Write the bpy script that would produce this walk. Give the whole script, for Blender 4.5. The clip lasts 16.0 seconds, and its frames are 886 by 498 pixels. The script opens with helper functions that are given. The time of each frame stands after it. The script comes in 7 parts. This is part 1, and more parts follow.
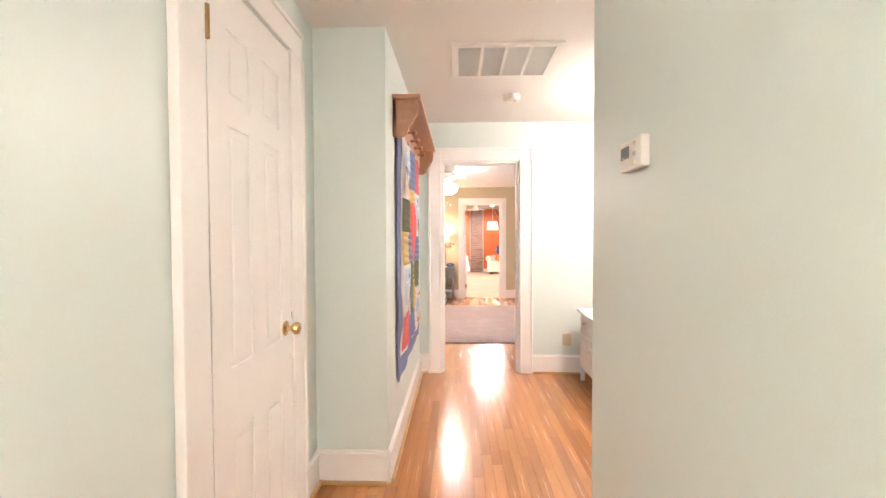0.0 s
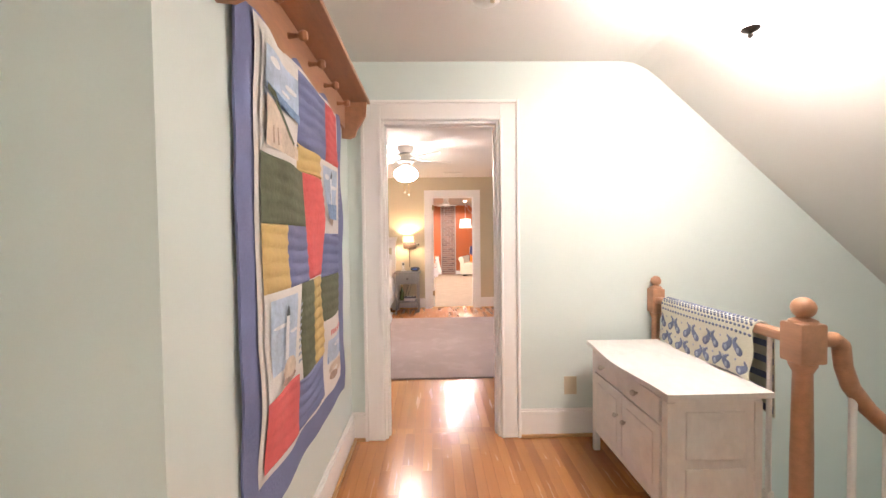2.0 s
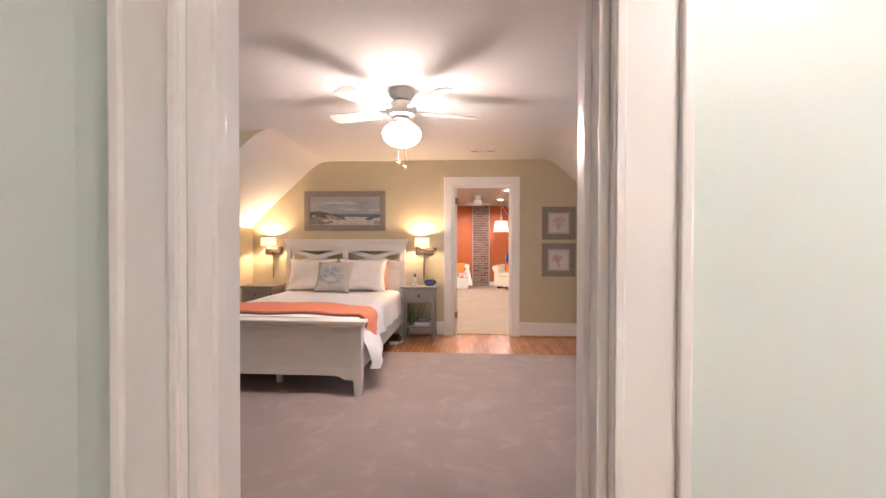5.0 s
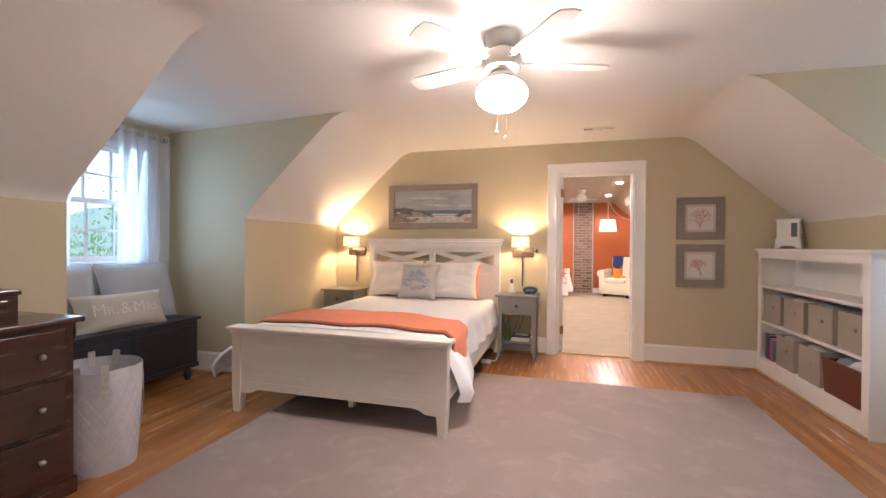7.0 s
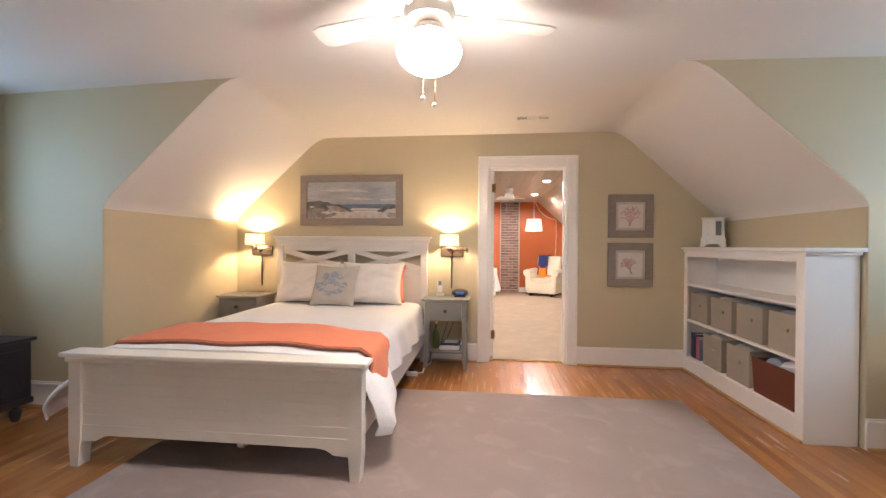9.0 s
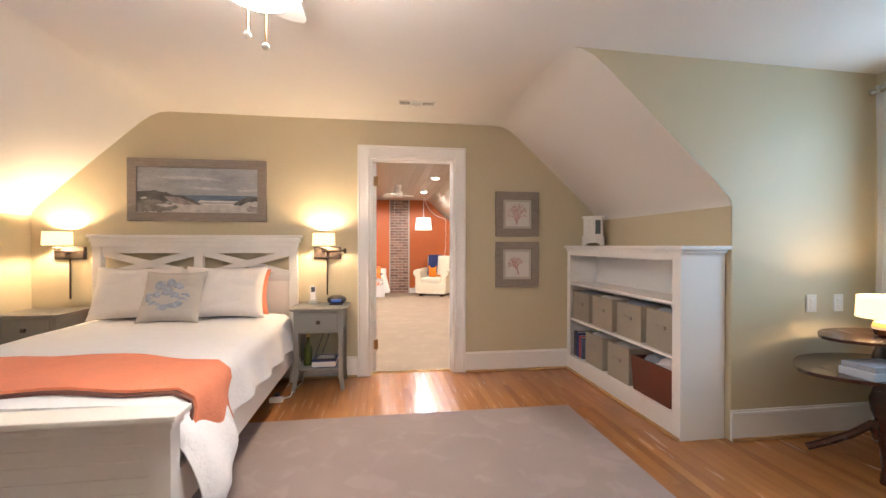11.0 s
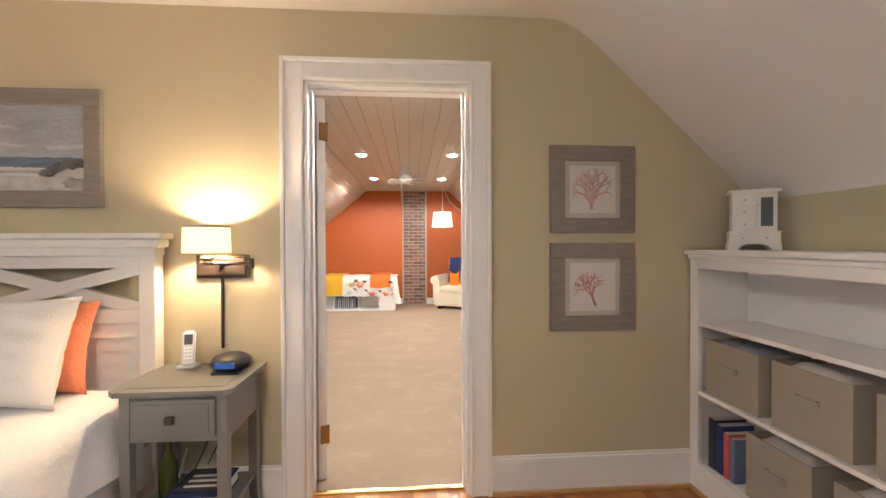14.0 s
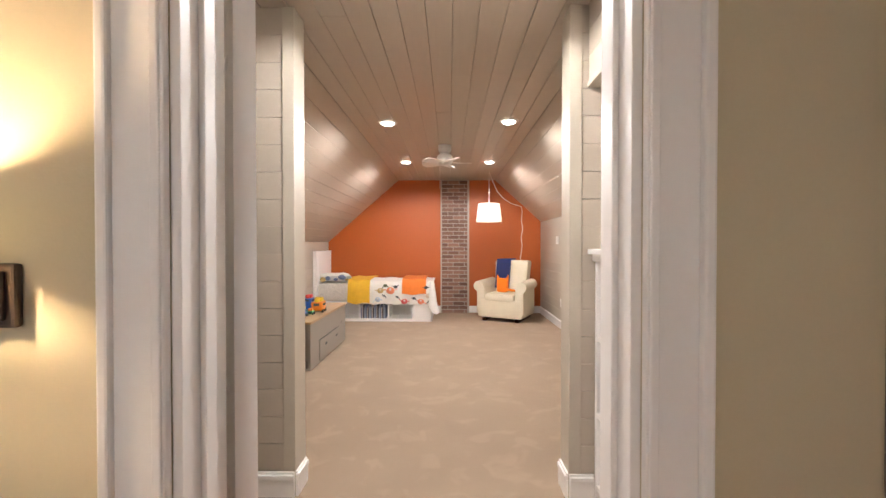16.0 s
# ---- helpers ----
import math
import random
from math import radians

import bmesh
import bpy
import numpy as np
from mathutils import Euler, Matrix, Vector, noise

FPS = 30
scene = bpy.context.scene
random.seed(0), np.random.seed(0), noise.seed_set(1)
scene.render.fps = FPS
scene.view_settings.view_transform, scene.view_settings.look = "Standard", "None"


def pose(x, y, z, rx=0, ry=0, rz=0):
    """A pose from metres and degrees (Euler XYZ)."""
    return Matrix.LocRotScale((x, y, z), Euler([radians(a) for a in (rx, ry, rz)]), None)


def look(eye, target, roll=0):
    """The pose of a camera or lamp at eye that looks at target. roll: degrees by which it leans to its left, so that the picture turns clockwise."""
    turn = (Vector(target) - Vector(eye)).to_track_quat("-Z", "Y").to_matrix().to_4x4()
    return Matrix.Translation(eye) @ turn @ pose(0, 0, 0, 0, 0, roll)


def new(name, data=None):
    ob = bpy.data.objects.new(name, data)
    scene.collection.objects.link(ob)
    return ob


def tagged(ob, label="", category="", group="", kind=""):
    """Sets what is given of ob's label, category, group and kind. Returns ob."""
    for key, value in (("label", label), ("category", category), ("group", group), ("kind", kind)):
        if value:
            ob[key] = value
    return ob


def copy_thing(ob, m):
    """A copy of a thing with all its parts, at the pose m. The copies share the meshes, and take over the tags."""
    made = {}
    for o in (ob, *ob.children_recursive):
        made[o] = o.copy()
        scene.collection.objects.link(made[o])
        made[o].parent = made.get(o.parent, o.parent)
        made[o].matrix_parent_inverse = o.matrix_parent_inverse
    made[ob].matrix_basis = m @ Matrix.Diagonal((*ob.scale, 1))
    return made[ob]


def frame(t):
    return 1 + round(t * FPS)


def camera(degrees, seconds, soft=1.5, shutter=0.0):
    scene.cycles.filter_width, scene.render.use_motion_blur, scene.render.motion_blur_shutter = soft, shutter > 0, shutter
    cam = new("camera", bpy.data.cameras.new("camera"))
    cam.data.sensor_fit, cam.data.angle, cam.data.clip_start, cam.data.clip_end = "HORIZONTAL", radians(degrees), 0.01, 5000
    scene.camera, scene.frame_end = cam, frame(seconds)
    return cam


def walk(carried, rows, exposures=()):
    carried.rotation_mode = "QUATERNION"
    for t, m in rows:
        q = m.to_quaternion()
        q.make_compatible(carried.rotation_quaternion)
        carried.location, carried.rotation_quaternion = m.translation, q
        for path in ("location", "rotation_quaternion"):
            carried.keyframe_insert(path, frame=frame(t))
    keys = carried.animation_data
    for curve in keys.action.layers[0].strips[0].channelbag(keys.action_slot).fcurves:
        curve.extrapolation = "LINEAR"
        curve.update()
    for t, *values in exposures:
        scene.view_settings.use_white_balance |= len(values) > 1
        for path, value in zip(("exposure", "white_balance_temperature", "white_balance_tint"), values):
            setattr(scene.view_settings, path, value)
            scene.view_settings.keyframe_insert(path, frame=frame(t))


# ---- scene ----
# ---------------- camera and walk ----------------
cam = camera(92.9, 16.0)
PATH = [
    (0, (0.529, 0.682, 1.306), (0.455, 2.68, 1.252), -0.2),
    (0.5, (0.573, 0.977, 1.298), (0.586, 2.977, 1.242), -0.5),
    (1, (0.615, 1.315, 1.302), (0.644, 3.314, 1.24), -0.5),
    (1.5, (0.64, 1.699, 1.304), (0.679, 3.698, 1.243), -0.4),
    (2, (0.685, 2.046, 1.298), (0.731, 4.044, 1.24), -0.7),
    (2.5, (0.743, 2.42, 1.303), (0.785, 4.419, 1.246), -0.7),
    (3, (0.784, 2.751, 1.314), (0.817, 4.75, 1.256), -0.9),
    (5.5, (0.879, 4.231, 1.229), (0.651, 6.218, 1.211), 0.4),
    (6, (0.837, 4.425, 1.228), (0.472, 6.391, 1.209), 0.5),
    (6.5, (0.756, 4.633, 1.223), (0.247, 6.567, 1.206), 0.5),
    (7, (0.702, 4.787, 1.221), (0.153, 6.71, 1.204), 0.4),
    (7.5, (0.669, 4.954, 1.217), (0.123, 6.877, 1.199), 0.4),
    (8, (0.658, 5.065, 1.213), (0.136, 6.995, 1.196), 0.4),
    (8.5, (0.636, 5.174, 1.216), (0.26, 7.138, 1.198), 0.4),
    (9, (0.632, 5.274, 1.207), (0.42, 7.263, 1.192), 0.4),
    (9.5, (0.631, 5.34, 1.205), (0.609, 7.34, 1.192), 0.3),
    (10, (0.642, 5.386, 1.196), (0.77, 7.382, 1.185), 0.2),
    (12.5, (0.977, 6.604, 1.238), (1.318, 8.574, 1.214), -0.0),
    (13, (1.046, 6.92, 1.236), (1.375, 8.893, 1.212), 0.0),
    (13.5, (1.099, 7.298, 1.242), (1.364, 9.281, 1.218), -0.1),
    (14, (1.149, 7.622, 1.242), (1.296, 9.617, 1.223), -0.2),
    (14.5, (1.163, 7.956, 1.234), (1.192, 9.955, 1.218), -0.1),
    (15, (1.138, 8.294, 1.239), (1.126, 10.294, 1.222), 0.1),
    (15.5, (1.122, 8.643, 1.232), (1.098, 10.643, 1.219), 0.2),
    (16, (1.11, 8.978, 1.232), (1.079, 10.977, 1.209), 0.0),
]
EXPOSURES = [(0, 1.12, 6650, 18), (1.5, 0.8, 6600, 17), (3, 0.47, 6450, 18), (5.5, 0.32, 6450, 17), (8, 0.36, 6400, 13), (10, 0.38, 6300, 9), (12.5, 0.36, 6350, 9), (14, 0.27, 6150, 6), (15.2, 0.1, 6100, 6), (16, -0.06, 6100, 7)]
walk(cam, [(t, look(eye, target, roll)) for t, eye, target, roll in PATH], EXPOSURES)

# ---------------- world and lights ----------------
world = bpy.data.worlds.new("world")
scene.world = world
world.use_nodes = True
sky = world.node_tree.nodes.new("ShaderNodeTexSky")
sky.sky_type, sky.sun_disc = "NISHITA", False
sky.sun_elevation, sky.sun_rotation = radians(41), radians(178)
world.node_tree.links.new(sky.outputs[0], world.node_tree.nodes["Background"].inputs[0])
world.node_tree.nodes["Background"].inputs[1].default_value = 0.15


def lamp(name, kind, m, watts, colour, size=0.1, **more):
    data = bpy.data.lights.new(name, kind)
    data.energy, data.color = watts, colour
    if kind == "AREA":
        data.shape = "RECTANGLE"
        data.size, data.size_y = size, more["tall"]
    elif kind == "SUN":
        data.angle = size
    else:
        data.shadow_soft_size = size
    if kind == "SPOT":
        data.spot_size, data.spot_blend = more["cone"], 0.25
    ob = new(name, data)
    ob.matrix_world = m
    return ob


BULB_Z = 1.945
WARM, SOFT, DAY = (1.0, 0.70, 0.42), (1.0, 0.91, 0.86), (0.42, 0.69, 1.0)
DOWNLIGHTS = ((0.53, 12.93), (1.66, 12.9), (0.51, 14.8), (1.66, 14.82), (1.03, 10.55))
lamp("sun", "SUN", look((0.6, -12, 15), (0, 5, 0)), 5.0, (1, 0.95, 0.88), radians(10))
for cx, cy in DOWNLIGHTS:
    lamp("downlight_glow", "SPOT", pose(cx, cy, 2.335), 150 if cy < 11 else 104, SOFT, 0.09, cone=radians(176))
lamp("fan_bulb_glow", "SPOT", pose(0.37, 7.1, BULB_Z), 30, (1.0, 0.88, 0.79), 0.12, cone=radians(172))
lamp("sconce_glow_west", "POINT", pose(-1.86, 9.565, 1.27), 25.0, WARM, 0.026)
lamp("sconce_glow_east", "POINT", pose(0.24, 9.565, 1.27), 25.0, WARM, 0.026)
lamp("table_lamp_glow", "POINT", pose(3.5, 7.66, 0.87), 6.0, WARM, 0.026)
lamp("window_daylight_west", "AREA", look((-3.02, 7.3, 1.56), (0, 7.25, 1.3)), 10, DAY, 0.9, tall=1.0)
lamp("window_daylight_east", "AREA", look((3.91, 7.25, 1.56), (0, 7.25, 1.3)), 14, DAY, 0.9, tall=1.0)


# ---------------- materials ----------------
def mat(name, colour, rough=0.6, metal=0.0, var=0.06, scale=3.0, bump=0.1, grain=120.0, coat=0.0, emit=0.0, stretch=(1, 1, 1), pieces=0.0, glow=None, patch=0.0, patch_scale=4.0):
    m = bpy.data.materials.new(name)
    m.use_nodes = True
    nt = m.node_tree
    n, ln = nt.nodes, nt.links
    b = n["Principled BSDF"]
    b.inputs["Roughness"].default_value, b.inputs["Metallic"].default_value = rough, metal
    b.inputs["Coat Weight"].default_value = coat
    b.inputs["Coat Roughness"].default_value = 0.12
    tc, mp = n.new("ShaderNodeTexCoord"), n.new("ShaderNodeMapping")
    mp.inputs["Scale"].default_value = stretch
    ln.new(tc.outputs["Object"], mp.inputs[0])
    big, fine = n.new("ShaderNodeTexNoise"), n.new("ShaderNodeTexNoise")
    big.inputs["Scale"].default_value, big.inputs["Detail"].default_value = scale, 5
    fine.inputs["Scale"].default_value, fine.inputs["Detail"].default_value = grain, 3
    ln.new(mp.outputs[0], big.inputs[0])
    ln.new(mp.outputs[0], fine.inputs[0])
    add = n.new("ShaderNodeMath")
    add.operation = "MULTIPLY_ADD"
    ln.new(fine.outputs[0], add.inputs[0])
    add.inputs[1].default_value = 0.5
    ln.new(big.outputs[0], add.inputs[2])
    last = add.outputs[0]
    if pieces:
        info = n.new("ShaderNodeObjectInfo")
        geo = n.new("ShaderNodeNewGeometry")
        s = n.new("ShaderNodeMath")
        s.operation = "ADD"
        ln.new(info.outputs["Random"], s.inputs[0])
        ln.new(geo.outputs["Random Per Island"], s.inputs[1])
        fr = n.new("ShaderNodeMath")
        fr.operation = "FRACT"
        ln.new(s.outputs[0], fr.inputs[0])
        pa = n.new("ShaderNodeMath")
        pa.operation = "MULTIPLY_ADD"
        ln.new(fr.outputs[0], pa.inputs[0])
        pa.inputs[1].default_value = pieces
        ln.new(last, pa.inputs[2])
        last = pa.outputs[0]
    mid = 0.75 + pieces / 2
    ra = n.new("ShaderNodeMapRange")
    ra.inputs[1].default_value, ra.inputs[2].default_value = mid - 0.35 - pieces / 2, mid + 0.35 + pieces / 2
    ra.inputs[3].default_value, ra.inputs[4].default_value = 1 - var, 1 + var
    ln.new(last, ra.inputs[0])
    mx = n.new("ShaderNodeVectorMath")
    mx.operation = "SCALE"
    mx.inputs[0].default_value = colour
    tone = ra.outputs[0]
    if patch:
        pn, pr, pm = n.new("ShaderNodeTexNoise"), n.new("ShaderNodeMapRange"), n.new("ShaderNodeMath")
        pn.inputs["Scale"].default_value, pn.inputs["Detail"].default_value, pn.inputs["Distortion"].default_value = patch_scale, 2.5, 0.9
        pr.interpolation_type = "SMOOTHSTEP"
        pr.inputs[1].default_value, pr.inputs[2].default_value = 0.54, 0.66
        pm.operation = "MULTIPLY_ADD"
        pm.inputs[1].default_value = patch
        ln.new(tc.outputs["Object"], pn.inputs[0])
        ln.new(pn.outputs[0], pr.inputs[0])
        ln.new(pr.outputs[0], pm.inputs[0])
        ln.new(tone, pm.inputs[2])
        tone = pm.outputs[0]
    ln.new(tone, mx.inputs["Scale"])
    ln.new(mx.outputs[0], b.inputs["Base Color"])
    rr = n.new("ShaderNodeMath")
    rr.operation = "MULTIPLY_ADD"
    ln.new(big.outputs[0], rr.inputs[0])
    rr.inputs[1].default_value, rr.inputs[2].default_value = 0.16, rough - 0.08
    ln.new(rr.outputs[0], b.inputs["Roughness"])
    if bump:
        bp = n.new("ShaderNodeBump")
        bp.inputs["Strength"].default_value, bp.inputs["Distance"].default_value = bump, 0.004
        ln.new(fine.outputs[0], bp.inputs["Height"])
        ln.new(bp.outputs[0], b.inputs["Normal"])
    if emit:
        b.inputs["Emission Color"].default_value = (*(glow or colour), 1)
        b.inputs["Emission Strength"].default_value = emit
    return m


MINT = mat("mint_wall_paint", (0.665, 0.735, 0.70), 0.42, var=0.025, scale=1.5, bump=0.08, grain=160)
TAN = mat("tan_wall_paint", (0.56, 0.485, 0.33), 0.5, var=0.03, scale=1.5, bump=0.08, grain=160)
CEIL = mat("ceiling_paint", (0.78, 0.75, 0.71), 0.8, var=0.02, scale=1.2, bump=0.1, grain=180)
TRIM = mat("white_trim_paint", (0.86, 0.835, 0.81), 0.32, var=0.025, scale=4, bump=0.04, grain=60)
OAK = mat("oak_strip", (0.40, 0.168, 0.055), 0.25, var=0.34, scale=3.5, bump=0.012, grain=95, coat=0.2, stretch=(6, 0.55, 1), pieces=0.9)
OAKGAP = mat("floor_gap", (0.09, 0.045, 0.02), 0.7)
SHOE = mat("oak_shoe_mould", (0.52, 0.3, 0.13), 0.35, var=0.2, scale=6, stretch=(2, 2, 2))
RUG = mat("mauve_carpet", (0.32, 0.25, 0.228), 0.95, var=0.11, scale=2.6, bump=0.8, grain=260, patch=0.10, patch_scale=5.5)
CARPET = mat("beige_carpet", (0.345, 0.255, 0.178), 0.95, var=0.10, scale=2.5, bump=0.8, grain=240, patch=0.10, patch_scale=5.0)
ORANGE = mat("orange_wall_paint", (0.46, 0.102, 0.014), 0.5, var=0.05, scale=1.5, bump=0.08, grain=160)
PLANK = mat("grey_washed_plank", (0.46, 0.40, 0.325), 0.37, var=0.09, scale=4, bump=0.03, grain=30, stretch=(2, 0.3, 2), pieces=0.6)
PLANKB = mat("grey_painted_joint", (0.36, 0.32, 0.27), 0.7)
GREYTRIM = mat("grey_trim_paint", (0.48, 0.43, 0.35), 0.4, var=0.05)
BRASS = mat("polished_brass", (0.72, 0.5, 0.22), 0.22, 1.0, var=0.05, bump=0)
BRONZE = mat("dark_bronze", (0.09, 0.07, 0.06), 0.4, 0.8, var=0.1, bump=0)


# ---------------- building helpers ----------------
def box(bm, x0, x1, y0, y1, z0, z1, bev=0.0):
    r = bmesh.ops.create_cube(bm, size=1, matrix=Matrix.LocRotScale(((x0 + x1) / 2, (y0 + y1) / 2, (z0 + z1) / 2), None, (abs(x1 - x0), abs(y1 - y0), abs(z1 - z0))))
    if bev:
        es = list({e for v in r["verts"] for e in v.link_edges})
        bmesh.ops.bevel(bm, geom=es, offset=bev, segments=2, affect="EDGES", profile=0.6)
    return bm


def obox(*a, bev=0.0):
    return box(bmesh.new(), *a, bev=bev)


def prism(bm, pts, axis, a, b):
    """A polygon, given in the two other axes in order, drawn out along an axis from a to b."""
    def at(p, k):
        return {"x": (k, p[0], p[1]), "y": (p[0], k, p[1]), "z": (p[0], p[1], k)}[axis]
    lo, hi = [bm.verts.new(at(p, a)) for p in pts], [bm.verts.new(at(p, b)) for p in pts]
    n = len(pts)
    fs = [bm.faces.new(lo), bm.faces.new(hi)] + [bm.faces.new((lo[i], lo[(i + 1) % n], hi[(i + 1) % n], hi[i])) for i in range(n)]
    bmesh.ops.recalc_face_normals(bm, faces=fs)
    return bm


def rod(bm, p, q, r, r2=None, seg=12):
    p, q = Vector(p), Vector(q)
    d = q - p
    m = Matrix.Translation((p + q) / 2) @ d.to_track_quat("Z", "Y").to_matrix().to_4x4()
    bmesh.ops.create_cone(bm, cap_ends=True, segments=seg, radius1=r, radius2=r if r2 is None else r2, depth=d.length, matrix=m)
    return bm


def ball(bm, c, r, seg=14, squash=(1, 1, 1)):
    bmesh.ops.create_uvsphere(bm, u_segments=seg, v_segments=seg // 2 + 2, radius=r, matrix=Matrix.LocRotScale(c, None, squash))
    return bm


def lathe(bm, c, prof, seg=24, turn=None, caps=True):
    """A turned shape: prof is a list of (radius, height) from one end to the other, about the z axis at c."""
    base = Matrix.Translation(c) @ (turn or Matrix())
    rings = []
    for r, z in prof:
        rings.append([bm.verts.new(base @ Vector((r * math.cos(a), r * math.sin(a), z))) for a in (2 * math.pi * i / seg for i in range(seg))])
    fs = []
    for u, v in zip(rings, rings[1:]):
        fs += [bm.faces.new((u[i], u[(i + 1) % seg], v[(i + 1) % seg], v[i])) for i in range(seg)]
    if caps:
        fs += [bm.faces.new(rings[0][::-1]), bm.faces.new(rings[-1])]
    bmesh.ops.recalc_face_normals(bm, faces=fs)
    return bm


def sweep(bm, pts, r, seg=8):
    for p, q in zip(pts, pts[1:]):
        rod(bm, p, q, r, seg=seg)
    for p in pts[1:-1]:
        ball(bm, p, r, 8)
    return bm


ORIGIN = {}


def finish(bm, material, smooth):
    me = bpy.data.meshes.new("mesh")
    if smooth:
        for f in bm.faces:
            f.smooth = True
        for e in bm.edges:
            if len(e.link_faces) == 2 and e.calc_face_angle(0) > 0.7:
                e.smooth = False
    bm.to_mesh(me)
    bm.free()
    me.materials.append(material)
    return me


def solid(name, bm, material, label="", category="", kind="structure", group="", smooth=False):
    """A top-level mesh, built in place."""
    return tagged(new(name, finish(bm, material, smooth)), label, category, group, kind)


def thing(name, at, label, category, group="", kind=""):
    """An empty at a thing's base, to hold its parts."""
    ob = new(name)
    ob.empty_display_size = 0.1
    ob.location = at
    ORIGIN[ob] = Vector(at)
    return tagged(ob, label, category, group, kind)


def part(name, bm, material, parent, label="", smooth=False):
    """One mesh, given in the room's own coordinates, under a thing or a part."""
    o = ORIGIN.get(parent)
    if o is None:
        o = Vector((0, 0, 0))
    bmesh.ops.translate(bm, verts=bm.verts, vec=-o)
    ob = new(name, finish(bm, material, smooth))
    ob.parent = parent
    ORIGIN[ob] = o
    return tagged(ob, label)


# ---------------- the shell: hall ----------------
HC, BC, KC = 2.40, 2.37, 2.37          # ceilings of hall, bedroom, far room
solid("wall_hall_west", box(obox(-0.35, -0.23, -1.3, 2.88, 0, HC), -0.35, 0.15, 2.88, 4.73, 0, HC), MINT, "pale mint painted wall of the hall", "wall")
solid("wall_hall_east", box(obox(1.05, 1.17, -1.3, 2.335, 0, HC), 1.17, 4.3, 2.215, 2.335, -2.6, HC), MINT, "pale mint painted partition wall", "wall")
solid("wall_hall_south", obox(-0.35, 1.17, -1.42, -1.3, 0, HC), MINT, "pale mint painted end wall", "wall")
HX0, HX1, DH = 0.365, 1.11, 2.03
solid("wall_hall_north", prism(bmesh.new(), [(-0.35, 0), (HX0, 0), (HX0, DH), (HX1, DH), (HX1, 0), (2.15, 0), (2.15, -2.6), (4.3, -2.6), (4.3, HC), (-0.35, HC)], "y", 4.73, 4.80), MINT, "pale mint painted wall with a doorway", "wall")
solid("wall_stair_east", obox(4.2, 4.3, 2.335, 4.73, -2.6, 0.6), MINT, "pale mint painted stairwell wall", "wall")
solid("ceiling_hall", prism(bmesh.new(), [(-0.35, HC), (1.9, HC), (1.98, HC - 0.012), (2.06, HC - 0.05), (2.14, HC - 0.11), (4.3, 0.36), (4.3, 0.46), (2.16, HC + 0.1), (-0.35, HC + 0.1)], "y", -1.42, 4.73), CEIL, "off-white ceiling bending into a roof slope", "ceiling")
solid("stair_floor_below", obox(2.15, 4.2, 2.335, 4.73, -2.7, -2.6), OAKGAP, "dark floor at the foot of the stairs", "floor")

# ---------------- the shell: bedroom ----------------
LK, LT, RT, RK = -2.14, -1.2, 1.95, 2.89       # knee walls and tops of the slopes
KZ = 1.48
WW, EW = -3.06, 3.95                              # dormer window walls
WN, WS, EN, ES = 8.05, 6.58, 8.05, 6.45            # dormer cheeks
solid("wall_bedroom_south", prism(bmesh.new(), [(-3.2, 0), (HX0, 0), (HX0, DH), (HX1, DH), (HX1, 0), (4.1, 0), (4.1, BC), (-3.2, BC)], "y", 4.80, 4.87), TAN, "tan painted bedroom wall with a doorway", "wall")
D0, D1, D2H = 0.635, 1.432, 2.03
solid("wall_bedroom_north", prism(bmesh.new(), [(-3.2, 0), (D0, 0), (D0, D2H), (D1, D2H), (D1, 0), (4.1, 0), (4.1, BC + 0.1), (-3.2, BC + 0.1)], "y", 9.69, 9.76), TAN, "tan painted bedroom wall with a doorway", "wall")


def knee(name, x, outer, y0, y1):
    solid(name, obox(min(x, outer), max(x, outer), y0, y1, 0, KZ), TAN, "low tan painted knee wall under the roof slope", "wall")


knee("wall_knee_west_1", LK, LK - 0.1, 4.87, WS)
knee("wall_knee_west_2", LK, LK - 0.1, WN, 9.69)
knee("wall_knee_east_1", RK, RK + 0.1, 4.87, ES)
knee("wall_knee_east_2", RK, RK + 0.1, EN, 9.69)


def slope_profile(xt, xk, zt, zk):
    """A roof slope with a softly rounded turn at its top and foot."""
    s = 1 if xk > xt else -1
    run, drop = abs(xk - xt), zt - zk
    k = drop / run
    inner = [(xt - s * 0.14, zt), (xt - s * 0.05, zt - 0.008), (xt + s * 0.03, zt - 0.045), (xt + s * 0.12, zt - 0.12 * k - 0.004),
             (xk - s * 0.10, zk + 0.10 * k), (xk - s * 0.04, zk + 0.032), (xk - s * 0.012, zk - 0.005), (xk, zk - 0.04)]
    return inner + [(xk + s * 0.1, zk - 0.04), (xk + s * 0.1, zt + 0.1), (xt - s * 0.14, zt + 0.1)]


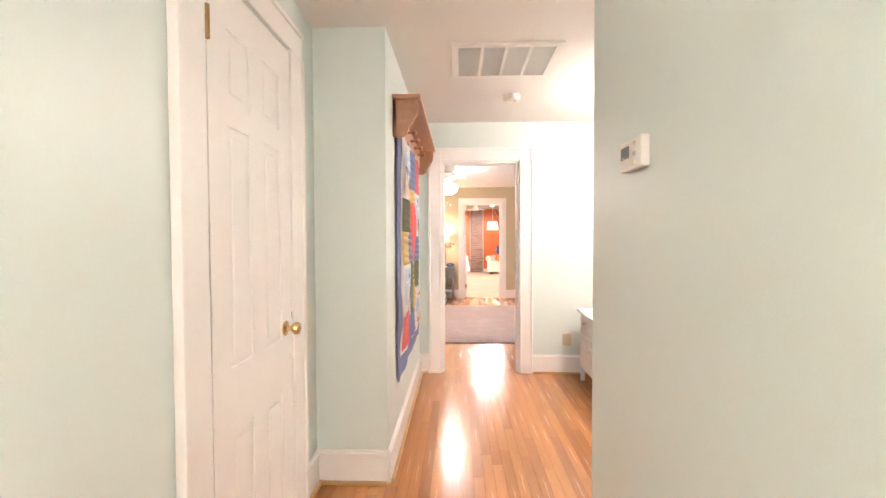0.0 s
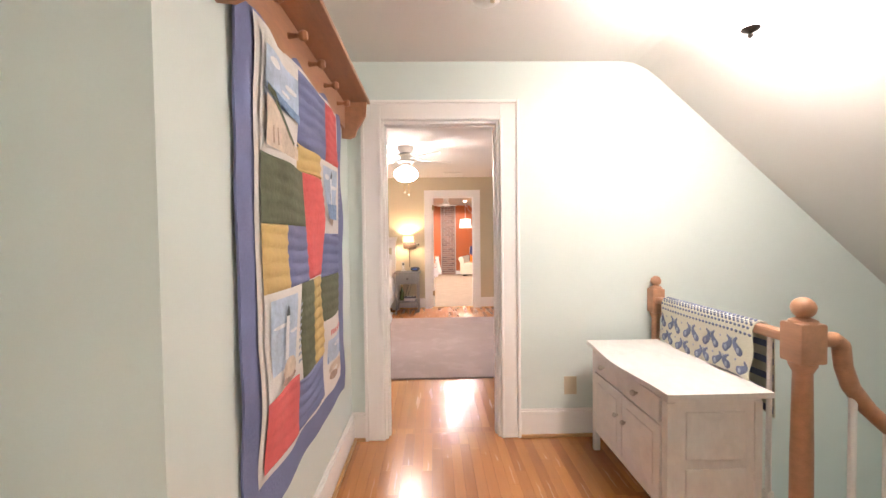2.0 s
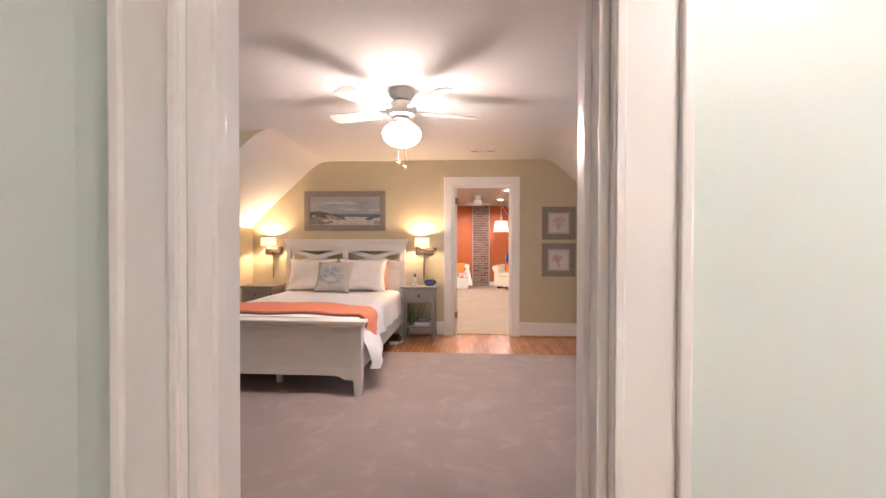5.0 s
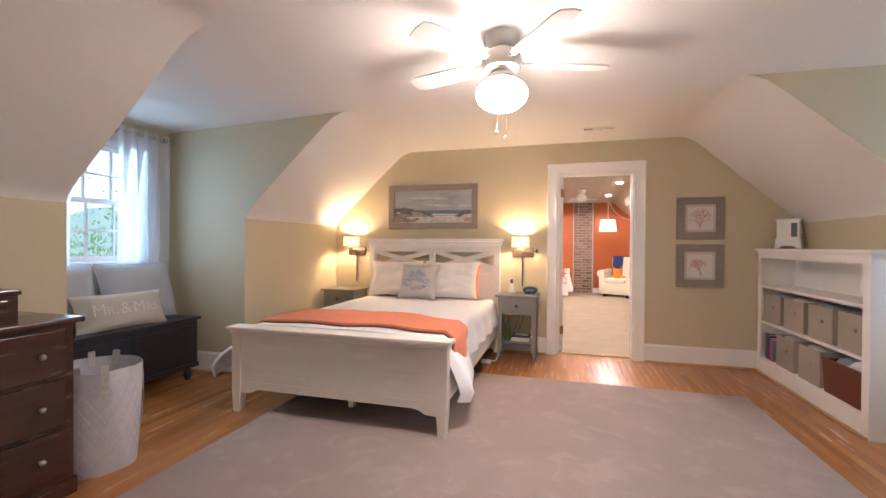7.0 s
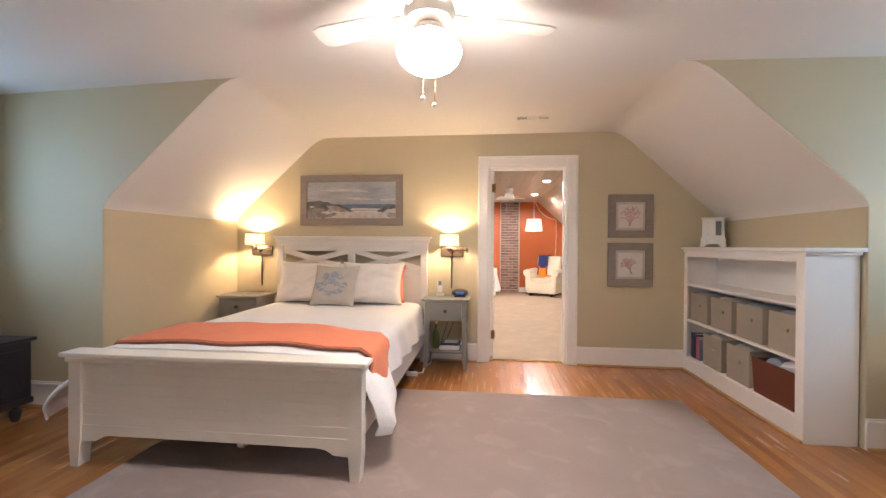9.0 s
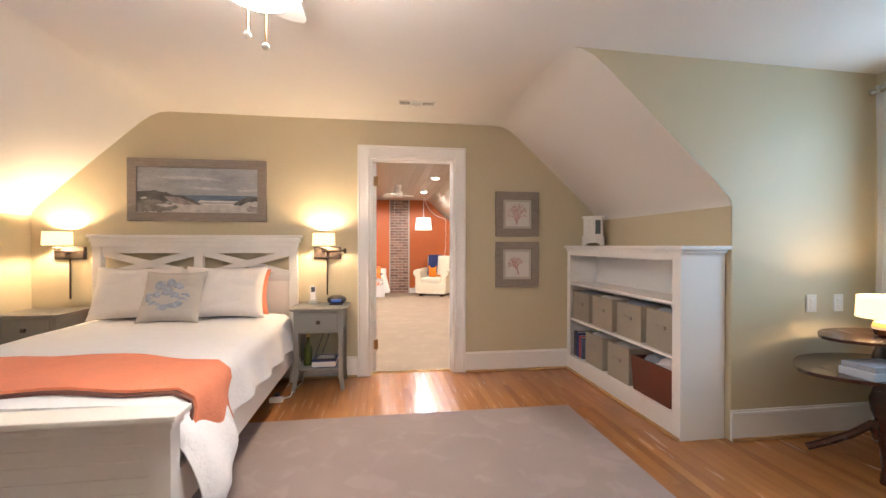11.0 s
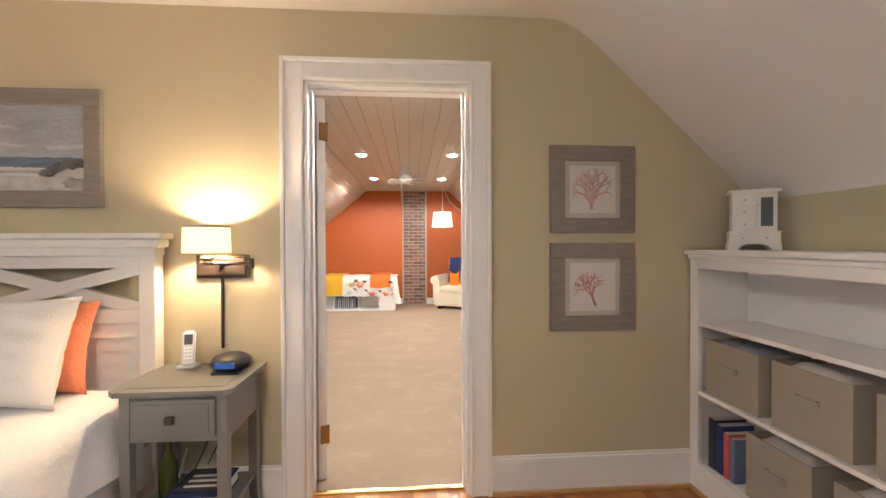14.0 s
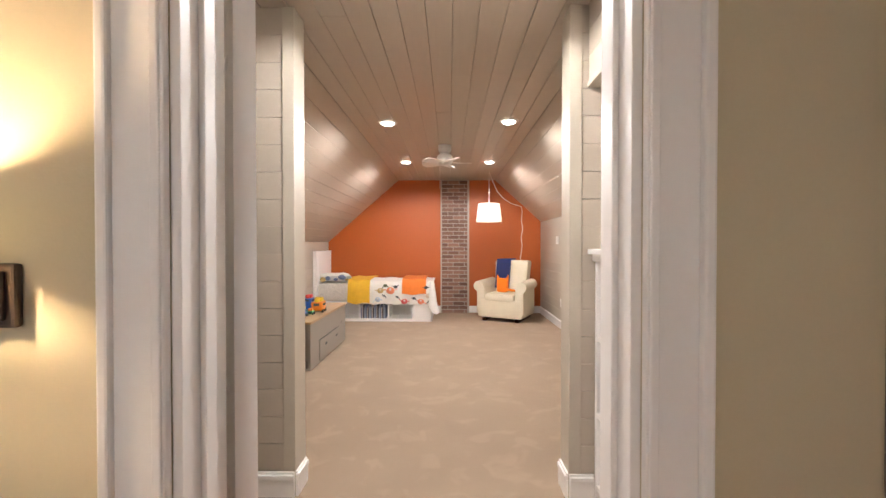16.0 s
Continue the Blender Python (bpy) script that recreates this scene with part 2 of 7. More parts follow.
solid("ceiling_bedroom", obox(LT + 0.14, RT - 0.14, 4.87, 9.69, BC, BC + 0.1), CEIL, "off-white flat bedroom ceiling", "ceiling")
for i, (xt, xk, y0, y1) in enumerate(((LT, LK, 4.87, WS), (LT, LK, WN, 9.69), (RT, RK, 4.87, ES), (RT, RK, EN, 9.69))):
    solid("ceiling_slope_%d" % (i + 1), prism(bmesh.new(), slope_profile(xt, xk, BC, KZ + 0.02), "y", y0, y1), CEIL, "off-white sloping ceiling under the roof", "ceiling", smooth=True)
for nm, xt, xw, y0, y1, zw in (("ceiling_dormer_west", LT, WW - 0.1, WS, WN, 2.302), ("ceiling_dormer_east", RT, EW + 0.1, ES, EN, 2.333)):
    o = 1 if xw > xt else -1
    top_line = [(xt - o * 0.14, BC), (xw, zw), (xw, BC + 0.1), (xt - o * 0.14, BC + 0.1)]
    solid(nm, prism(bmesh.new(), top_line, "y", y0, y1), CEIL, "off-white dormer ceiling falling slightly to the window", "ceiling")


def cheek(name, xw, xk, xt, y0, y1):
    o = 0.003 if xw > xk else -0.003
    edge = [(x + o, z + 0.003) for x, z in slope_profile(xt, xk, BC, KZ + 0.02)[:8]]
    solid(name, prism(bmesh.new(), [(xw, 0), (xk + o, 0)] + edge[::-1] + [(xw, BC + 0.003)], "y", y0, y1), TAN, "tan painted dormer side wall", "wall")


cheek("wall_dormer_west_north", WW, LK, LT, WN - 0.004, WN + 0.08)
cheek("wall_dormer_west_south", WW, LK, LT, WS - 0.08, WS + 0.004)
cheek("wall_dormer_east_north", EW, RK, RT, EN - 0.004, EN + 0.08)
cheek("wall_dormer_east_south", EW, RK, RT, ES - 0.08, ES + 0.004)
WY0, WY1, WZ0, WZ1 = 6.85, 7.81, 1.06, 2.09
for nm, x0, x1, y0, y1 in (("wall_window_west", WW - 0.12, WW, WS, WN), ("wall_window_east", EW, EW + 0.12, ES, EN)):
    bm = obox(x0, x1, y0, y1, 0, WZ0)
    box(bm, x0, x1, y0, y1, WZ1, BC)
    box(bm, x0, x1, y0, WY0, WZ0, WZ1)
    box(bm, x0, x1, WY1, y1, WZ0, WZ1)
    solid(nm, bm, TAN, "tan painted dormer wall with a window", "wall")

# ---------------- the shell: far room ----------------
FY, BY = 9.83, 16.5
FL, FR = -1.06, 2.73
solid("wall_far_south", prism(bmesh.new(), [(-1.4, 0), (D0, 0), (D0, D2H), (D1, D2H), (D1, 0), (3.1, 0), (3.1, KC), (-1.4, KC)], "y", 9.76, FY), GREYTRIM, "grey painted wall with a doorway", "wall")
solid("wall_far_north", prism(bmesh.new(), [(-1.4, 0), (3.1, 0), (3.1, KC), (-1.4, KC)], "y", BY, BY + 0.12), ORANGE, "burnt orange painted gable wall", "wall")
solid("roof_far", prism(bmesh.new(), [(-1.4, 1.02), (0.19, KC + 0.014), (1.93, KC + 0.014), (3.1, 1.33), (3.3, 1.33), (3.3, KC + 0.2), (-1.6, KC + 0.2), (-1.6, 1.02)], "y", 9.76, BY + 0.12), PLANKB, "grey boarding behind the ceiling planks", "ceiling")
solid("wall_far_west", obox(FL - 0.15, FL - 0.012, 9.83, BY, 0, 1.40), PLANKB, "grey plank knee wall", "wall")
solid("wall_far_east", obox(FR + 0.012, FR + 0.15, 9.83, BY, 0, 1.75), PLANKB, "grey plank knee wall", "wall")

# ---------------- floors ----------------
solid("floor", box(box(obox(-3.2, 2.15, -1.42, 4.8, -0.06, -0.012), -3.2, 4.1, 4.8, 9.76, -0.06, -0.012), 1.05, 2.15, -1.42, 2.3, -0.07, -0.062), OAKGAP, "oak strip floor", "floor")
solid("floor_far", obox(-1.4, 3.1, 9.745, BY, -0.06, 0.008), CARPET, "beige wall-to-wall carpet", "floor")
solid("backdrop", obox(-60, 60, -60, 60, -3.4, -3.0), mat("lawn", (0.06, 0.1, 0.03), 0.9, var=0.4, scale=0.5), "green lawn far below the windows", "ground")

# ---------------- door casings, bases, trim ----------------
def casing(name, x0, x1, h, y, s, w=0.125):
    """A door's moulded casing on the wall face y; s: -1 faces the camera's start, 1 faces away."""
    top = thing(name, (x0, y, 0), "white painted moulded door casing", "door casing", kind="structure")
    def lay(pts, nm):
        part(nm, pts, TRIM, top)
    for sx, xe in ((-1, x0), (1, x1)):
        bm = bmesh.new()
        box(bm, xe, xe + sx * (w - 0.02), y, y + s * 0.018, 0, h + w - 0.02, bev=0.003)
        box(bm, xe + sx * (w - 0.02), xe + sx * w, y, y + s * 0.03, 0, h + w, bev=0.005)
        box(bm, xe + sx * 0.004, xe + sx * 0.02, y + s * 0.016, y + s * 0.024, 0, h + 0.02, bev=0.003)
        lay(bm, "side_casing")
    bm = bmesh.new()
    box(bm, x0, x1, y, y + s * 0.018, h, h + w - 0.02, bev=0.003)
    box(bm, x0 - w + 0.02, x1 + w - 0.02, y, y + s * 0.03, h + w - 0.02, h + w, bev=0.005)
    box(bm, x0 + 0.004, x1 - 0.004, y + s * 0.016, y + s * 0.024, h + 0.004, h + 0.02, bev=0.003)
    lay(bm, "head_casing")
    return top


def jamb(name, x0, x1, h, y0, y1, stop):
    top = thing(name, (x0, y0, 0), "white painted door jamb with a stop", "door jamb", kind="structure")
    for nm, b in (("side_jamb", (x0, x0 + 0.018, y0, y1, 0, h)), ("side_jamb", (x1 - 0.018, x1, y0, y1, 0, h)), ("head_jamb", (x0 + 0.018, x1 - 0.018, y0, y1, h - 0.018, h))):
        part(nm, obox(*b, bev=0.002), TRIM, top)
    part("stop", obox(x0 + 0.018, x0 + 0.03, stop, stop + 0.035, 0, h - 0.018, bev=0.003), TRIM, top)
    part("stop", obox(x1 - 0.03, x1 - 0.018, stop, stop + 0.035, 0, h - 0.018, bev=0.003), TRIM, top)
    part("stop", obox(x0 + 0.03, x1 - 0.03, stop, stop + 0.035, h - 0.03, h - 0.018, bev=0.003), TRIM, top)
    return top


casing("trim_hall_door", HX0, HX1, DH, 4.728, -1)
casing("trim_hall_door_inner", HX0, HX1, DH, 4.872, 1)
jamb("door_frame_hall", HX0, HX1, DH, 4.729, 4.871, 4.77)
casing("trim_far_door", D0, D1, D2H, 9.688, -1, 0.107)
casing("trim_far_door_inner", D0, D1, D2H, FY + 0.002, 1)
jamb("door_frame_far", D0, D1, D2H, 9.689, FY + 0.001, 9.74)


def baseboard(name, runs, h=0.19, shoe=True, material=None):
    """runs: (x0, y0, x1, y1, nx, ny), the wall line and the way into the room."""
    top = thing(name, (runs[0][0], runs[0][1], 0), "white painted baseboard with an oak shoe moulding", "baseboard", kind="structure")
    for x0, y0, x1, y1, nx, ny in runs:
        def slab(bm, d0, d1, z0, z1, bev):
            xs, ys = sorted((x0 + nx * d0, x1 + nx * d1)), sorted((y0 + ny * d0, y1 + ny * d1))
            box(bm, xs[0], xs[1], ys[0], ys[1], z0, z1, bev=bev)
        bm = bmesh.new()
        slab(bm, 0.001, 0.016, 0.0, h - 0.035, 0.0)
        slab(bm, 0.001, 0.022, h - 0.035, h - 0.012, 0.004)
        slab(bm, 0.001, 0.013, h - 0.012, h, 0.003)
        part("board", bm, material or TRIM, top)
        if shoe:
            bm = bmesh.new()
            slab(bm, 0.016, 0.034, 0.0, 0.02, 0.006)
            part("shoe_moulding", bm, SHOE, top, "oak shoe moulding")
    return top


HL, HR = HX0 - 0.127, HX1 + 0.127
baseboard("baseboard_hall", [(0.15, 2.88, 0.15, 4.73, 1, 0), (-0.23, 2.88, 0.15, 2.88, 0, -1), (-0.23, 2.676, -0.23, 2.88, 1, 0),
                             (0.15, 4.73, HL, 4.73, 0, -1), (HR, 4.73, 2.15, 4.73, 0, -1), (1.05, -1.3, 1.05, 2.335, -1, 0)], 0.18)
baseboard("baseboard_bedroom", [(-3.0, 4.87, HL, 4.87, 0, 1), (HR, 4.87, 2.89, 4.87, 0, 1), (-2.14, 9.69, D0 - 0.109, 9.69, 0, -1), (D1 + 0.109, 9.69, 2.57, 9.69, 0, -1),
                                (LK, 4.87, LK, WS, 1, 0), (LK, WN, LK, 9.69, 1, 0), (WW, WN, LK, WN, 0, -1), (WW, WS, WW, WN, 1, 0),
                                (RK, EN, EW, EN, 0, -1), (RK, 4.87, RK, ES, -1, 0)], 0.19)
baseboard("baseboard_far", [(FL, 11.14, FL, BY, 1, 0), (FR, 11.14, FR, BY, -1, 0), (FL, BY, 0.95, BY, 0, -1), (1.46, BY, FR, BY, 0, -1), (-0.3, 11.0, 0.36, 11.0, 0, -1), (1.685, 11.0, 1.80, 11.0, 0, -1),
                            (0.36, 11.0, 0.36, 11.14, 1, 0), (1.685, 11.0, 1.685, 11.14, -1, 0)], 0.13, False)

# ---------------- more materials ----------------
PINE = mat("stained_pine", (0.40, 0.205, 0.115), 0.4, var=0.22, scale=6, bump=0.05, grain=40, stretch=(5, 0.6, 5))
QBLUE = mat("blue_quilt_cotton", (0.15, 0.165, 0.30), 0.9, var=0.1, scale=9, bump=0.5, grain=90)
QWHITE = mat("cream_cotton", (0.66, 0.62, 0.585), 0.9, var=0.06, scale=12, bump=0.4, grain=90)
QRED = mat("red_cotton", (0.58, 0.105, 0.10), 0.9, var=0.12, scale=14, bump=0.6, grain=60)
QGREEN = mat("olive_cotton", (0.105, 0.115, 0.07), 0.9, var=0.25, scale=16, bump=0.6, grain=60)
QGOLD = mat("gold_cotton", (0.52, 0.37, 0.15), 0.9, var=0.1, scale=10, bump=0.6, grain=60)
QSKY = mat("printed_sky_blue", (0.42, 0.5, 0.62), 0.9, var=0.3, scale=10, bump=0.4, grain=60)
QSAND = mat("printed_sand", (0.58, 0.47, 0.38), 0.9, var=0.3, scale=14, bump=0.4, grain=60)
INK = mat("dark_print", (0.06, 0.07, 0.08), 0.8)
SHABBY = mat("distressed_white_paint", (0.70, 0.665, 0.63), 0.5, var=0.09, scale=9, bump=0.2, grain=30, stretch=(2, 0.6, 1), patch=-0.05, patch_scale=8)
PLASTIC = mat("white_plastic", (0.78, 0.76, 0.72), 0.35, var=0.01)
ALMOND = mat("almond_plastic", (0.62, 0.53, 0.38), 0.4, var=0.02)
SCREEN = mat("grey_display", (0.10, 0.12, 0.12), 0.2, var=0.05)
STEEL = mat("brushed_steel", (0.55, 0.52, 0.48), 0.3, 1.0, var=0.05, bump=0)
GRILLE = mat("grey_filter", (0.30, 0.31, 0.33), 0.8, var=0.1, scale=40)
PAISLEY = mat("cream_paisley_cloth", (0.60, 0.585, 0.47), 0.9, var=0.05, bump=0.3)
PBLUE = mat("slate_blue_print", (0.15, 0.18, 0.28), 0.9, var=0.2, scale=20)
GLOW = mat("lit_glass", (1, 0.9, 0.76), 0.5, var=0.0, bump=0, emit=88, glow=(1.0, 0.92, 0.84))
GLOWFAN = mat("lit_fan_glass", (1, 0.92, 0.8), 0.5, var=0.0, bump=0, emit=72, glow=(1.0, 0.88, 0.79))
GLOWCAN = mat("lit_lens", (1, 0.95, 0.88), 0.5, var=0.0, bump=0, emit=13, glow=(1.0, 0.9, 0.78))
# Pendant linen brightened by a faint emission; there is no bulb inside.
PENDSHADE = mat("white_linen_added_glow", (0.86, 0.82, 0.74), 0.9, var=0.02, bump=0.3, grain=160, emit=0.35, glow=(1.0, 0.88, 0.7))
AGED = mat("aged_brass", (0.36, 0.23, 0.1), 0.4, 0.9, var=0.2, bump=0)
SHADE = mat("lit_linen_shade", (0.85, 0.72, 0.5), 0.9, var=0.03, bump=0.2, emit=1.15, glow=(1.0, 0.78, 0.43))
BEDPAINT = mat("cream_bed_paint", (0.79, 0.75, 0.70), 0.35, var=0.025, scale=4, bump=0.05, grain=50)
COVER = mat("white_matelasse", (0.87, 0.85, 0.85), 0.9, var=0.03, scale=18, bump=0.9, grain=55)
CORAL = mat("coral_knit", (0.74, 0.24, 0.13), 0.95, var=0.07, scale=14, bump=0.9, grain=90)
LINEN = mat("cream_linen", (0.80, 0.74, 0.69), 0.9, var=0.04, scale=8, bump=0.5, grain=130)
OATMEAL = mat("oatmeal_linen", (0.52, 0.47, 0.41), 0.9, var=0.06, scale=10, bump=0.6, grain=130)
SHELLPRINT = mat("faded_blue_grey_print", (0.37, 0.39, 0.45), 0.9, var=0.3, scale=30)
GREYPRINT = mat("grey_print", (0.32, 0.35, 0.42), 0.9, var=0.2, scale=20)
GREY = mat("warm_grey_paint", (0.235, 0.225, 0.205), 0.38, var=0.05, scale=5, bump=0.06, grain=40)
DARKWOOD = mat("dark_cherry", (0.055, 0.020, 0.012), 0.25, var=0.3, scale=7, bump=0.03, grain=40, stretch=(4, 0.5, 4), coat=0.3)
ESPRESSO = mat("espresso_wood", (0.018, 0.016, 0.022), 0.35, var=0.2, scale=7, bump=0.03)
DRIFT = mat("grey_driftwood_frame", (0.255, 0.215, 0.185), 0.7, var=0.2, scale=9, bump=0.3, grain=40, stretch=(1, 1, 6))
BIN = mat("taupe_fabric_bin", (0.37, 0.32, 0.255), 0.9, var=0.05, scale=12, bump=0.5, grain=160)
BASKET = mat("red_brown_leather", (0.14, 0.035, 0.02), 0.4, var=0.15)
SHEER = mat("white_sheer", (0.85, 0.87, 0.92), 0.9, var=0.02, bump=0.2)
BLACK = mat("black_plastic", (0.03, 0.03, 0.033), 0.4, var=0.1)
BOTTLE = mat("green_glass_bottle", (0.06, 0.08, 0.018), 0.12, var=0.1, bump=0)
NAVY = mat("navy_cloth", (0.03, 0.045, 0.16), 0.9, var=0.1, bump=0.4)
GLASS = bpy.data.materials.new("window_glass")
GLASS.use_nodes = True
gn = GLASS.node_tree.nodes["Principled BSDF"]
gn.inputs["Transmission Weight"].default_value, gn.inputs["Roughness"].default_value, gn.inputs["IOR"].default_value = 1.0, 0.0, 1.05
sn = SHEER.node_tree.nodes
sn["Principled BSDF"].inputs["Transmission Weight"].default_value = 0.0
tr, tl, ms, mo = sn.new("ShaderNodeBsdfTransparent"), sn.new("ShaderNodeBsdfTranslucent"), sn.new("ShaderNodeMixShader"), sn.new("ShaderNodeMixShader")
tl.inputs[0].default_value = (0.85, 0.88, 0.93, 1)
ms.inputs[0].default_value, mo.inputs[0].default_value = 0.5, 0.22
SHEER.node_tree.links.new(sn["Principled BSDF"].outputs[0], ms.inputs[1])
SHEER.node_tree.links.new(tl.outputs[0], ms.inputs[2])
SHEER.node_tree.links.new(ms.outputs[0], mo.inputs[1])
SHEER.node_tree.links.new(tr.outputs[0], mo.inputs[2])
SHEER.node_tree.links.new(mo.outputs[0], sn["Material Output"].inputs[0])


def pillow(bm, m, w, h, t, n=12, pinch=0.06, crease=0.0):
    """A stuffed cushion w wide (x), h tall (z), t thick (y), about its centre."""
    grid = {}
    for side in (-1, 1):
        for i in range(n + 1):
            for j in range(n + 1):
                u, v = 2 * i / n - 1, 2 * j / n - 1
                rim = max(abs(u), abs(v)) == 1
                if rim and side == 1:
                    grid[side, i, j] = grid[-1, i, j]
                    continue
                f = ((1 - u ** 4) * (1 - v ** 4)) ** 0.55
                sx, sz = 1 - pinch * (1 - v * v) * abs(u), 1 - pinch * (1 - u * u) * abs(v)
                wob = noise.noise(Vector((u * 2.1 + w * 7, v * 2.3, side * 3.0))) * 0.014 + crease * noise.noise(Vector((u * 3.2 + v * 2.5 + w * 5, v * 7.5 - u * 4, side * 2.0 + h)))
                grid[side, i, j] = bm.verts.new(m @ Vector((u * w / 2 * sx, side * t / 2 * f + wob * f, v * h / 2 * sz)))
    fs = []
    for side in (-1, 1):
        for i in range(n):
            for j in range(n):
                q = [grid[side, i, j], grid[side, i + 1, j], grid[side, i + 1, j + 1], grid[side, i, j + 1]]
                fs.append(bm.faces.new(q if side < 0 else q[::-1]))
    bmesh.ops.recalc_face_normals(bm, faces=fs)
    return bm


def plate(bm, m, w, h, t=0.004):
    """A thin slab w by h (local x and z), its back on the plane y = 0 and its face towards -y."""
    bmesh.ops.create_cube(bm, size=1, matrix=m @ Matrix.LocRotScale((0, -t / 2, 0), None, (w, t, h)))
    return bm


# ---------------- hall: closed six-panel door ----------------
def panel_door(name, base, turn, w, h, label, knob_side=1, knob=True):
    """A six-panel door leaf, hinged at its base corner, spanning local x 0..w, its face towards local -y."""
    top = new(name)
    top.empty_display_size = 0.1
    top.matrix_world = pose(*base, 0, 0, turn)
    ORIGIN[top] = Vector((0, 0, 0))
    tagged(top, label, "door", kind="structure")
    part("leaf", obox(0, w, 0, 0.028, 0.012, h), TRIM, top)
    rails = ((0.012, 0.2), (0.66, 0.88), (1.67, 1.75), (h - 0.14, h))
    sx = (0, 0.105, w / 2 - 0.05, w / 2 + 0.05, w - 0.105, w)
    for f0, f1 in ((-0.008, 0.0), (0.028, 0.036)):
        for z0, z1 in rails:
            part("rail", obox(0, w, f0, f1, z0, z1), TRIM, top)
        for z0, z1 in ((0.2, 0.66), (0.88, 1.67), (1.75, h - 0.14)):
            for a, b in ((0, 1), (2, 3), (4, 5)):
                part("stile", obox(sx[a], sx[b], f0, f1, z0, z1), TRIM, top)
    for z0, z1 in ((0.2, 0.66), (0.88, 1.67), (1.75, h - 0.14)):
        for a, b in ((1, 2), (3, 4)):
            bm = bmesh.new()
            box(bm, sx[a] + 0.03, sx[b] - 0.03, -0.006, 0.034, z0 + 0.03, z1 - 0.03, bev=0.005)
            part("raised_panel", bm, TRIM, top)
    if knob:
        kx = w - 0.072 if knob_side > 0 else 0.06
        bm = bmesh.new()
        lathe(bm, (kx, -0.008, 0.92), [(0.032, 0), (0.032, 0.004), (0.012, 0.010), (0.010, 0.03), (0.022, 0.036), (0.028, 0.048), (0.024, 0.06), (0.01, 0.066)], 18, pose(0, 0, 0, 90))
        part("knob", bm, BRASS, top, "polished brass door knob", smooth=True)
        part("latch_plate", obox(w - 0.004, w + 0.001, -0.0085, 0.02, 0.95, 0.98), BRONZE, top, "dark latch plate")
    for hz in (0.25, h - 0.175):
        bm = obox(-0.012, 0.0, -0.012, 0.024, hz - 0.045, hz + 0.045)
        rod(bm, (-0.006, -0.014, hz - 0.05), (-0.006, -0.014, hz + 0.05), 0.007)
        part("hinge", bm, AGED, top, "aged brass hinge")
    return top


panel_door("door_closet", (-0.222, 1.917, 0), 90, 0.607, 2.12, "closed white six-panel closet door with a brass knob")


def flat_casing(name, y0, y1, h):
    top = thing(name, (-0.23, y0, 0), "white painted closet door casing", "door casing", kind="structure")
    for a, b, c, d in ((y0 - 0.135, y0, 0, h), (y1, y1 + 0.135, 0, h)):
        part("side_casing", box(obox(-0.229, -0.208, a, b, c, d, bev=0.004), -0.229, -0.198, a - 0.003 if a < y0 else b - 0.02, a + 0.02 if a < y0 else b + 0.003, c, d - 0.002, bev=0.004), TRIM, top)
    part("head_casing", box(obox(-0.229, -0.208, y0 - 0.135, y1 + 0.135, h, h + 0.1, bev=0.004), -0.229, -0.198, y0 - 0.135, y1 + 0.135, h + 0.1, h + 0.12, bev=0.004), TRIM, top)


flat_casing("trim_closet", 1.902, 2.537, 2.14)
panel_door("door_hall", (HX0 - 0.093, 4.95, 0), 176, 0.74, 2.01, "white panel door standing open against the wall", knob=False)
panel_door("door_far", (0.69, FY + 0.04, 0), 123, 0.70, 2.01, "white panel door standing open with dark hinges", knob=False)

# ---------------- hall: peg shelf and quilt ----------------
shelf = thing("peg_shelf", (0.15, 3.1, 1.89), "brown stained wooden shelf with pegs on the hall wall", "shelf")
part("top_board", obox(0.152, 0.315, 3.08, 4.62, 2.10, 2.122, bev=0.004), PINE, shelf)
part("back_board", obox(0.152, 0.172, 3.11, 4.59, 1.945, 2.10, bev=0.003), PINE, shelf)
for y in (3.11, 4.57):
    bm = prism(bmesh.new(), [(0.152, 1.89), (0.20, 1.885), (0.232, 1.90), (0.243, 1.94), (0.27, 1.975), (0.295, 2.02), (0.30, 2.10), (0.152, 2.10)], "y", y, y + 0.02)
    part("bracket", bm, PINE, shelf)
for y in (3.35, 3.6, 3.85, 4.1, 4.37):
    bm = bmesh.new()
    lathe(bm, (0.172, y, 2.03), [(0.012, 0), (0.009, 0.02), (0.008, 0.035), (0.017, 0.045), (0.02, 0.056), (0.014, 0.068), (0.004, 0.07)], 14, pose(0, 0, 0, 0, 90))
    part("peg", bm, PINE, shelf, smooth=True)

quilt = thing("wall_quilt", (0.16, 3.14, 0.44), "patchwork quilt in blue, red, green and gold hanging on the wall", "quilt")


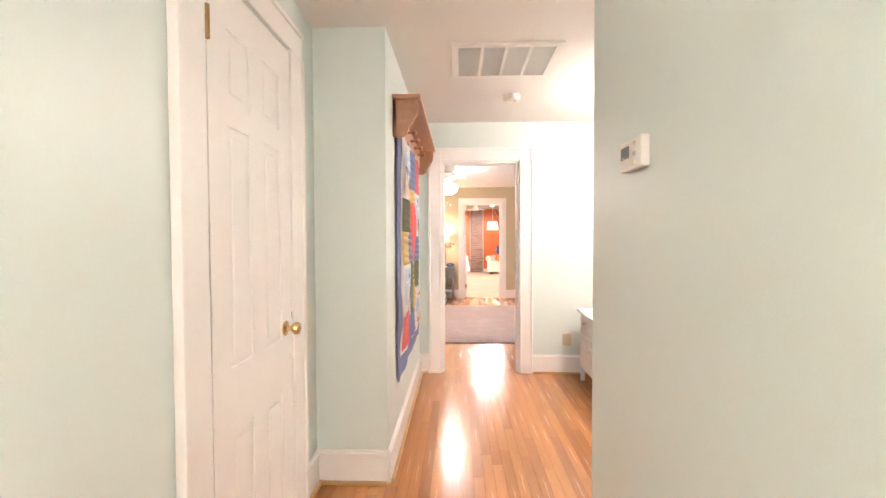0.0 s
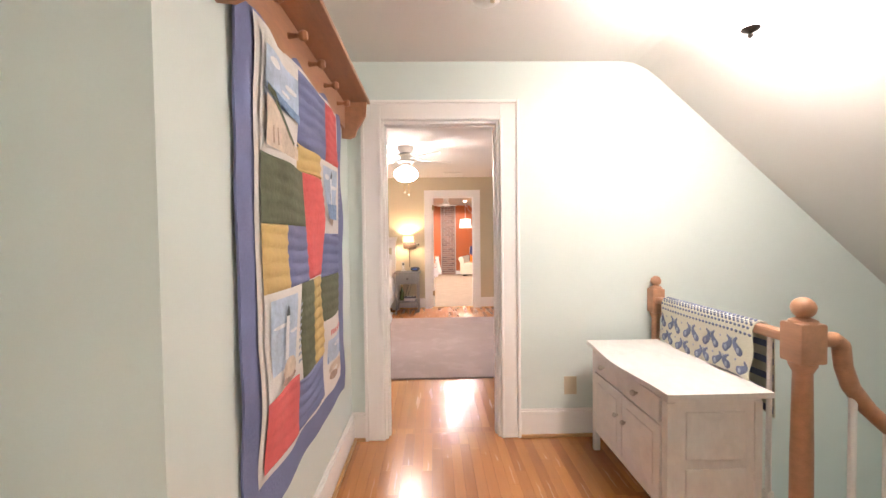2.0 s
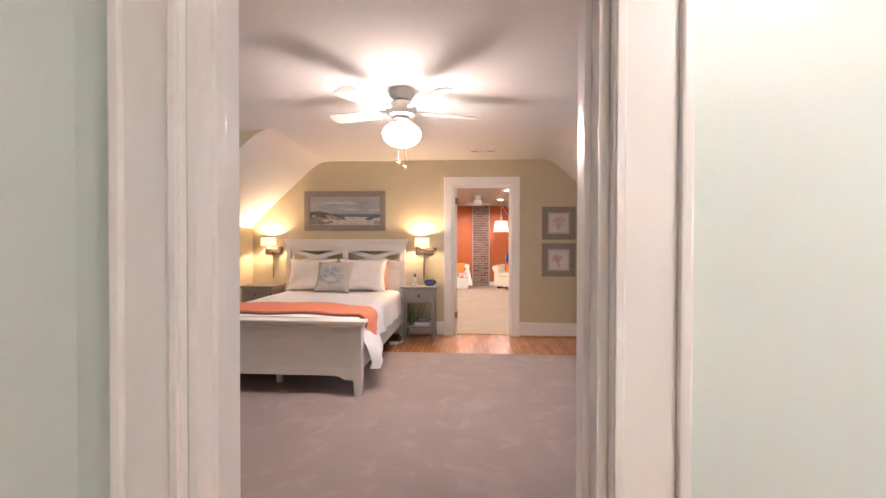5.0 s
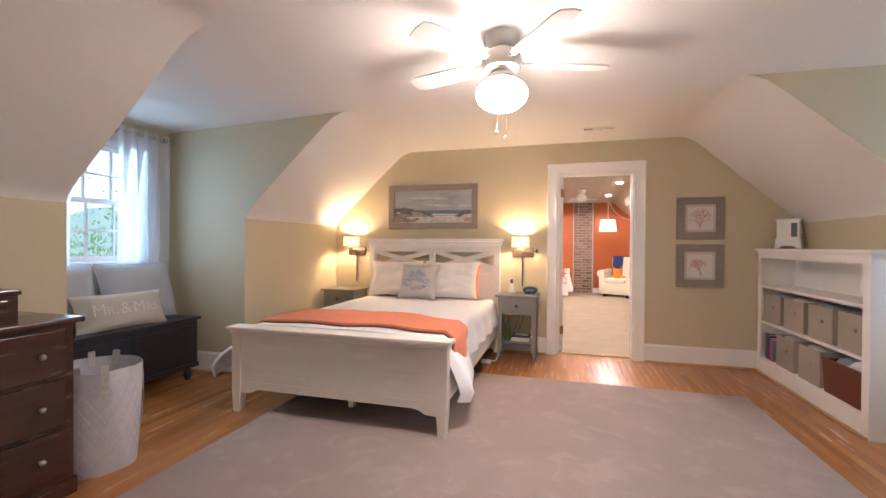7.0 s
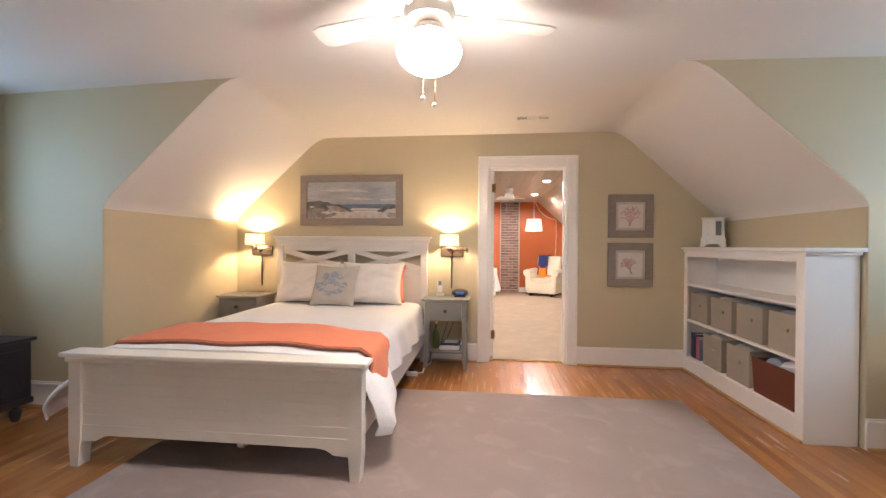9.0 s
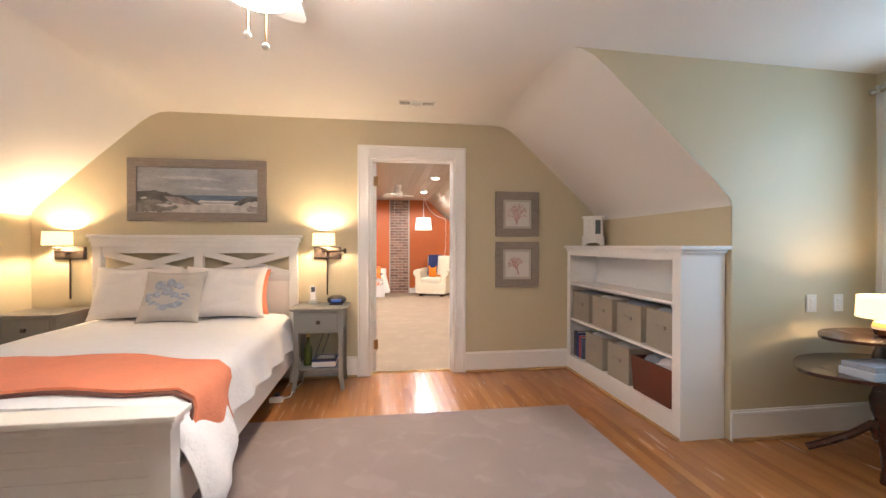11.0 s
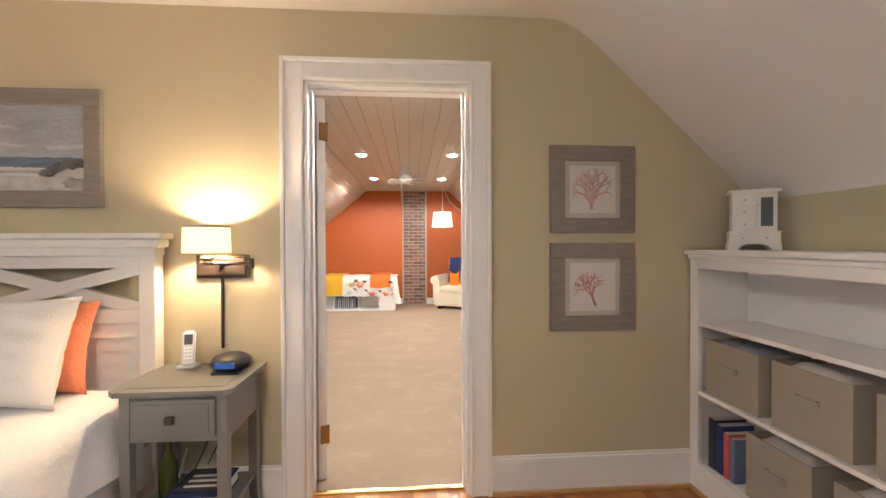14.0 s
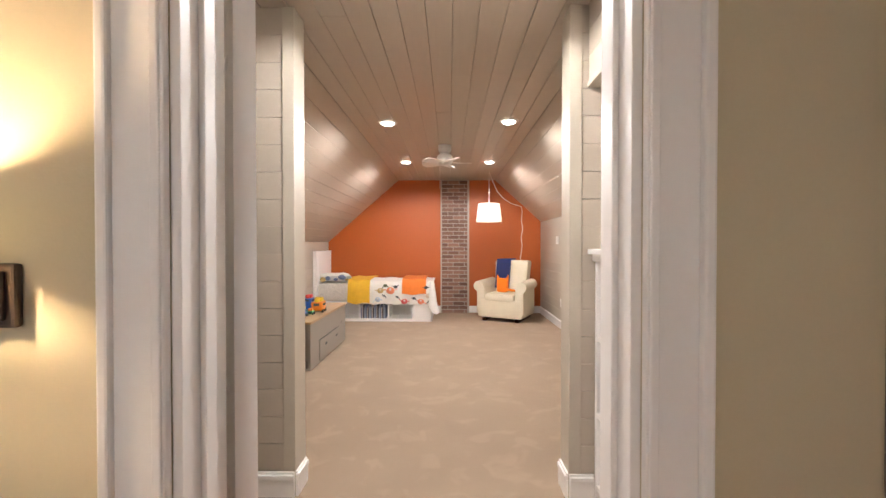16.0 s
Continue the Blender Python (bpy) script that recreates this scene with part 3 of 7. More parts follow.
def soft_slab(bm, y0, y1, z0, z1, x, t, ny=8, nz=8, wob=0.006, rough_edge=0.0, ridge=0.0):
    """A padded cloth panel on a wall that faces +x."""
    f = []
    for i in range(ny + 1):
        row = []
        for j in range(nz + 1):
            y, z = y0 + (y1 - y0) * i / ny, z0 + (z1 - z0) * j / nz
            e = rough_edge * noise.noise(Vector((y * 6, z * 6, 4)))
            edge = i in (0, ny) or j in (0, nz)
            pad = ridge * (abs(math.sin(math.pi * (z + 0.01 * math.sin(y * 9)) / 0.045)) - 0.5) if ridge else 0
            row.append(bm.verts.new((x + (0 if edge else t + pad) + wob * (noise.noise(Vector((y * 5, z * 4, 1.0))) + 0.5), y + e, z + e)))
        f.append(row)
    fs = [bm.faces.new((f[i][j], f[i + 1][j], f[i + 1][j + 1], f[i][j + 1])) for i in range(ny) for j in range(nz)]
    bmesh.ops.recalc_face_normals(bm, faces=fs)
    if fs[0].normal.x < 0:
        bmesh.ops.reverse_faces(bm, faces=fs)
    return bm


bm = soft_slab(bmesh.new(), 3.18, 4.45, 0.44, 1.99, 0.160, 0.006, 30, 36, 0.014, 0.007)
bmesh.ops.solidify(bm, geom=bm.faces[:], thickness=0.008)
part("blue_border", bm, QBLUE, quilt, smooth=True)
part("sashing", soft_slab(bmesh.new(), 3.27, 4.30, 0.56, 1.95, 0.169, 0.002, 26, 30, 0.02), QWHITE, quilt, "cream sashing strip", smooth=True)
for nm, m, y0, y1, z0, z1 in (
        ("patch", QBLUE, 3.65, 4.04, 1.66, 1.93), ("patch", QRED, 4.04, 4.27, 1.66, 1.93), ("patch", QGOLD, 3.65, 3.965, 1.56, 1.66),
        ("patch", QGREEN, 3.30, 3.73, 1.345, 1.56), ("patch", QRED, 3.73, 3.965, 1.135, 1.56), ("patch", QGOLD, 3.30, 3.50, 1.13, 1.345),
        ("patch", QBLUE, 3.50, 3.73, 1.13, 1.345), ("patch", QBLUE, 3.965, 4.27, 1.12, 1.32), ("patch", QGREEN, 3.63, 3.80, 0.77, 1.13),
        ("patch", QGOLD, 3.80, 3.95, 0.77, 1.13), ("patch", QGREEN, 3.95, 4.27, 0.92, 1.12), ("patch", QRED, 3.30, 3.60, 0.585, 0.80), ("patch", QBLUE, 3.60, 3.95, 0.585, 0.77)):
    part(nm, soft_slab(bmesh.new(), y0, y1, z0, z1, 0.1755, 0.007, 8, 32, 0.02, 0.0, 0.009 if m in (QGOLD, QBLUE) else 0.004), m, quilt, smooth=True)
QCLOUD = mat("printed_cloud_white", (0.70, 0.70, 0.72), 0.9, var=0.1, scale=14, bump=0.4, grain=60)
QROCK = mat("printed_rock_brown", (0.34, 0.24, 0.19), 0.9, var=0.4, scale=30, bump=0.4, grain=60)
QWATER = mat("printed_water_blue", (0.20, 0.29, 0.46), 0.9, var=0.35, scale=24, bump=0.4, grain=60, stretch=(1, 1, 3))


def cloth_shape(pts, x, y0, z0, w, h):
    """A flat printed shape on the quilt, its outline in shares of a patch."""
    bm = bmesh.new()
    vs = []
    for u, v in pts:
        y, z = y0 + u * w, z0 + v * h
        vs.append(bm.verts.new((x + 0.02 * (noise.noise(Vector((y * 5, z * 4, 1.0))) + 0.5), y, z)))
    f = bm.faces.new(vs)
    f.normal_update()
    if f.normal.x < 0:
        f.normal_flip()
    return bm


def oval(u, v, a, b, n=12, wob=0.2, seed=0):
    return [(u + a * math.cos(t) * (1 + wob * noise.noise(Vector((math.cos(t) * 2, math.sin(t) * 2, seed)))), v + b * math.sin(t) * (1 + wob * noise.noise(Vector((math.sin(t) * 2, t, seed))))) for t in (2 * math.pi * k / n for k in range(n))]


def seaside_patch(y0, y1, z0, z1, sky_band, shapes, title=None):
    w, h = y1 - y0, z1 - z0
    pic = part("picture_patch", soft_slab(bmesh.new(), y0, y1, z0, z1, 0.1755, 0.006, 6, 8, 0.02), QWHITE, quilt, "cream patch with a seaside print", smooth=True)
    part("printed_sky", soft_slab(bmesh.new(), y0 + sky_band[0] * w, y0 + sky_band[1] * w, z0 + sky_band[2] * h, z0 + sky_band[3] * h, 0.183, 0.002, 6, 6, 0.02), QSKY, pic, smooth=True)
    for k, (nm, m, pts) in enumerate(shapes):
        part(nm, cloth_shape(pts, 0.1868 + 0.0004 * k, y0, z0, w, h), m, pic)
    if title:
        u0, u1, v0, v1, m, count = title
        for k in range(count):
            q = k / count
            a, b = (u0 + (u1 - u0) * q, v0) if u1 - u0 > v1 - v0 else (u0, v0 + (v1 - v0) * q)
            da, db = ((u1 - u0) / count * 0.6, v1 - v0) if u1 - u0 > v1 - v0 else (u1 - u0, (v1 - v0) / count * 0.55)
            part("letter_bar", cloth_shape([(a, b), (a + da, b + 0.02), (a + da, b + db), (a, b + db)], 0.189, y0, z0, w, h), m, pic)


def lighthouse(u, v0, v1, r):
    return [("printed_tower", QCLOUD, [(u - r, v0), (u + r, v0), (u + r * 0.7, v1), (u - r * 0.7, v1)]), ("printed_band", GREYPRINT, [(u - r * 0.9, v0 + (v1 - v0) * 0.35), (u + r * 0.9, v0 + (v1 - v0) * 0.35), (u + r * 0.8, v0 + (v1 - v0) * 0.55), (u - r * 0.8, v0 + (v1 - v0) * 0.55)]),
            ("printed_lantern", INK, [(u - r * 0.8, v1), (u + r * 0.8, v1), (u + r * 0.6, v1 + 0.06), (u, v1 + 0.11), (u - r * 0.6, v1 + 0.06)])]


seaside_patch(3.30, 3.65, 1.56, 1.93, (0.04, 0.94, 0.45, 0.86), [
    ("printed_cloud", QCLOUD, oval(0.22, 0.76, 0.13, 0.035, seed=1)), ("printed_cloud", QCLOUD, oval(0.7, 0.68, 0.16, 0.03, seed=2)), ("printed_cloud", QCLOUD, oval(0.55, 0.60, 0.12, 0.02, seed=3)),
    ("printed_sea", QWATER, [(0.04, 0.50), (0.94, 0.42), (0.94, 0.50), (0.04, 0.56)]), ("printed_sand", QSAND, [(0.06, 0.06), (0.9, 0.06), (0.9, 0.17), (0.7, 0.2), (0.5, 0.32), (0.28, 0.44), (0.06, 0.47)]), ("printed_fence", QROCK, [(0.10, 0.10), (0.13, 0.10), (0.13, 0.36), (0.10, 0.37)]), ("printed_fence", QROCK, [(0.2, 0.10), (0.225, 0.10), (0.225, 0.34), (0.2, 0.35)]), ("printed_fence", QROCK, [(0.3, 0.10), (0.325, 0.10), (0.325, 0.28), (0.3, 0.29)]),
    ("printed_grass", QGREEN, [(0.05, 0.50), (0.2, 0.47), (0.42, 0.36), (0.60, 0.24), (0.72, 0.17), (0.76, 0.2), (0.62, 0.30), (0.45, 0.42), (0.22, 0.53), (0.05, 0.55)]),
    ("printed_bird", INK, [(0.82, 0.20), (0.88, 0.18), (0.9, 0.215), (0.84, 0.225)])])
seaside_patch(3.965, 4.27, 1.32, 1.66, (0.08, 0.78, 0.38, 0.92),
    [("printed_cloud", QCLOUD, oval(0.25, 0.78, 0.13, 0.04, seed=5)), ("printed_cloud", QCLOUD, oval(0.62, 0.66, 0.13, 0.03, seed=6)), ("printed_sea", QWATER, [(0.08, 0.2), (0.78, 0.2), (0.78, 0.42), (0.08, 0.40)]),
     ("printed_rock", QROCK, oval(0.36, 0.20, 0.24, 0.10, seed=7))] + lighthouse(0.45, 0.3, 0.78, 0.045), (0.84, 0.92, 0.2, 0.84, GREYPRINT, 8))
seaside_patch(3.30, 3.63, 0.80, 1.13, (0.08, 0.74, 0.22, 0.93),
    [("printed_cloud", QCLOUD, oval(0.3, 0.66, 0.2, 0.02, seed=8)), ("printed_cloud", QCLOUD, oval(0.6, 0.56, 0.1, 0.02, seed=9)), ("printed_sand", QSAND, oval(0.52, 0.18, 0.2, 0.13, seed=10)),
     ("printed_rock", QROCK, oval(0.5, 0.09, 0.22, 0.05, seed=11))] + lighthouse(0.42, 0.3, 0.74, 0.05), (0.79, 0.90, 0.14, 0.84, GREYPRINT, 9))
seaside_patch(3.95, 4.27, 0.60, 0.92, (0.1, 0.9, 0.36, 0.70),
    [("printed_sea", QWATER, [(0.1, 0.36), (0.9, 0.36), (0.9, 0.50), (0.1, 0.46)]), ("printed_cloud", QCLOUD, oval(0.5, 0.60, 0.2, 0.03, seed=12)), ("printed_sand", QSAND, oval(0.45, 0.26, 0.32, 0.10, seed=13)), ("printed_rock", QROCK, oval(0.3, 0.16, 0.16, 0.06, seed=14))],
    (0.15, 0.85, 0.77, 0.85, QRED, 8))

# ---------------- hall: thermostat, return grille, smoke alarm, ceiling light ----------------
thermo = thing("thermostat", (1.05, 1.95, 1.5), "white wall thermostat with a grey display", "thermostat")
part("case", obox(1.024, 1.049, 1.85, 2.0, 1.50, 1.588, bev=0.006), PLASTIC, thermo)
part("display", obox(1.021, 1.025, 1.93, 1.985, 1.535, 1.57), SCREEN, thermo, "grey display")
for z in (1.51, 1.535, 1.565):
    part("button", obox(1.02, 1.025, 1.885, 1.90, z, z + 0.012, bev=0.002), ALMOND, thermo)

grille = thing("return_air_grille", (0.81, 3.32, HC), "white metal ceiling grille with grey filter panels", "vent")
part("frame", box(box(box(obox(0.49, 1.13, 3.08, 3.12, HC - 0.012, HC, bev=0.003), 0.49, 1.13, 3.54, 3.58, HC - 0.012, HC, bev=0.003), 0.49, 0.53, 3.12, 3.54, HC - 0.012, HC, bev=0.003), 1.09, 1.13, 3.12, 3.54, HC - 0.012, HC, bev=0.003), PLASTIC, grille)
for i in range(3):
    x = 0.53 + 0.14 * (i + 1)
    part("divider", obox(x - 0.008, x + 0.008, 3.12, 3.54, HC - 0.010, HC), PLASTIC, grille)
part("filter", obox(0.53, 1.09, 3.12, 3.54, HC - 0.003, HC), GRILLE, grille)
for i in range(26):
    y = 3.128 + 0.0158 * i
    part("slat", obox(0.53, 1.09, y, y + 0.004, HC - 0.009, HC - 0.003), PLASTIC, grille)

smoke = thing("smoke_alarm", (0.94, 3.98, HC), "round white smoke alarm on the ceiling", "smoke alarm")
part("case", lathe(bmesh.new(), (0.94, 3.98, HC - 0.048), [(0.03, 0), (0.055, 0.006), (0.066, 0.02), (0.066, 0.048)], 28), PLASTIC, smoke, smooth=True)
part("test_button", lathe(bmesh.new(), (0.965, 3.96, HC - 0.053), [(0.01, 0), (0.012, 0.006)], 14), ALMOND, smoke)


def dome_light(at, label):
    x, y, z = at
    t = thing("ceiling_light", at, label, "ceiling light", "hall ceiling lights")
    part("bowl", lathe(bmesh.new(), (x, y, z - 0.28), [(0.012, 0), (0.06, 0.012), (0.11, 0.04), (0.145, 0.085), (0.15, 0.11)], 28), GLOW, t, "glowing glass bowl", smooth=True)
    part("canopy", lathe(bmesh.new(), (x, y, z - 0.17), [(0.02, 0), (0.03, 0.09), (0.07, 0.15), (0.07, 0.17)], 24), BRONZE, t, smooth=True)
    part("finial", lathe(bmesh.new(), (x, y, z - 0.325), [(0.004, 0), (0.012, 0.01), (0.006, 0.018), (0.03, 0.03), (0.035, 0.04)], 16), BRONZE, t, "dark bronze finial", smooth=True)
    return t


dome = dome_light((1.96, 3.72, HC), "ceiling light with a glowing glass bowl and bronze finial")
copy_thing(dome, pose(0.45, -0.45, HC))

# ---------------- hall: washstand, guard rail, runner ----------------
chest = thing("washstand_chest", (1.82, 4.14, 0), "distressed white painted wooden chest with drawers and doors", "chest")
bow = [(1.60 + 0.035 * (1 - math.cos(2 * math.pi * i / 12)) * -0.5 + 0.02, 3.70 + 0.90 * i / 12) for i in range(13)]
bm = prism(bmesh.new(), [(2.06, 3.70)] + bow + [(2.06, 4.60)], "z", 0.628, 0.65)
part("top", bm, SHABBY, chest, "worn white plank top")
body = part("body", obox(1.645, 2.04, 3.745, 4.555, 0.12, 0.627), SHABBY, chest)
dr = part("drawer", obox(1.632, 1.646, 3.79, 4.51, 0.50, 0.605, bev=0.004), SHABBY, chest)
for y in (3.98, 4.36):
    part("knob", ball(rod(bmesh.new(), (1.632, y, 0.555), (1.615, y, 0.555), 0.006), (1.61, y, 0.555), 0.014), STEEL, dr, "small metal knob", smooth=True)
for y0, y1, ky in ((3.79, 4.145, 4.10), (4.155, 4.51, 4.19)):
    d = part("door", obox(1.634, 1.646, y0, y1, 0.15, 0.485, bev=0.004), SHABBY, chest)
    part("door_panel", obox(1.630, 1.640, y0 + 0.05, y1 - 0.05, 0.20, 0.435, bev=0.004), SHABBY, d)
    part("knob", ball(rod(bmesh.new(), (1.634, ky, 0.36), (1.62, ky, 0.36), 0.005), (1.615, ky, 0.36), 0.012), STEEL, d, "small metal knob", smooth=True)
for y in (3.745, 4.52):
    for x in (1.641, 2.009):
        part("leg", box(bmesh.new(), x, x + 0.035, y + (-0.004 if y < 4 else 0.004), y + 0.035 + (-0.004 if y < 4 else 0.004), 0, 0.60, bev=0.004), SHABBY, chest)
part("side_panel", obox(1.72, 1.97, 3.738, 3.746, 0.36, 0.56, bev=0.003), SHABBY, chest)
part("side_panel", obox(1.72, 1.97, 3.738, 3.746, 0.16, 0.32, bev=0.003), SHABBY, chest)

guard = thing("stair_railing", (2.1, 4.68, 0), "brown wooden stair railing with turned newel posts and white balusters", "railing")


def newel(x, y, r):
    bm = obox(x - r, x + r, y - r, y + r, 0.80, 0.955, bev=0.012)
    lathe(bm, (x, y, 0), [(r * 0.95, 0), (r * 0.95, 0.12), (r * 0.75, 0.16), (r * 0.72, 0.45), (r * 0.62, 0.76), (r * 0.9, 0.79), (r * 0.9, 0.80)], 20)
    lathe(bm, (x, y, 0.95), [(r * 0.95, 0), (r * 0.9, 0.012), (r * 0.45, 0.022), (r * 0.4, 0.03)], 20)
    ball(bm, (x, y, 0.972 + r * 0.72), r * 0.8, 16)
    part("newel_post", bm, PINE, guard, smooth=True)


newel(2.1, 3.62, 0.052)
newel(2.1, 4.69, 0.04)
bm = bmesh.new()
box(bm, 2.07, 2.13, 3.67, 4.655, 0.862, 0.905, bev=0.014)
part("handrail", bm, PINE, guard)
pts = [(2.15, 3.62, 0.885), (2.22, 3.62, 0.885), (2.25, 3.62, 0.86), (2.26, 3.62, 0.78), (2.29, 3.62, 0.70), (2.36, 3.62, 0.61), (2.46, 3.62, 0.52), (3.3, 3.62, -0.18)]
part("handrail", sweep(bmesh.new(), pts, 0.03, 10), PINE, guard, smooth=True)
for i in range(7):
    y = 3.78 + 0.13 * i
    part("baluster", rod(obox(2.085, 2.115, y - 0.015, y + 0.015, 0, 0.2, bev=0.003), (2.1, y, 0.2), (2.1, y, 0.865), 0.012, 0.010), TRIM, guard, "white baluster")
for i in range(6):
    x = 2.3 + 0.14 * i
    z = 0.66 - 0.83 * (x - 2.3)
    part("baluster", rod(bmesh.new(), (x, 3.62, z), (x, 3.62, z - 0.9), 0.014), TRIM, guard, "white baluster")
for i in range(7):
    solid("stair", obox(2.16 + 0.25 * i, 2.43 + 0.25 * i, 2.34, 3.60, -0.18 * (i + 1) - 0.03, -0.18 * (i + 1)), OAK, "oak stair tread going down", "stair")

cloth = thing("table_runner", (2.1, 4.19, 0.65), "cream and blue paisley cloth hung over the stair rail", "cloth")
RAIL_FOLD = [(2.054, 0.655), (2.056, 0.72), (2.058, 0.80), (2.060, 0.87), (2.066, 0.900), (2.082, 0.914), (2.10, 0.917), (2.118, 0.914), (2.134, 0.900), (2.139, 0.87)]


def runner_at(y, k, lift=0.0):
    """A point of the cloth: y along the rail, k along its fold from the front hem over the top."""
    i = min(int(k), len(RAIL_FOLD) - 2)
    q = k - i
    (xa, za), (xb, zb) = RAIL_FOLD[i], RAIL_FOLD[i + 1]
    x, z = xa + (xb - xa) * q, za + (zb - za) * q
    hang = max(0.0, (0.9 - z) / 0.25)
    x += hang * (0.007 * math.sin(y * 17) - 0.004)
    z -= hang * (0.012 * math.sin(y * 9 + 1) + 0.03 * max(0.0, (3.93 - y) / 0.1) * 0.5)
    return Vector((x - lift, y + hang * 0.02 * math.sin(z * 30), z + (lift if k > 4 else 0)))


bm = bmesh.new()
rows = [[bm.verts.new(runner_at(3.825 + 0.725 * i / 30, k * 0.5)) for k in range(2 * len(RAIL_FOLD) - 1)] for i in range(31)]
for a, b in zip(rows, rows[1:]):
    for k in range(len(a) - 1):
        bm.faces.new((a[k], b[k], b[k + 1], a[k + 1]))
bmesh.ops.recalc_face_normals(bm, faces=bm.faces[:])
bmesh.ops.solidify(bm, geom=bm.faces[:], thickness=0.003)
front = part("front_drop", bm, PAISLEY, cloth, smooth=True)


def hung(y0, y1, x, z0, z1, n=16):
    bm = bmesh.new()
    rows = [[bm.verts.new((x + 0.006 * math.sin(i * 1.1) * k / 5 + 0.006 * k / 5, y0 + (y1 - y0) * i / n, z1 + (z0 - z1) * k / 5 + 0.01 * math.sin(i * 0.8) * k / 5)) for k in range(6)] for i in range(n + 1)]
    for a, b in zip(rows, rows[1:]):
        for k in range(5):
            bm.faces.new((a[k], b[k], b[k + 1], a[k + 1]))
    bmesh.ops.recalc_face_normals(bm, faces=bm.faces[:])
    bmesh.ops.solidify(bm, geom=bm.faces[:], thickness=0.004)
    return bm


back = part("back_drop", hung(3.80, 4.54, 2.139, 0.50, 0.875), PAISLEY, cloth, "back fall with dark blue stripes", smooth=True)
for k in range(5):
    part("stripe", obox(2.1325, 2.1365, 3.802, 4.54, 0.52 + 0.07 * k, 0.548 + 0.07 * k), PBLUE, back)
PPALE = mat("pale_blue_print", (0.33, 0.38, 0.47), 0.9, var=0.2, scale=40)
bm = bmesh.new()
for i in range(27):
    for r in range(6):
        p = runner_at(3.84 + 0.0265 * i + 0.013 * (r % 2), 2.75 + 0.62 * r)
        ball(bm, p, 0.0078, 8, (0.35 if r < 3 else 1.0, 1.2, 0.95 if r < 3 else 0.5))
part("dotted_band", bm, PBLUE, front, "navy dots on white")
bm, bm2 = bmesh.new(), bmesh.new()
for i in range(9):
    for r in range(2):
        y, k, o = 3.87 + 0.078 * i + 0.038 * r, 0.55 + 1.15 * r, 1 if (i + r) % 2 else -1
        for q in range(7):
            t = q / 6
            p = runner_at(min(4.54, max(3.835, y + o * (0.030 * math.sin(t * 2.6) - 0.004))), max(0.1, k + (0.75 * t - 0.2) * (1 if r else 0.9)))
            ball(bm, p, 0.021 * (1 - 0.68 * t), 10, (0.18, 1.05, 1.0))
        ball(bm2, runner_at(y, k - 0.16, 0.0022), 0.011, 8, (0.25, 1.0, 1.2))
        ball(bm2, runner_at(min(4.54, y + 0.04), k + 0.45, 0.001), 0.006, 6, (0.4, 1, 1))
part("paisley_print", bm, PBLUE, front)
tagged(part("paisley_heart", bm2, PPALE, front), "pale hearts of the paisley print", kind="stuff")

outlet = thing("wall_outlet", (1.56, 4.73, 0.33), "almond electrical outlet plate on the hall wall", "outlet")
part("cover_plate", obox(1.52, 1.60, 4.722, 4.729, 0.27, 0.385, bev=0.002), ALMOND, outlet)

# ---------------- bedroom: rug, bed and bedding ----------------
rug = thing("area_rug", (0.4, 7.3, 0), "large plain mauve-beige area rug with a bound edge", "rug")
part("rug_body", obox(-1.32, 2.12, 5.87, 8.71, 0.0, 0.014, bev=0.004), RUG, rug)
bm = bmesh.new()
for b in ((-1.335, 2.135, 5.855, 5.875), (-1.335, 2.135, 8.705, 8.725), (-1.335, -1.315, 5.875, 8.705), (2.115, 2.135, 5.875, 8.705)):
    box(bm, *b, 0.0, 0.012, bev=0.003)
part("binding", bm, RUG, rug)

bed = thing("bed", (-0.82, 8.5, 0), "cream painted wooden queen bed with a crossed headboard", "bed")
BX0, BX1 = -1.62, 0.01
for x in (BX0, BX1 - 0.07):
    part("headboard_post", obox(x, x + 0.07, 9.58, 9.645, 0, 1.20, bev=0.004), BEDPAINT, bed)
    part("footboard_post", prism(bmesh.new(), [(x, 0.57), (x, 0.16), (x + 0.012, 0), (x + 0.058, 0), (x + 0.07, 0.16), (x + 0.07, 0.57)], "y", 7.32, 7.39), BEDPAINT, bed)
bm = obox(BX0 - 0.035, BX1 + 0.035, 9.56, 9.67, 1.275, 1.30, bev=0.006)
box(bm, BX0 - 0.02, BX1 + 0.02, 9.57, 9.66, 1.235, 1.275, bev=0.012)
box(bm, BX0 - 0.004, BX1 + 0.004, 9.575, 9.652, 1.198, 1.236, bev=0.004)
part("headboard_cap", bm, BEDPAINT, bed)
mid = (BX0 + BX1) / 2
part("headboard_rail", obox(BX0 + 0.07, BX1 - 0.07, 9.59, 9.635, 1.145, 1.198), BEDPAINT, bed)
part("headboard_rail", obox(BX0 + 0.07, BX1 - 0.07, 9.59, 9.635, 0.90, 0.96), BEDPAINT, bed)
part("headboard_mullion", obox(mid - 0.035, mid + 0.035, 9.588, 9.637, 0.96, 1.145), BEDPAINT, bed)
for a, b in ((BX0 + 0.07, mid - 0.035), (mid + 0.035, BX1 - 0.07)):
    for z0, z1, yy in ((0.96, 1.145, 9.598), (1.145, 0.96, 9.606)):
        s = 0.028
        part("cross_brace", prism(bmesh.new(), [(a, z0 - s if z0 < z1 else z0 - s), (b, z1 - s), (b, z1 + s), (a, z0 + s)], "y", yy, yy + 0.022), BEDPAINT, bed)
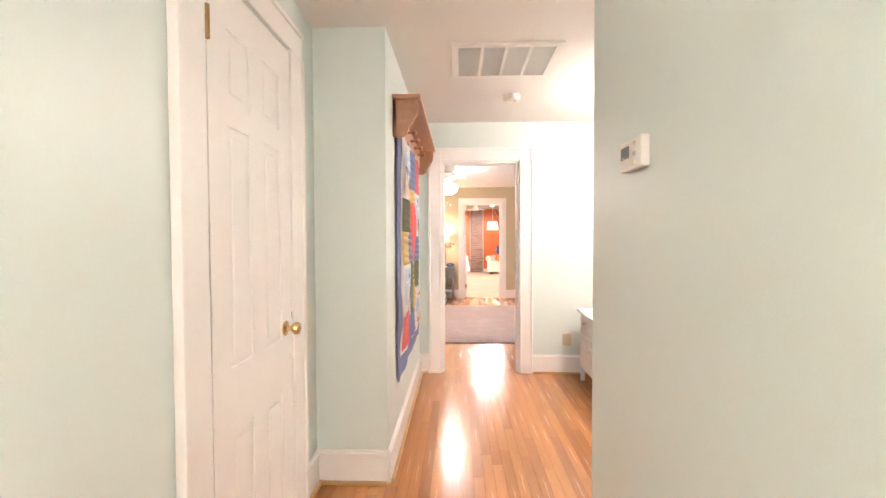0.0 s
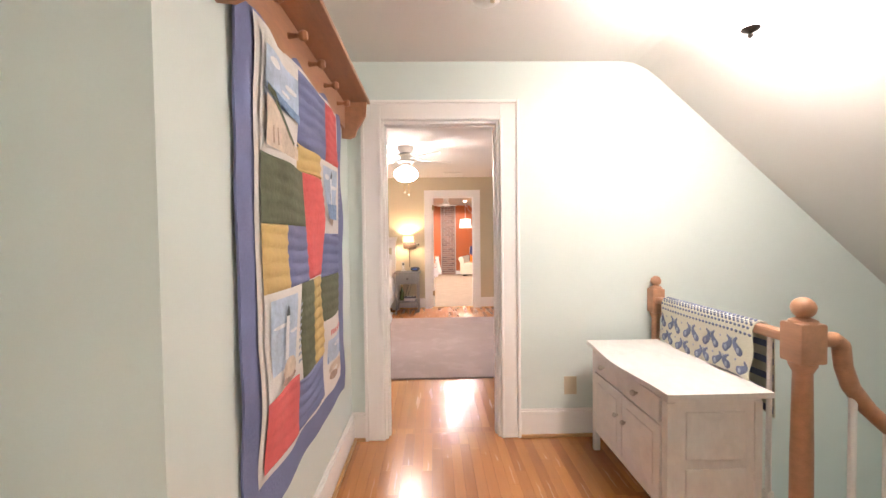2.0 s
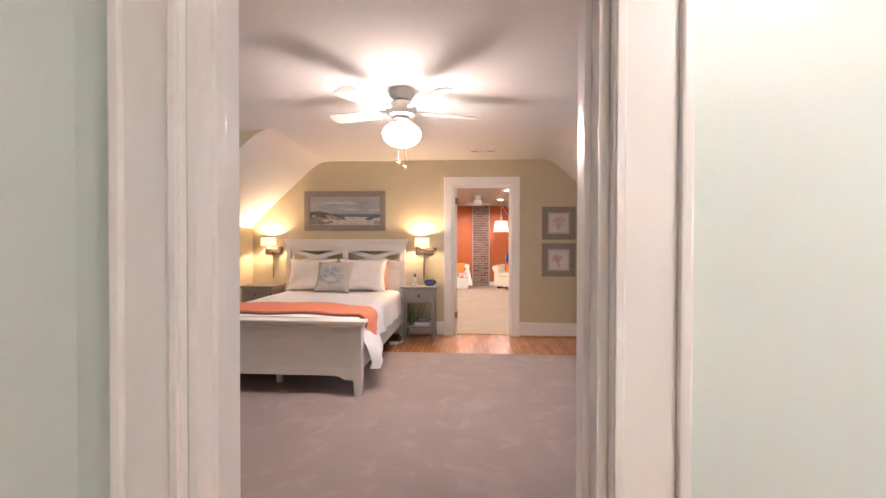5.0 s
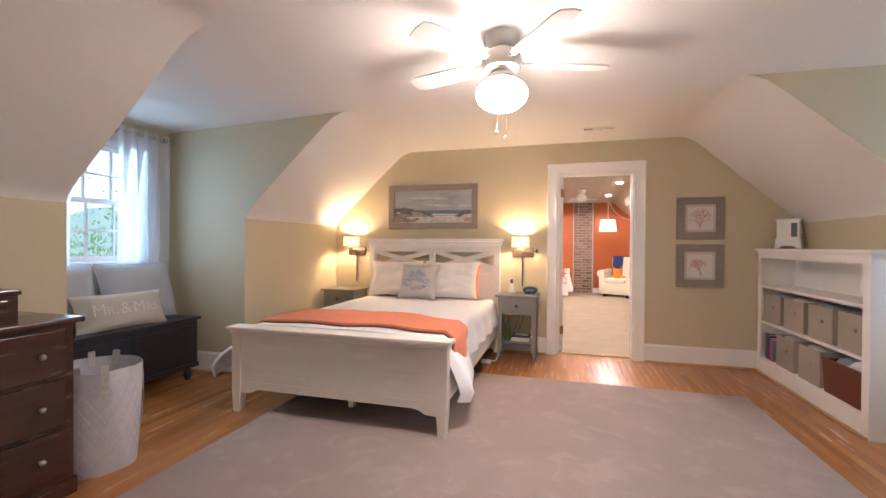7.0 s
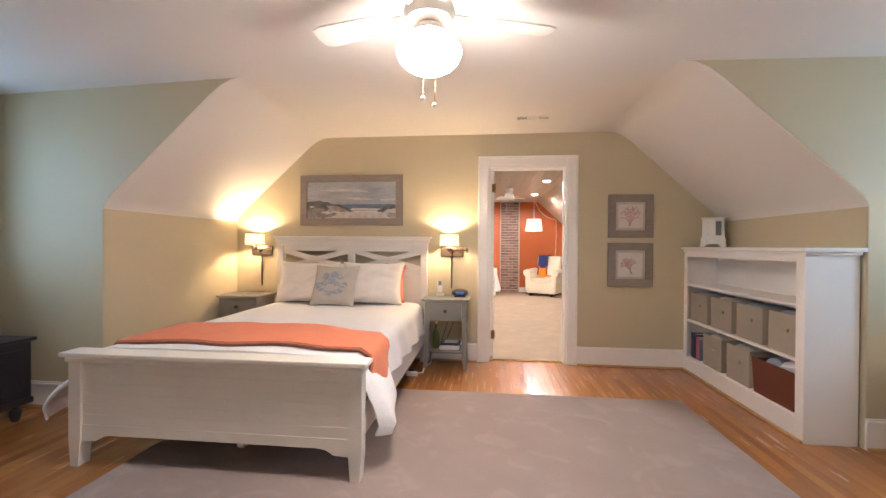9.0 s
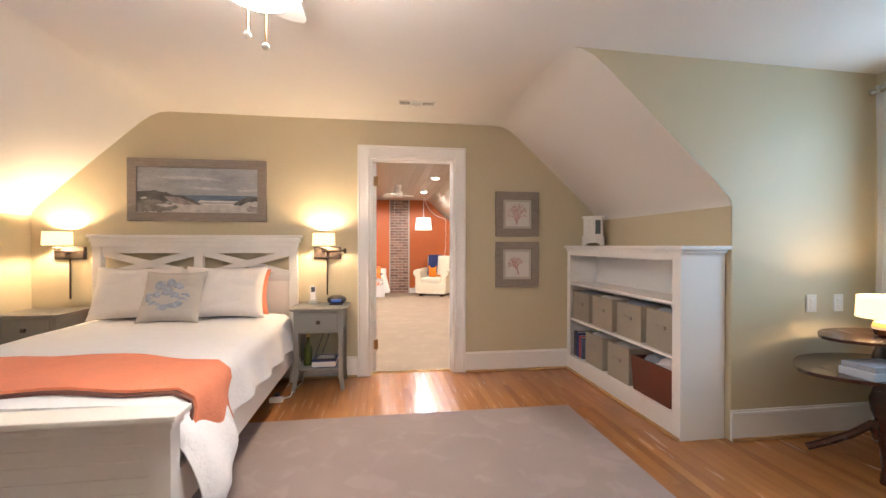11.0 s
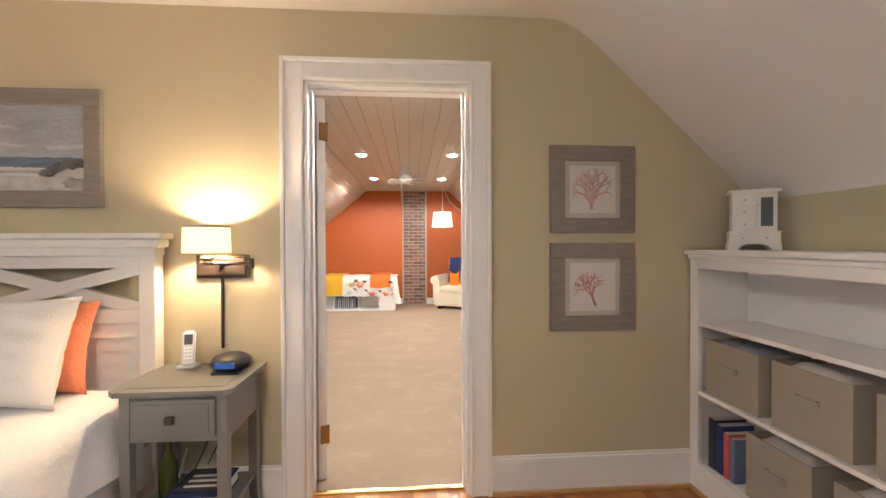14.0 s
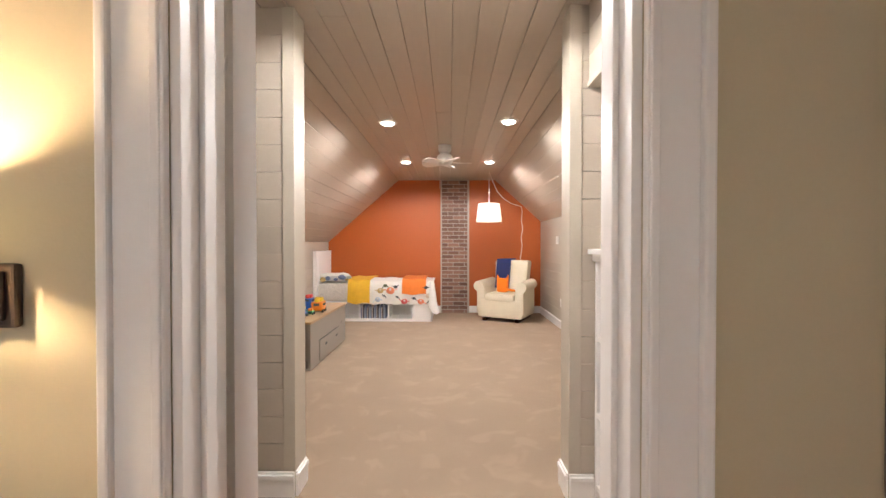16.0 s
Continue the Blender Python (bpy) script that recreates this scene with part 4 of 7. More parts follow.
for i in range(8):
    z = 0.42 + 0.06 * i
    part("louvre", prism(bmesh.new(), [(9.580, z), (9.592, z), (9.624, z + 0.058), (9.614, z + 0.058)], "x", BX0 + 0.07, BX1 - 0.07), BEDPAINT, bed)
bm = obox(BX0 - 0.03, BX1 + 0.03, 7.29, 7.42, 0.598, 0.622, bev=0.006)
box(bm, BX0 - 0.012, BX1 + 0.012, 7.305, 7.405, 0.565, 0.598, bev=0.01)
part("footboard_cap", bm, BEDPAINT, bed)
for i in range(6):
    z = 0.225 + 0.057 * i
    part("footboard_slat", obox(BX0 + 0.07, BX1 - 0.07, 7.335, 7.372, z, z + 0.0565, bev=0.0012), BEDPAINT, bed)
pf = [(BX0 + 0.07, 0.225), (BX0 + 0.07, 0.135), (BX0 + 0.15, 0.14), (BX0 + 0.19, 0.165), (BX0 + 0.24, 0.172), (BX1 - 0.24, 0.172), (BX1 - 0.19, 0.165), (BX1 - 0.15, 0.14), (BX1 - 0.07, 0.135), (BX1 - 0.07, 0.225)]
part("footboard_apron", prism(bmesh.new(), pf, "y", 7.33, 7.376), BEDPAINT, bed)
for x in (BX0 + 0.02, BX1 - 0.045):
    part("side_rail", obox(x, x + 0.025, 7.39, 9.58, 0.20, 0.37, bev=0.003), BEDPAINT, bed)
part("centre_leg", obox(mid - 0.02, mid + 0.02, 7.6, 7.64, 0, 0.2), BEDPAINT, bed)
part("slat_base", obox(BX0 + 0.045, BX1 - 0.045, 7.4, 9.57, 0.2, 0.235), SHABBY, bed)

mattress = thing("mattress", (-0.81, 8.5, 0.236), "thick white mattress on the bed base", "mattress")
part("mattress_body", obox(BX0 + 0.07, BX1 - 0.07, 7.42, 9.56, 0.236, 0.575, bev=0.05), LINEN, mattress, smooth=True)


def drape(y0, y1, ny, xl, xr, zt, zl, zr, off, edge=0.0, flare=0.0, seed=0.0, slant=0.0):
    """A cover lying over the bed and falling on both sides; the hem swings out towards the foot by flare."""
    bm = bmesh.new()
    rows = []
    for j in range(ny + 1):
        v = j / ny
        lobe = max(0.0, 1 - ((v - 0.06) / 0.155) ** 2) ** 0.75
        out, low = flare * lobe, 1.3 * flare * lobe
        tuck = 0.05 * max(0.0, 1 - v / 0.03) if flare else 0.0
        prof = []
        for k in range(7):
            q = k / 6
            prof.append((xl - off - 0.035 * (1 - q) - 3.1 * out * math.sin(1.75 * (1 - q)) + tuck + (0.03 * lobe if k == 0 and flare else 0), zl - low + (zt - 0.07 - zl + low) * q))
        prof += [(xl - off + 0.012, zt - 0.028), (xl + 0.045, zt - 0.005 + off)]
        for k in range(1, 18):
            prof.append((xl + 0.045 + (xr - xl - 0.09) * k / 18, zt + off + 0.012 * math.sin(math.pi * k / 18)))
        prof += [(xr - 0.045, zt - 0.005 + off), (xr + off - 0.012, zt - 0.028)]
        for k in range(7):
            q = 1 - k / 6
            prof.append((xr + off + 0.035 * (1 - q) + out * math.sin(1.75 * (1 - q)) - tuck - (0.03 * lobe if k == 6 and flare else 0), zr - low + (zt - 0.07 - zr + low) * q))
        row = []
        for i, (x, z) in enumerate(prof):
            yy = y0 + (y1 - y0) * v - slant * v * min(1.0, max(0.0, (i - len(prof) + 17) / 12))
            n1 = noise.noise(Vector((x * 3 + seed, yy * 3, z * 3)))
            hem = 1 if i < 6 or i > len(prof) - 7 else 0.35
            wave = edge * math.sin(i * 0.9 + seed) if j in (0, ny) else 0
            fold = 0.018 * math.sin(yy * 17 + seed) * (1 if hem == 1 else 0) * (abs(zt - z) / 0.3)
            row.append(bm.verts.new((x + hem * 0.015 * n1 + fold, yy + wave, z + 0.010 * n1)))
        rows.append(row)
    for a, b in zip(rows, rows[1:]):
        for i in range(len(a) - 1):
            bm.faces.new((a[i], a[i + 1], b[i + 1], b[i]))
    bmesh.ops.recalc_face_normals(bm, faces=bm.faces[:])
    bmesh.ops.solidify(bm, geom=bm.faces[:], thickness=0.012)
    return bm


cover = thing("bedspread", (-0.81, 8.5, 0.6), "white textured bedspread draped over the mattress", "bedspread")
part("cover_cloth", drape(7.43, 9.52, 64, BX0 + 0.045, BX1 - 0.045, 0.605, 0.34, 0.36, 0.012, 0.004, 0.13), COVER, cover, smooth=True)
throw = thing("throw_blanket", (-0.81, 7.9, 0.62), "coral orange knitted throw folded across the bed", "blanket")
part("throw_cloth", drape(7.54, 8.11, 20, BX0 + 0.03, BX1 - 0.03, 0.622, 0.42, 0.36, 0.022, 0.022, 0.0, 2.0, 0.2), CORAL, throw, smooth=True)
part("lower_fold", drape(7.525, 8.095, 14, BX0 + 0.034, BX1 - 0.034, 0.614, 0.46, 0.40, 0.016, 0.02, 0.0, 2.0, 0.2), mat("brown_yarn_edge", (0.17, 0.075, 0.055), 0.95, var=0.2, scale=40), throw, "dark brown stitched edge", smooth=True)


def bed_pillow(name, x, y, z, w, h, t, lean, turn, material, label, extra=None, group=""):
    top = thing(name, (x, y, z), label, "pillow", group)
    m = pose(x, y, z, lean, 0, turn) @ pose(0, 0, h / 2)
    part("cushion", pillow(bmesh.new(), m, w, h, t, 24, 0.10, 0.012), material, top, smooth=True)
    return top, m


bed_pillow("bed_pillow", -0.515, 9.30, 0.625, 0.64, 0.44, 0.20, -20, 0, LINEN, "plump cream bed pillow against the headboard", group="bed pillows")
bed_pillow("bed_pillow", -1.19, 9.32, 0.625, 0.64, 0.44, 0.20, -20, 0, LINEN, "plump cream bed pillow against the headboard", group="bed pillows")
bed_pillow("bed_pillow", -0.50, 9.47, 0.625, 0.60, 0.39, 0.13, -13, 0, CORAL, "coral pillow behind the cream pillow", group="coral pillows")
bed_pillow("bed_pillow", -1.21, 9.46, 0.625, 0.58, 0.37, 0.15, -13, 0, CORAL, "coral pillow behind the cream pillow", group="coral pillows")
cush, cm = bed_pillow("throw_pillow", -0.85, 9.14, 0.625, 0.46, 0.42, 0.15, -24, -4, OATMEAL, "oatmeal linen cushion with a grey shell print")
bm = bmesh.new()
for k in range(9):
    a = math.pi * k / 8
    ball(bm, cm @ Vector((0.125 * math.cos(a), -0.066, -0.02 - 0.085 * math.sin(a))), 0.036, 8, (1, 0.2, 0.8))
for k, (px, pz, r) in enumerate(((-0.06, 0.05, 0.05), (0.015, 0.075, 0.045), (0.075, 0.04, 0.045), (0.0, 0.0, 0.055), (-0.07, -0.02, 0.04), (0.06, -0.03, 0.045))):
    ball(bm, cm @ Vector((px, -0.073, pz)), r, 10, (0.8, 0.12, 1.0))
part("shell_print", bm, SHELLPRINT, cush, "grey printed shell")

# ---------------- bedroom: nightstands and what stands on them ----------------
stand = thing("nightstand", (0.22, 9.48, 0), "grey painted wooden nightstand with one drawer and a low shelf", "nightstand", "nightstands")
bm = prism(bmesh.new(), [(0.0, 9.30), (0.03, 9.275), (0.43, 9.275), (0.46, 9.30), (0.46, 9.675), (0.0, 9.675)], "z", 0.672, 0.692)
part("top", bm, GREY, stand)
part("top_inlay", obox(0.045, 0.415, 9.32, 9.63, 0.691, 0.6945), GREY, stand)
part("case", obox(0.035, 0.425, 9.315, 9.66, 0.485, 0.672), GREY, stand)
dw = part("drawer", obox(0.075, 0.385, 9.303, 9.318, 0.505, 0.65, bev=0.003), GREY, stand)
part("drawer_panel", obox(0.095, 0.365, 9.300, 9.306, 0.522, 0.634, bev=0.002), GREY, dw)
part("knob", box(rod(bmesh.new(), (0.23, 9.30, 0.58), (0.23, 9.286, 0.58), 0.008), 0.214, 0.246, 9.27, 9.288, 0.564, 0.596, bev=0.006), BRONZE, dw, "square dark metal knob")
for x, sx in ((0.03, -1), (0.39, 1)):
    for y in (9.31, 9.625):
        bm = prism(bmesh.new(), [(x, 0.672), (x, 0.12), (x + sx * 0.02, 0.0), (x + 0.028 + sx * 0.02, 0.0), (x + 0.038, 0.12), (x + 0.038, 0.672)], "y", y, y + 0.038)
        part("leg", bm, GREY, stand)
part("low_shelf", obox(0.045, 0.415, 9.325, 9.65, 0.165, 0.185, bev=0.003), GREY, stand)
copy_thing(stand, pose(-1.88, 9.44, 0))

phone = thing("cordless_phone", (0.145, 9.58, 0.695), "silver and black cordless phone standing in its cradle", "phone")
part("cradle", obox(0.105, 0.185, 9.555, 9.63, 0.695, 0.712, bev=0.008), PLASTIC, phone)
hs = pose(0.145, 9.585, 0.708, -14, 0, 14)
bm = bmesh.new()
bmesh.ops.create_cube(bm, size=1, matrix=hs @ Matrix.LocRotScale((0, 0, 0.075), None, (0.052, 0.028, 0.155)))
bmesh.ops.bevel(bm, geom=bm.edges[:], offset=0.009, segments=2, affect="EDGES")
handset = part("handset", bm, STEEL, phone, "silver handset", smooth=True)
part("screen", plate(bmesh.new(), hs @ pose(0, -0.013, 0.112), 0.034, 0.045, 0.002), BLACK, handset)
for r in range(4):
    for c in range(3):
        part("key", plate(bmesh.new(), hs @ pose(0.0115 * (c - 1), -0.013, 0.075 - 0.015 * r), 0.008, 0.009, 0.003), PLASTIC, handset)

clock = thing("clock_radio", (0.34, 9.52, 0.695), "dark clock radio with a rounded top", "clock radio")
bm = ball(bmesh.new(), (0.355, 9.535, 0.735), 0.084, 24, (1.0, 0.95, 0.48))
part("case", bm, BLACK, clock, smooth=True)
part("display", obox(0.315, 0.395, 9.453, 9.475, 0.722, 0.745, bev=0.004), mat("blue_lit_display", (0.02, 0.05, 0.15), 0.3, emit=0.22, glow=(0.1, 0.3, 1.0)), clock, "glowing blue display")
part("foot", obox(0.30, 0.41, 9.46, 9.60, 0.6945, 0.705), BLACK, clock)

wine = thing("glass_bottle", (0.12, 9.47, 0.185), "green glass bottle on the nightstand shelf", "bottle")
part("glass", lathe(bmesh.new(), (0.12, 9.47, 0.185), [(0.034, 0), (0.036, 0.01), (0.036, 0.14), (0.014, 0.19), (0.013, 0.24)], 18), BOTTLE, wine, smooth=True)
part("cap", lathe(bmesh.new(), (0.12, 9.47, 0.425), [(0.015, 0), (0.015, 0.03)], 14), BRASS, wine)
book = thing("book", (0.27, 9.47, 0.185), "thick dark blue book lying on the shelf", "book")
part("cover", obox(0.165, 0.365, 9.36, 9.58, 0.185, 0.19), NAVY, book)
part("page_block", obox(0.168, 0.36, 9.364, 9.576, 0.19, 0.235), QWHITE, book)
part("cover", obox(0.165, 0.365, 9.36, 9.58, 0.235, 0.24), NAVY, book)
tablet = thing("notebook", (0.28, 9.47, 0.24), "striped dark notebook on the book", "notebook")
part("cover", obox(0.185, 0.355, 9.385, 9.56, 0.2405, 0.252, bev=0.002), BLACK, tablet)
part("title_bars", box(box(obox(0.21, 0.34, 9.41, 9.425, 0.2515, 0.2535), 0.21, 0.34, 9.45, 9.465, 0.2515, 0.2535), 0.21, 0.34, 9.49, 9.505, 0.2515, 0.2535), PLASTIC, tablet)
strip = thing("power_strip", (-0.06, 9.2, 0), "white power strip with cables on the floor", "power strip")
part("body", obox(-0.11, -0.01, 9.10, 9.15, 0.0, 0.035, bev=0.006), PLASTIC, strip)
part("plug", obox(-0.09, -0.05, 9.15, 9.20, 0.0, 0.05, bev=0.006), BLACK, strip)
part("cable", sweep(bmesh.new(), [(-0.02, 9.13, 0.02), (0.03, 9.2, 0.012), (0.02, 9.35, 0.012), (0.06, 9.55, 0.012), (0.10, 9.66, 0.3)], 0.005), PLASTIC, strip, smooth=True)
for a, b in (((0.25, 9.672, 0.5), (0.16, 9.60, 0.22)), ((0.30, 9.672, 0.5), (0.22, 9.60, 0.25))):
    c = thing("lamp_cable", a, "thin dark cable hanging behind the nightstand", "cable", "nightstand cables")
    part("wire", sweep(bmesh.new(), [(a[0], 9.668, 0.66), a, ((a[0] + b[0]) / 2 - 0.01, 9.65, 0.33), b], 0.0035, 6), BLACK, c, smooth=True)

# ---------------- bedroom: swing-arm wall lamps ----------------
sc = thing("wall_lamp", (0.26, 9.69, 1.15), "dark bronze swing-arm wall lamp with a lit linen shade", "wall lamp", "bedside wall lamps")
part("back_plate", box(obox(0.14, 0.38, 9.672, 9.689, 1.09, 1.20, bev=0.006), 0.155, 0.365, 9.664, 9.674, 1.103, 1.187, bev=0.004), BRONZE, sc)
part("pivot", rod(rod(bmesh.new(), (0.26, 9.665, 1.145), (0.26, 9.625, 1.145), 0.012), (0.26, 9.625, 1.12), (0.26, 9.625, 1.17), 0.011), BRONZE, sc, smooth=True)
arm = part("swing_arm", rod(rod(bmesh.new(), (0.26, 9.625, 1.155), (0.42, 9.60, 1.165), 0.007), (0.42, 9.59, 1.160), (0.24, 9.565, 1.165), 0.007), BRONZE, sc, smooth=True)
part("elbow", rod(bmesh.new(), (0.42, 9.595, 1.14), (0.42, 9.595, 1.185), 0.012), BRONZE, arm, smooth=True)
part("socket", lathe(bmesh.new(), (0.24, 9.565, 1.155), [(0.012, 0), (0.03, 0.012), (0.02, 0.022), (0.03, 0.034), (0.018, 0.044), (0.018, 0.07)], 18), BRONZE, sc, smooth=True)
part("lamp_holder", rod(bmesh.new(), (0.24, 9.565, 1.20), (0.24, 9.565, 1.235), 0.014), BRONZE, sc, smooth=True)
bm = bmesh.new()
bmesh.ops.create_cone(bm, cap_ends=False, segments=32, radius1=0.098, radius2=0.094, depth=0.115, matrix=Matrix.Translation((0.24, 9.565, 1.268)))
bmesh.ops.solidify(bm, geom=bm.faces[:], thickness=0.002)
shd = part("shade", bm, SHADE, sc, "lit cream linen drum shade", smooth=True)
for z in (1.2105, 1.3255):
    bm = bmesh.new()
    bmesh.ops.create_cone(bm, cap_ends=False, segments=32, radius1=0.0975 if z < 1.25 else 0.0955, radius2=0.0975 if z < 1.25 else 0.0955, depth=0.008, matrix=Matrix.Translation((0.24, 9.565, z)))
    bmesh.ops.solidify(bm, geom=bm.faces[:], thickness=0.003)
    part("trim_band", bm, OATMEAL, shd, smooth=True)
part("cord_cover", rod(bmesh.new(), (0.255, 9.682, 1.09), (0.255, 9.682, 0.76), 0.007), BRONZE, sc, smooth=True)
copy_thing(sc, pose(-1.84, 9.69, 1.15))

# ---------------- bedroom: pictures ----------------
def framed(name, x0, x1, z0, z1, y, border, label):
    t = thing(name, ((x0 + x1) / 2, y, z0), label, "picture")
    for nm, b in (("frame_rail", (x0, x1, z0, z0 + border)), ("frame_rail", (x0, x1, z1 - border, z1)), ("frame_stile", (x0, x0 + border, z0 + border, z1 - border)), ("frame_stile", (x1 - border, x1, z0 + border, z1 - border))):
        part(nm, obox(b[0], b[1], y - 0.028, y - 0.001, b[2], b[3], bev=0.004), DRIFT, t)
    return t


pic = framed("seascape_picture", -1.40, -0.27, 1.42, 1.96, 9.69, 0.075, "grey framed seascape with dunes and a stormy sky")
PSKY = mat("painted_storm_sky", (0.36, 0.37, 0.40), 0.6, var=0.35, scale=3, bump=0.15, grain=30, stretch=(1, 1, 4))
PSEA = mat("painted_sea", (0.13, 0.18, 0.25), 0.6, var=0.4, scale=6, bump=0.15, grain=30, stretch=(1, 1, 8))
PDUNE = mat("painted_dune", (0.30, 0.26, 0.25), 0.6, var=0.6, scale=14, bump=0.15, grain=30)
PDARK = mat("painted_scrub", (0.10, 0.10, 0.10), 0.6, var=0.6, scale=20)
PSAND = mat("painted_pale_sand", (0.52, 0.49, 0.46), 0.6, var=0.25, scale=16, bump=0.15, grain=30)
PCLOUD = mat("painted_cloud", (0.50, 0.50, 0.51), 0.6, var=0.2, scale=10, bump=0.15, grain=30, stretch=(1, 1, 3))
PGREEN = mat("painted_dune_shadow", (0.21, 0.20, 0.19), 0.6, var=0.5, scale=22, bump=0.15, grain=30)
canvas = part("sky_area", obox(-1.325, -0.345, 9.677, 9.681, 1.495, 1.885), PSKY, pic)


def ragged(pts, amp, seed):
    """An outline roughened like a brush edge, kept inside the canvas."""
    out = []
    for k, p in enumerate(pts):
        q = pts[(k + 1) % len(pts)]
        n = max(1, int(math.hypot(q[0] - p[0], q[1] - p[1]) / 0.014))
        for i in range(n):
            x, z = p[0] + (q[0] - p[0]) * i / n, p[1] + (q[1] - p[1]) * i / n
            d = amp * noise.noise(Vector((x * 55, z * 55, seed)))
            out.append((min(-0.346, max(-1.324, x + d * 0.5)), min(1.884, max(1.496, z + d))))
    return out


for k, (nm, m, amp, pts) in enumerate((
        ("cloud", PCLOUD, 0.012, [(-1.2, 1.80), (-0.9, 1.815), (-0.72, 1.80), (-0.62, 1.775), (-0.8, 1.785), (-1.05, 1.785)]),
        ("cloud", PCLOUD, 0.012, [(-0.95, 1.715), (-0.75, 1.72), (-0.58, 1.70), (-0.75, 1.695)]),
        ("cloud", PCLOUD, 0.012, [(-0.52, 1.70), (-0.35, 1.71), (-0.35, 1.69), (-0.5, 1.685)]),
        ("sea_area", PSEA, 0.003, [(-1.05, 1.59), (-0.36, 1.59), (-0.36, 1.648), (-1.05, 1.648)]),
        ("beach", PSAND, 0.006, [(-1.324, 1.497), (-0.346, 1.497), (-0.346, 1.56), (-0.6, 1.568), (-0.95, 1.572), (-1.324, 1.58)]),
        ("surf_area", QWHITE, 0.006, [(-0.84, 1.590), (-0.55, 1.588), (-0.50, 1.60), (-0.82, 1.604)]),
        ("surf_area", QWHITE, 0.005, [(-0.80, 1.565), (-0.52, 1.563), (-0.54, 1.573), (-0.80, 1.576)]),
        ("far_dune", PDARK, 0.010, [(-1.324, 1.56), (-1.324, 1.672), (-1.2, 1.685), (-1.1, 1.668), (-1.04, 1.645), (-0.95, 1.64), (-0.86, 1.60), (-0.81, 1.565), (-0.95, 1.575), (-1.1, 1.59)]),
        ("dune_slope", PDUNE, 0.008, [(-1.12, 1.635), (-1.0, 1.63), (-0.9, 1.592), (-0.83, 1.563), (-0.95, 1.565), (-1.06, 1.585)]),
        ("scrub", PGREEN, 0.016, [(-1.324, 1.50), (-1.324, 1.60), (-1.24, 1.61), (-1.14, 1.60), (-1.06, 1.57), (-0.98, 1.545), (-1.05, 1.515), (-1.15, 1.50)]),
        ("sand_patch", PSAND, 0.010, [(-1.18, 1.56), (-1.10, 1.575), (-1.02, 1.555), (-1.1, 1.54)]),
        ("sand_patch", PSAND, 0.008, [(-1.30, 1.62), (-1.26, 1.63), (-1.24, 1.615), (-1.28, 1.61)]),
        ("near_dune", PDARK, 0.012, [(-0.346, 1.64), (-0.43, 1.638), (-0.50, 1.605), (-0.55, 1.57), (-0.5, 1.56), (-0.346, 1.58)]),
        ("dune_slope", PSAND, 0.016, [(-0.346, 1.60), (-0.42, 1.595), (-0.49, 1.56), (-0.58, 1.53), (-0.55, 1.50), (-0.346, 1.50)]),
        ("scrub", PDUNE, 0.014, [(-0.346, 1.55), (-0.40, 1.56), (-0.45, 1.53), (-0.41, 1.503), (-0.346, 1.503)]))):
    part(nm, prism(bmesh.new(), ragged(pts, amp, k), "y", 9.6764 - 0.0006 * k, 9.6772), m, canvas)
for k in range(11):
    part("letter_bar", obox(-0.68 + 0.027 * k, -0.668 + 0.027 * k, 9.6755, 9.678, 1.775, 1.783 + 0.006 * (k % 3)), GREYPRINT, canvas)


def coral_print(z0, z1, kind):
    t = framed("coral_picture", 1.835, 2.27, z0, z1, 9.69, 0.075, "grey square frame with a pink coral print", )
    t["group"] = "coral pictures"
    c = part("mat_board", obox(1.91, 2.195, 9.676, 9.681, z0 + 0.075, z1 - 0.075), OATMEAL, t)
    p = part("paper", obox(1.935, 2.170, 9.672, 9.677, z0 + 0.10, z1 - 0.10), QWHITE, c)
    bm = bmesh.new()
    cx, zb = 2.055, z0 + 0.125
    rnd = random.Random(kind)

    def grow(x, z, a, ln, r, d):
        x2, z2 = x + ln * math.sin(a), z + ln * math.cos(a)
        z2 = min(z2, z1 - 0.115)
        x2 = max(1.955, min(2.15, x2))
        if abs(x2 - x) + abs(z2 - z) < 1e-4:
            return
        rod(bm, (x, 9.6715, z), (x2, 9.6715, z2), r, r * 0.75, 6)
        if d:
            for s in ((-1, 1) if d < 4 else (-1, 0, 1)):
                grow(x2, z2, a + s * rnd.uniform(0.35, 0.7), ln * rnd.uniform(0.66, 0.84), r * 0.72, d - 1)
    if kind == 1:
        grow(cx + 0.012, zb, -0.35, 0.05, 0.006, 5)
    else:
        for a, ln in ((-0.75, 0.045), (-0.38, 0.05), (0.0, 0.052), (0.38, 0.05), (0.75, 0.045)):
            grow(cx - 0.008, zb + 0.02, a * 0.8, ln * 1.2, 0.0065, 3)
        grow(cx - 0.008, zb + 0.06, 0.1, 0.055, 0.006, 3)
        rod(bm, (cx - 0.008, 9.6713, zb - 0.008), (cx - 0.008, 9.6713, zb + 0.03), 0.006, 0.008, 6)
    part("coral_drawing", bm, CORALINK if kind == 1 else PALEINK, p, "pink coral drawing")


PALEINK = mat("pale_coral_ink", (0.56, 0.36, 0.33), 0.8, var=0.3, scale=30)
CORALINK = mat("coral_pink_ink", (0.46, 0.19, 0.16), 0.8, var=0.3, scale=30)
coral_print(1.30, 1.735, 2)
coral_print(0.81, 1.25, 1)

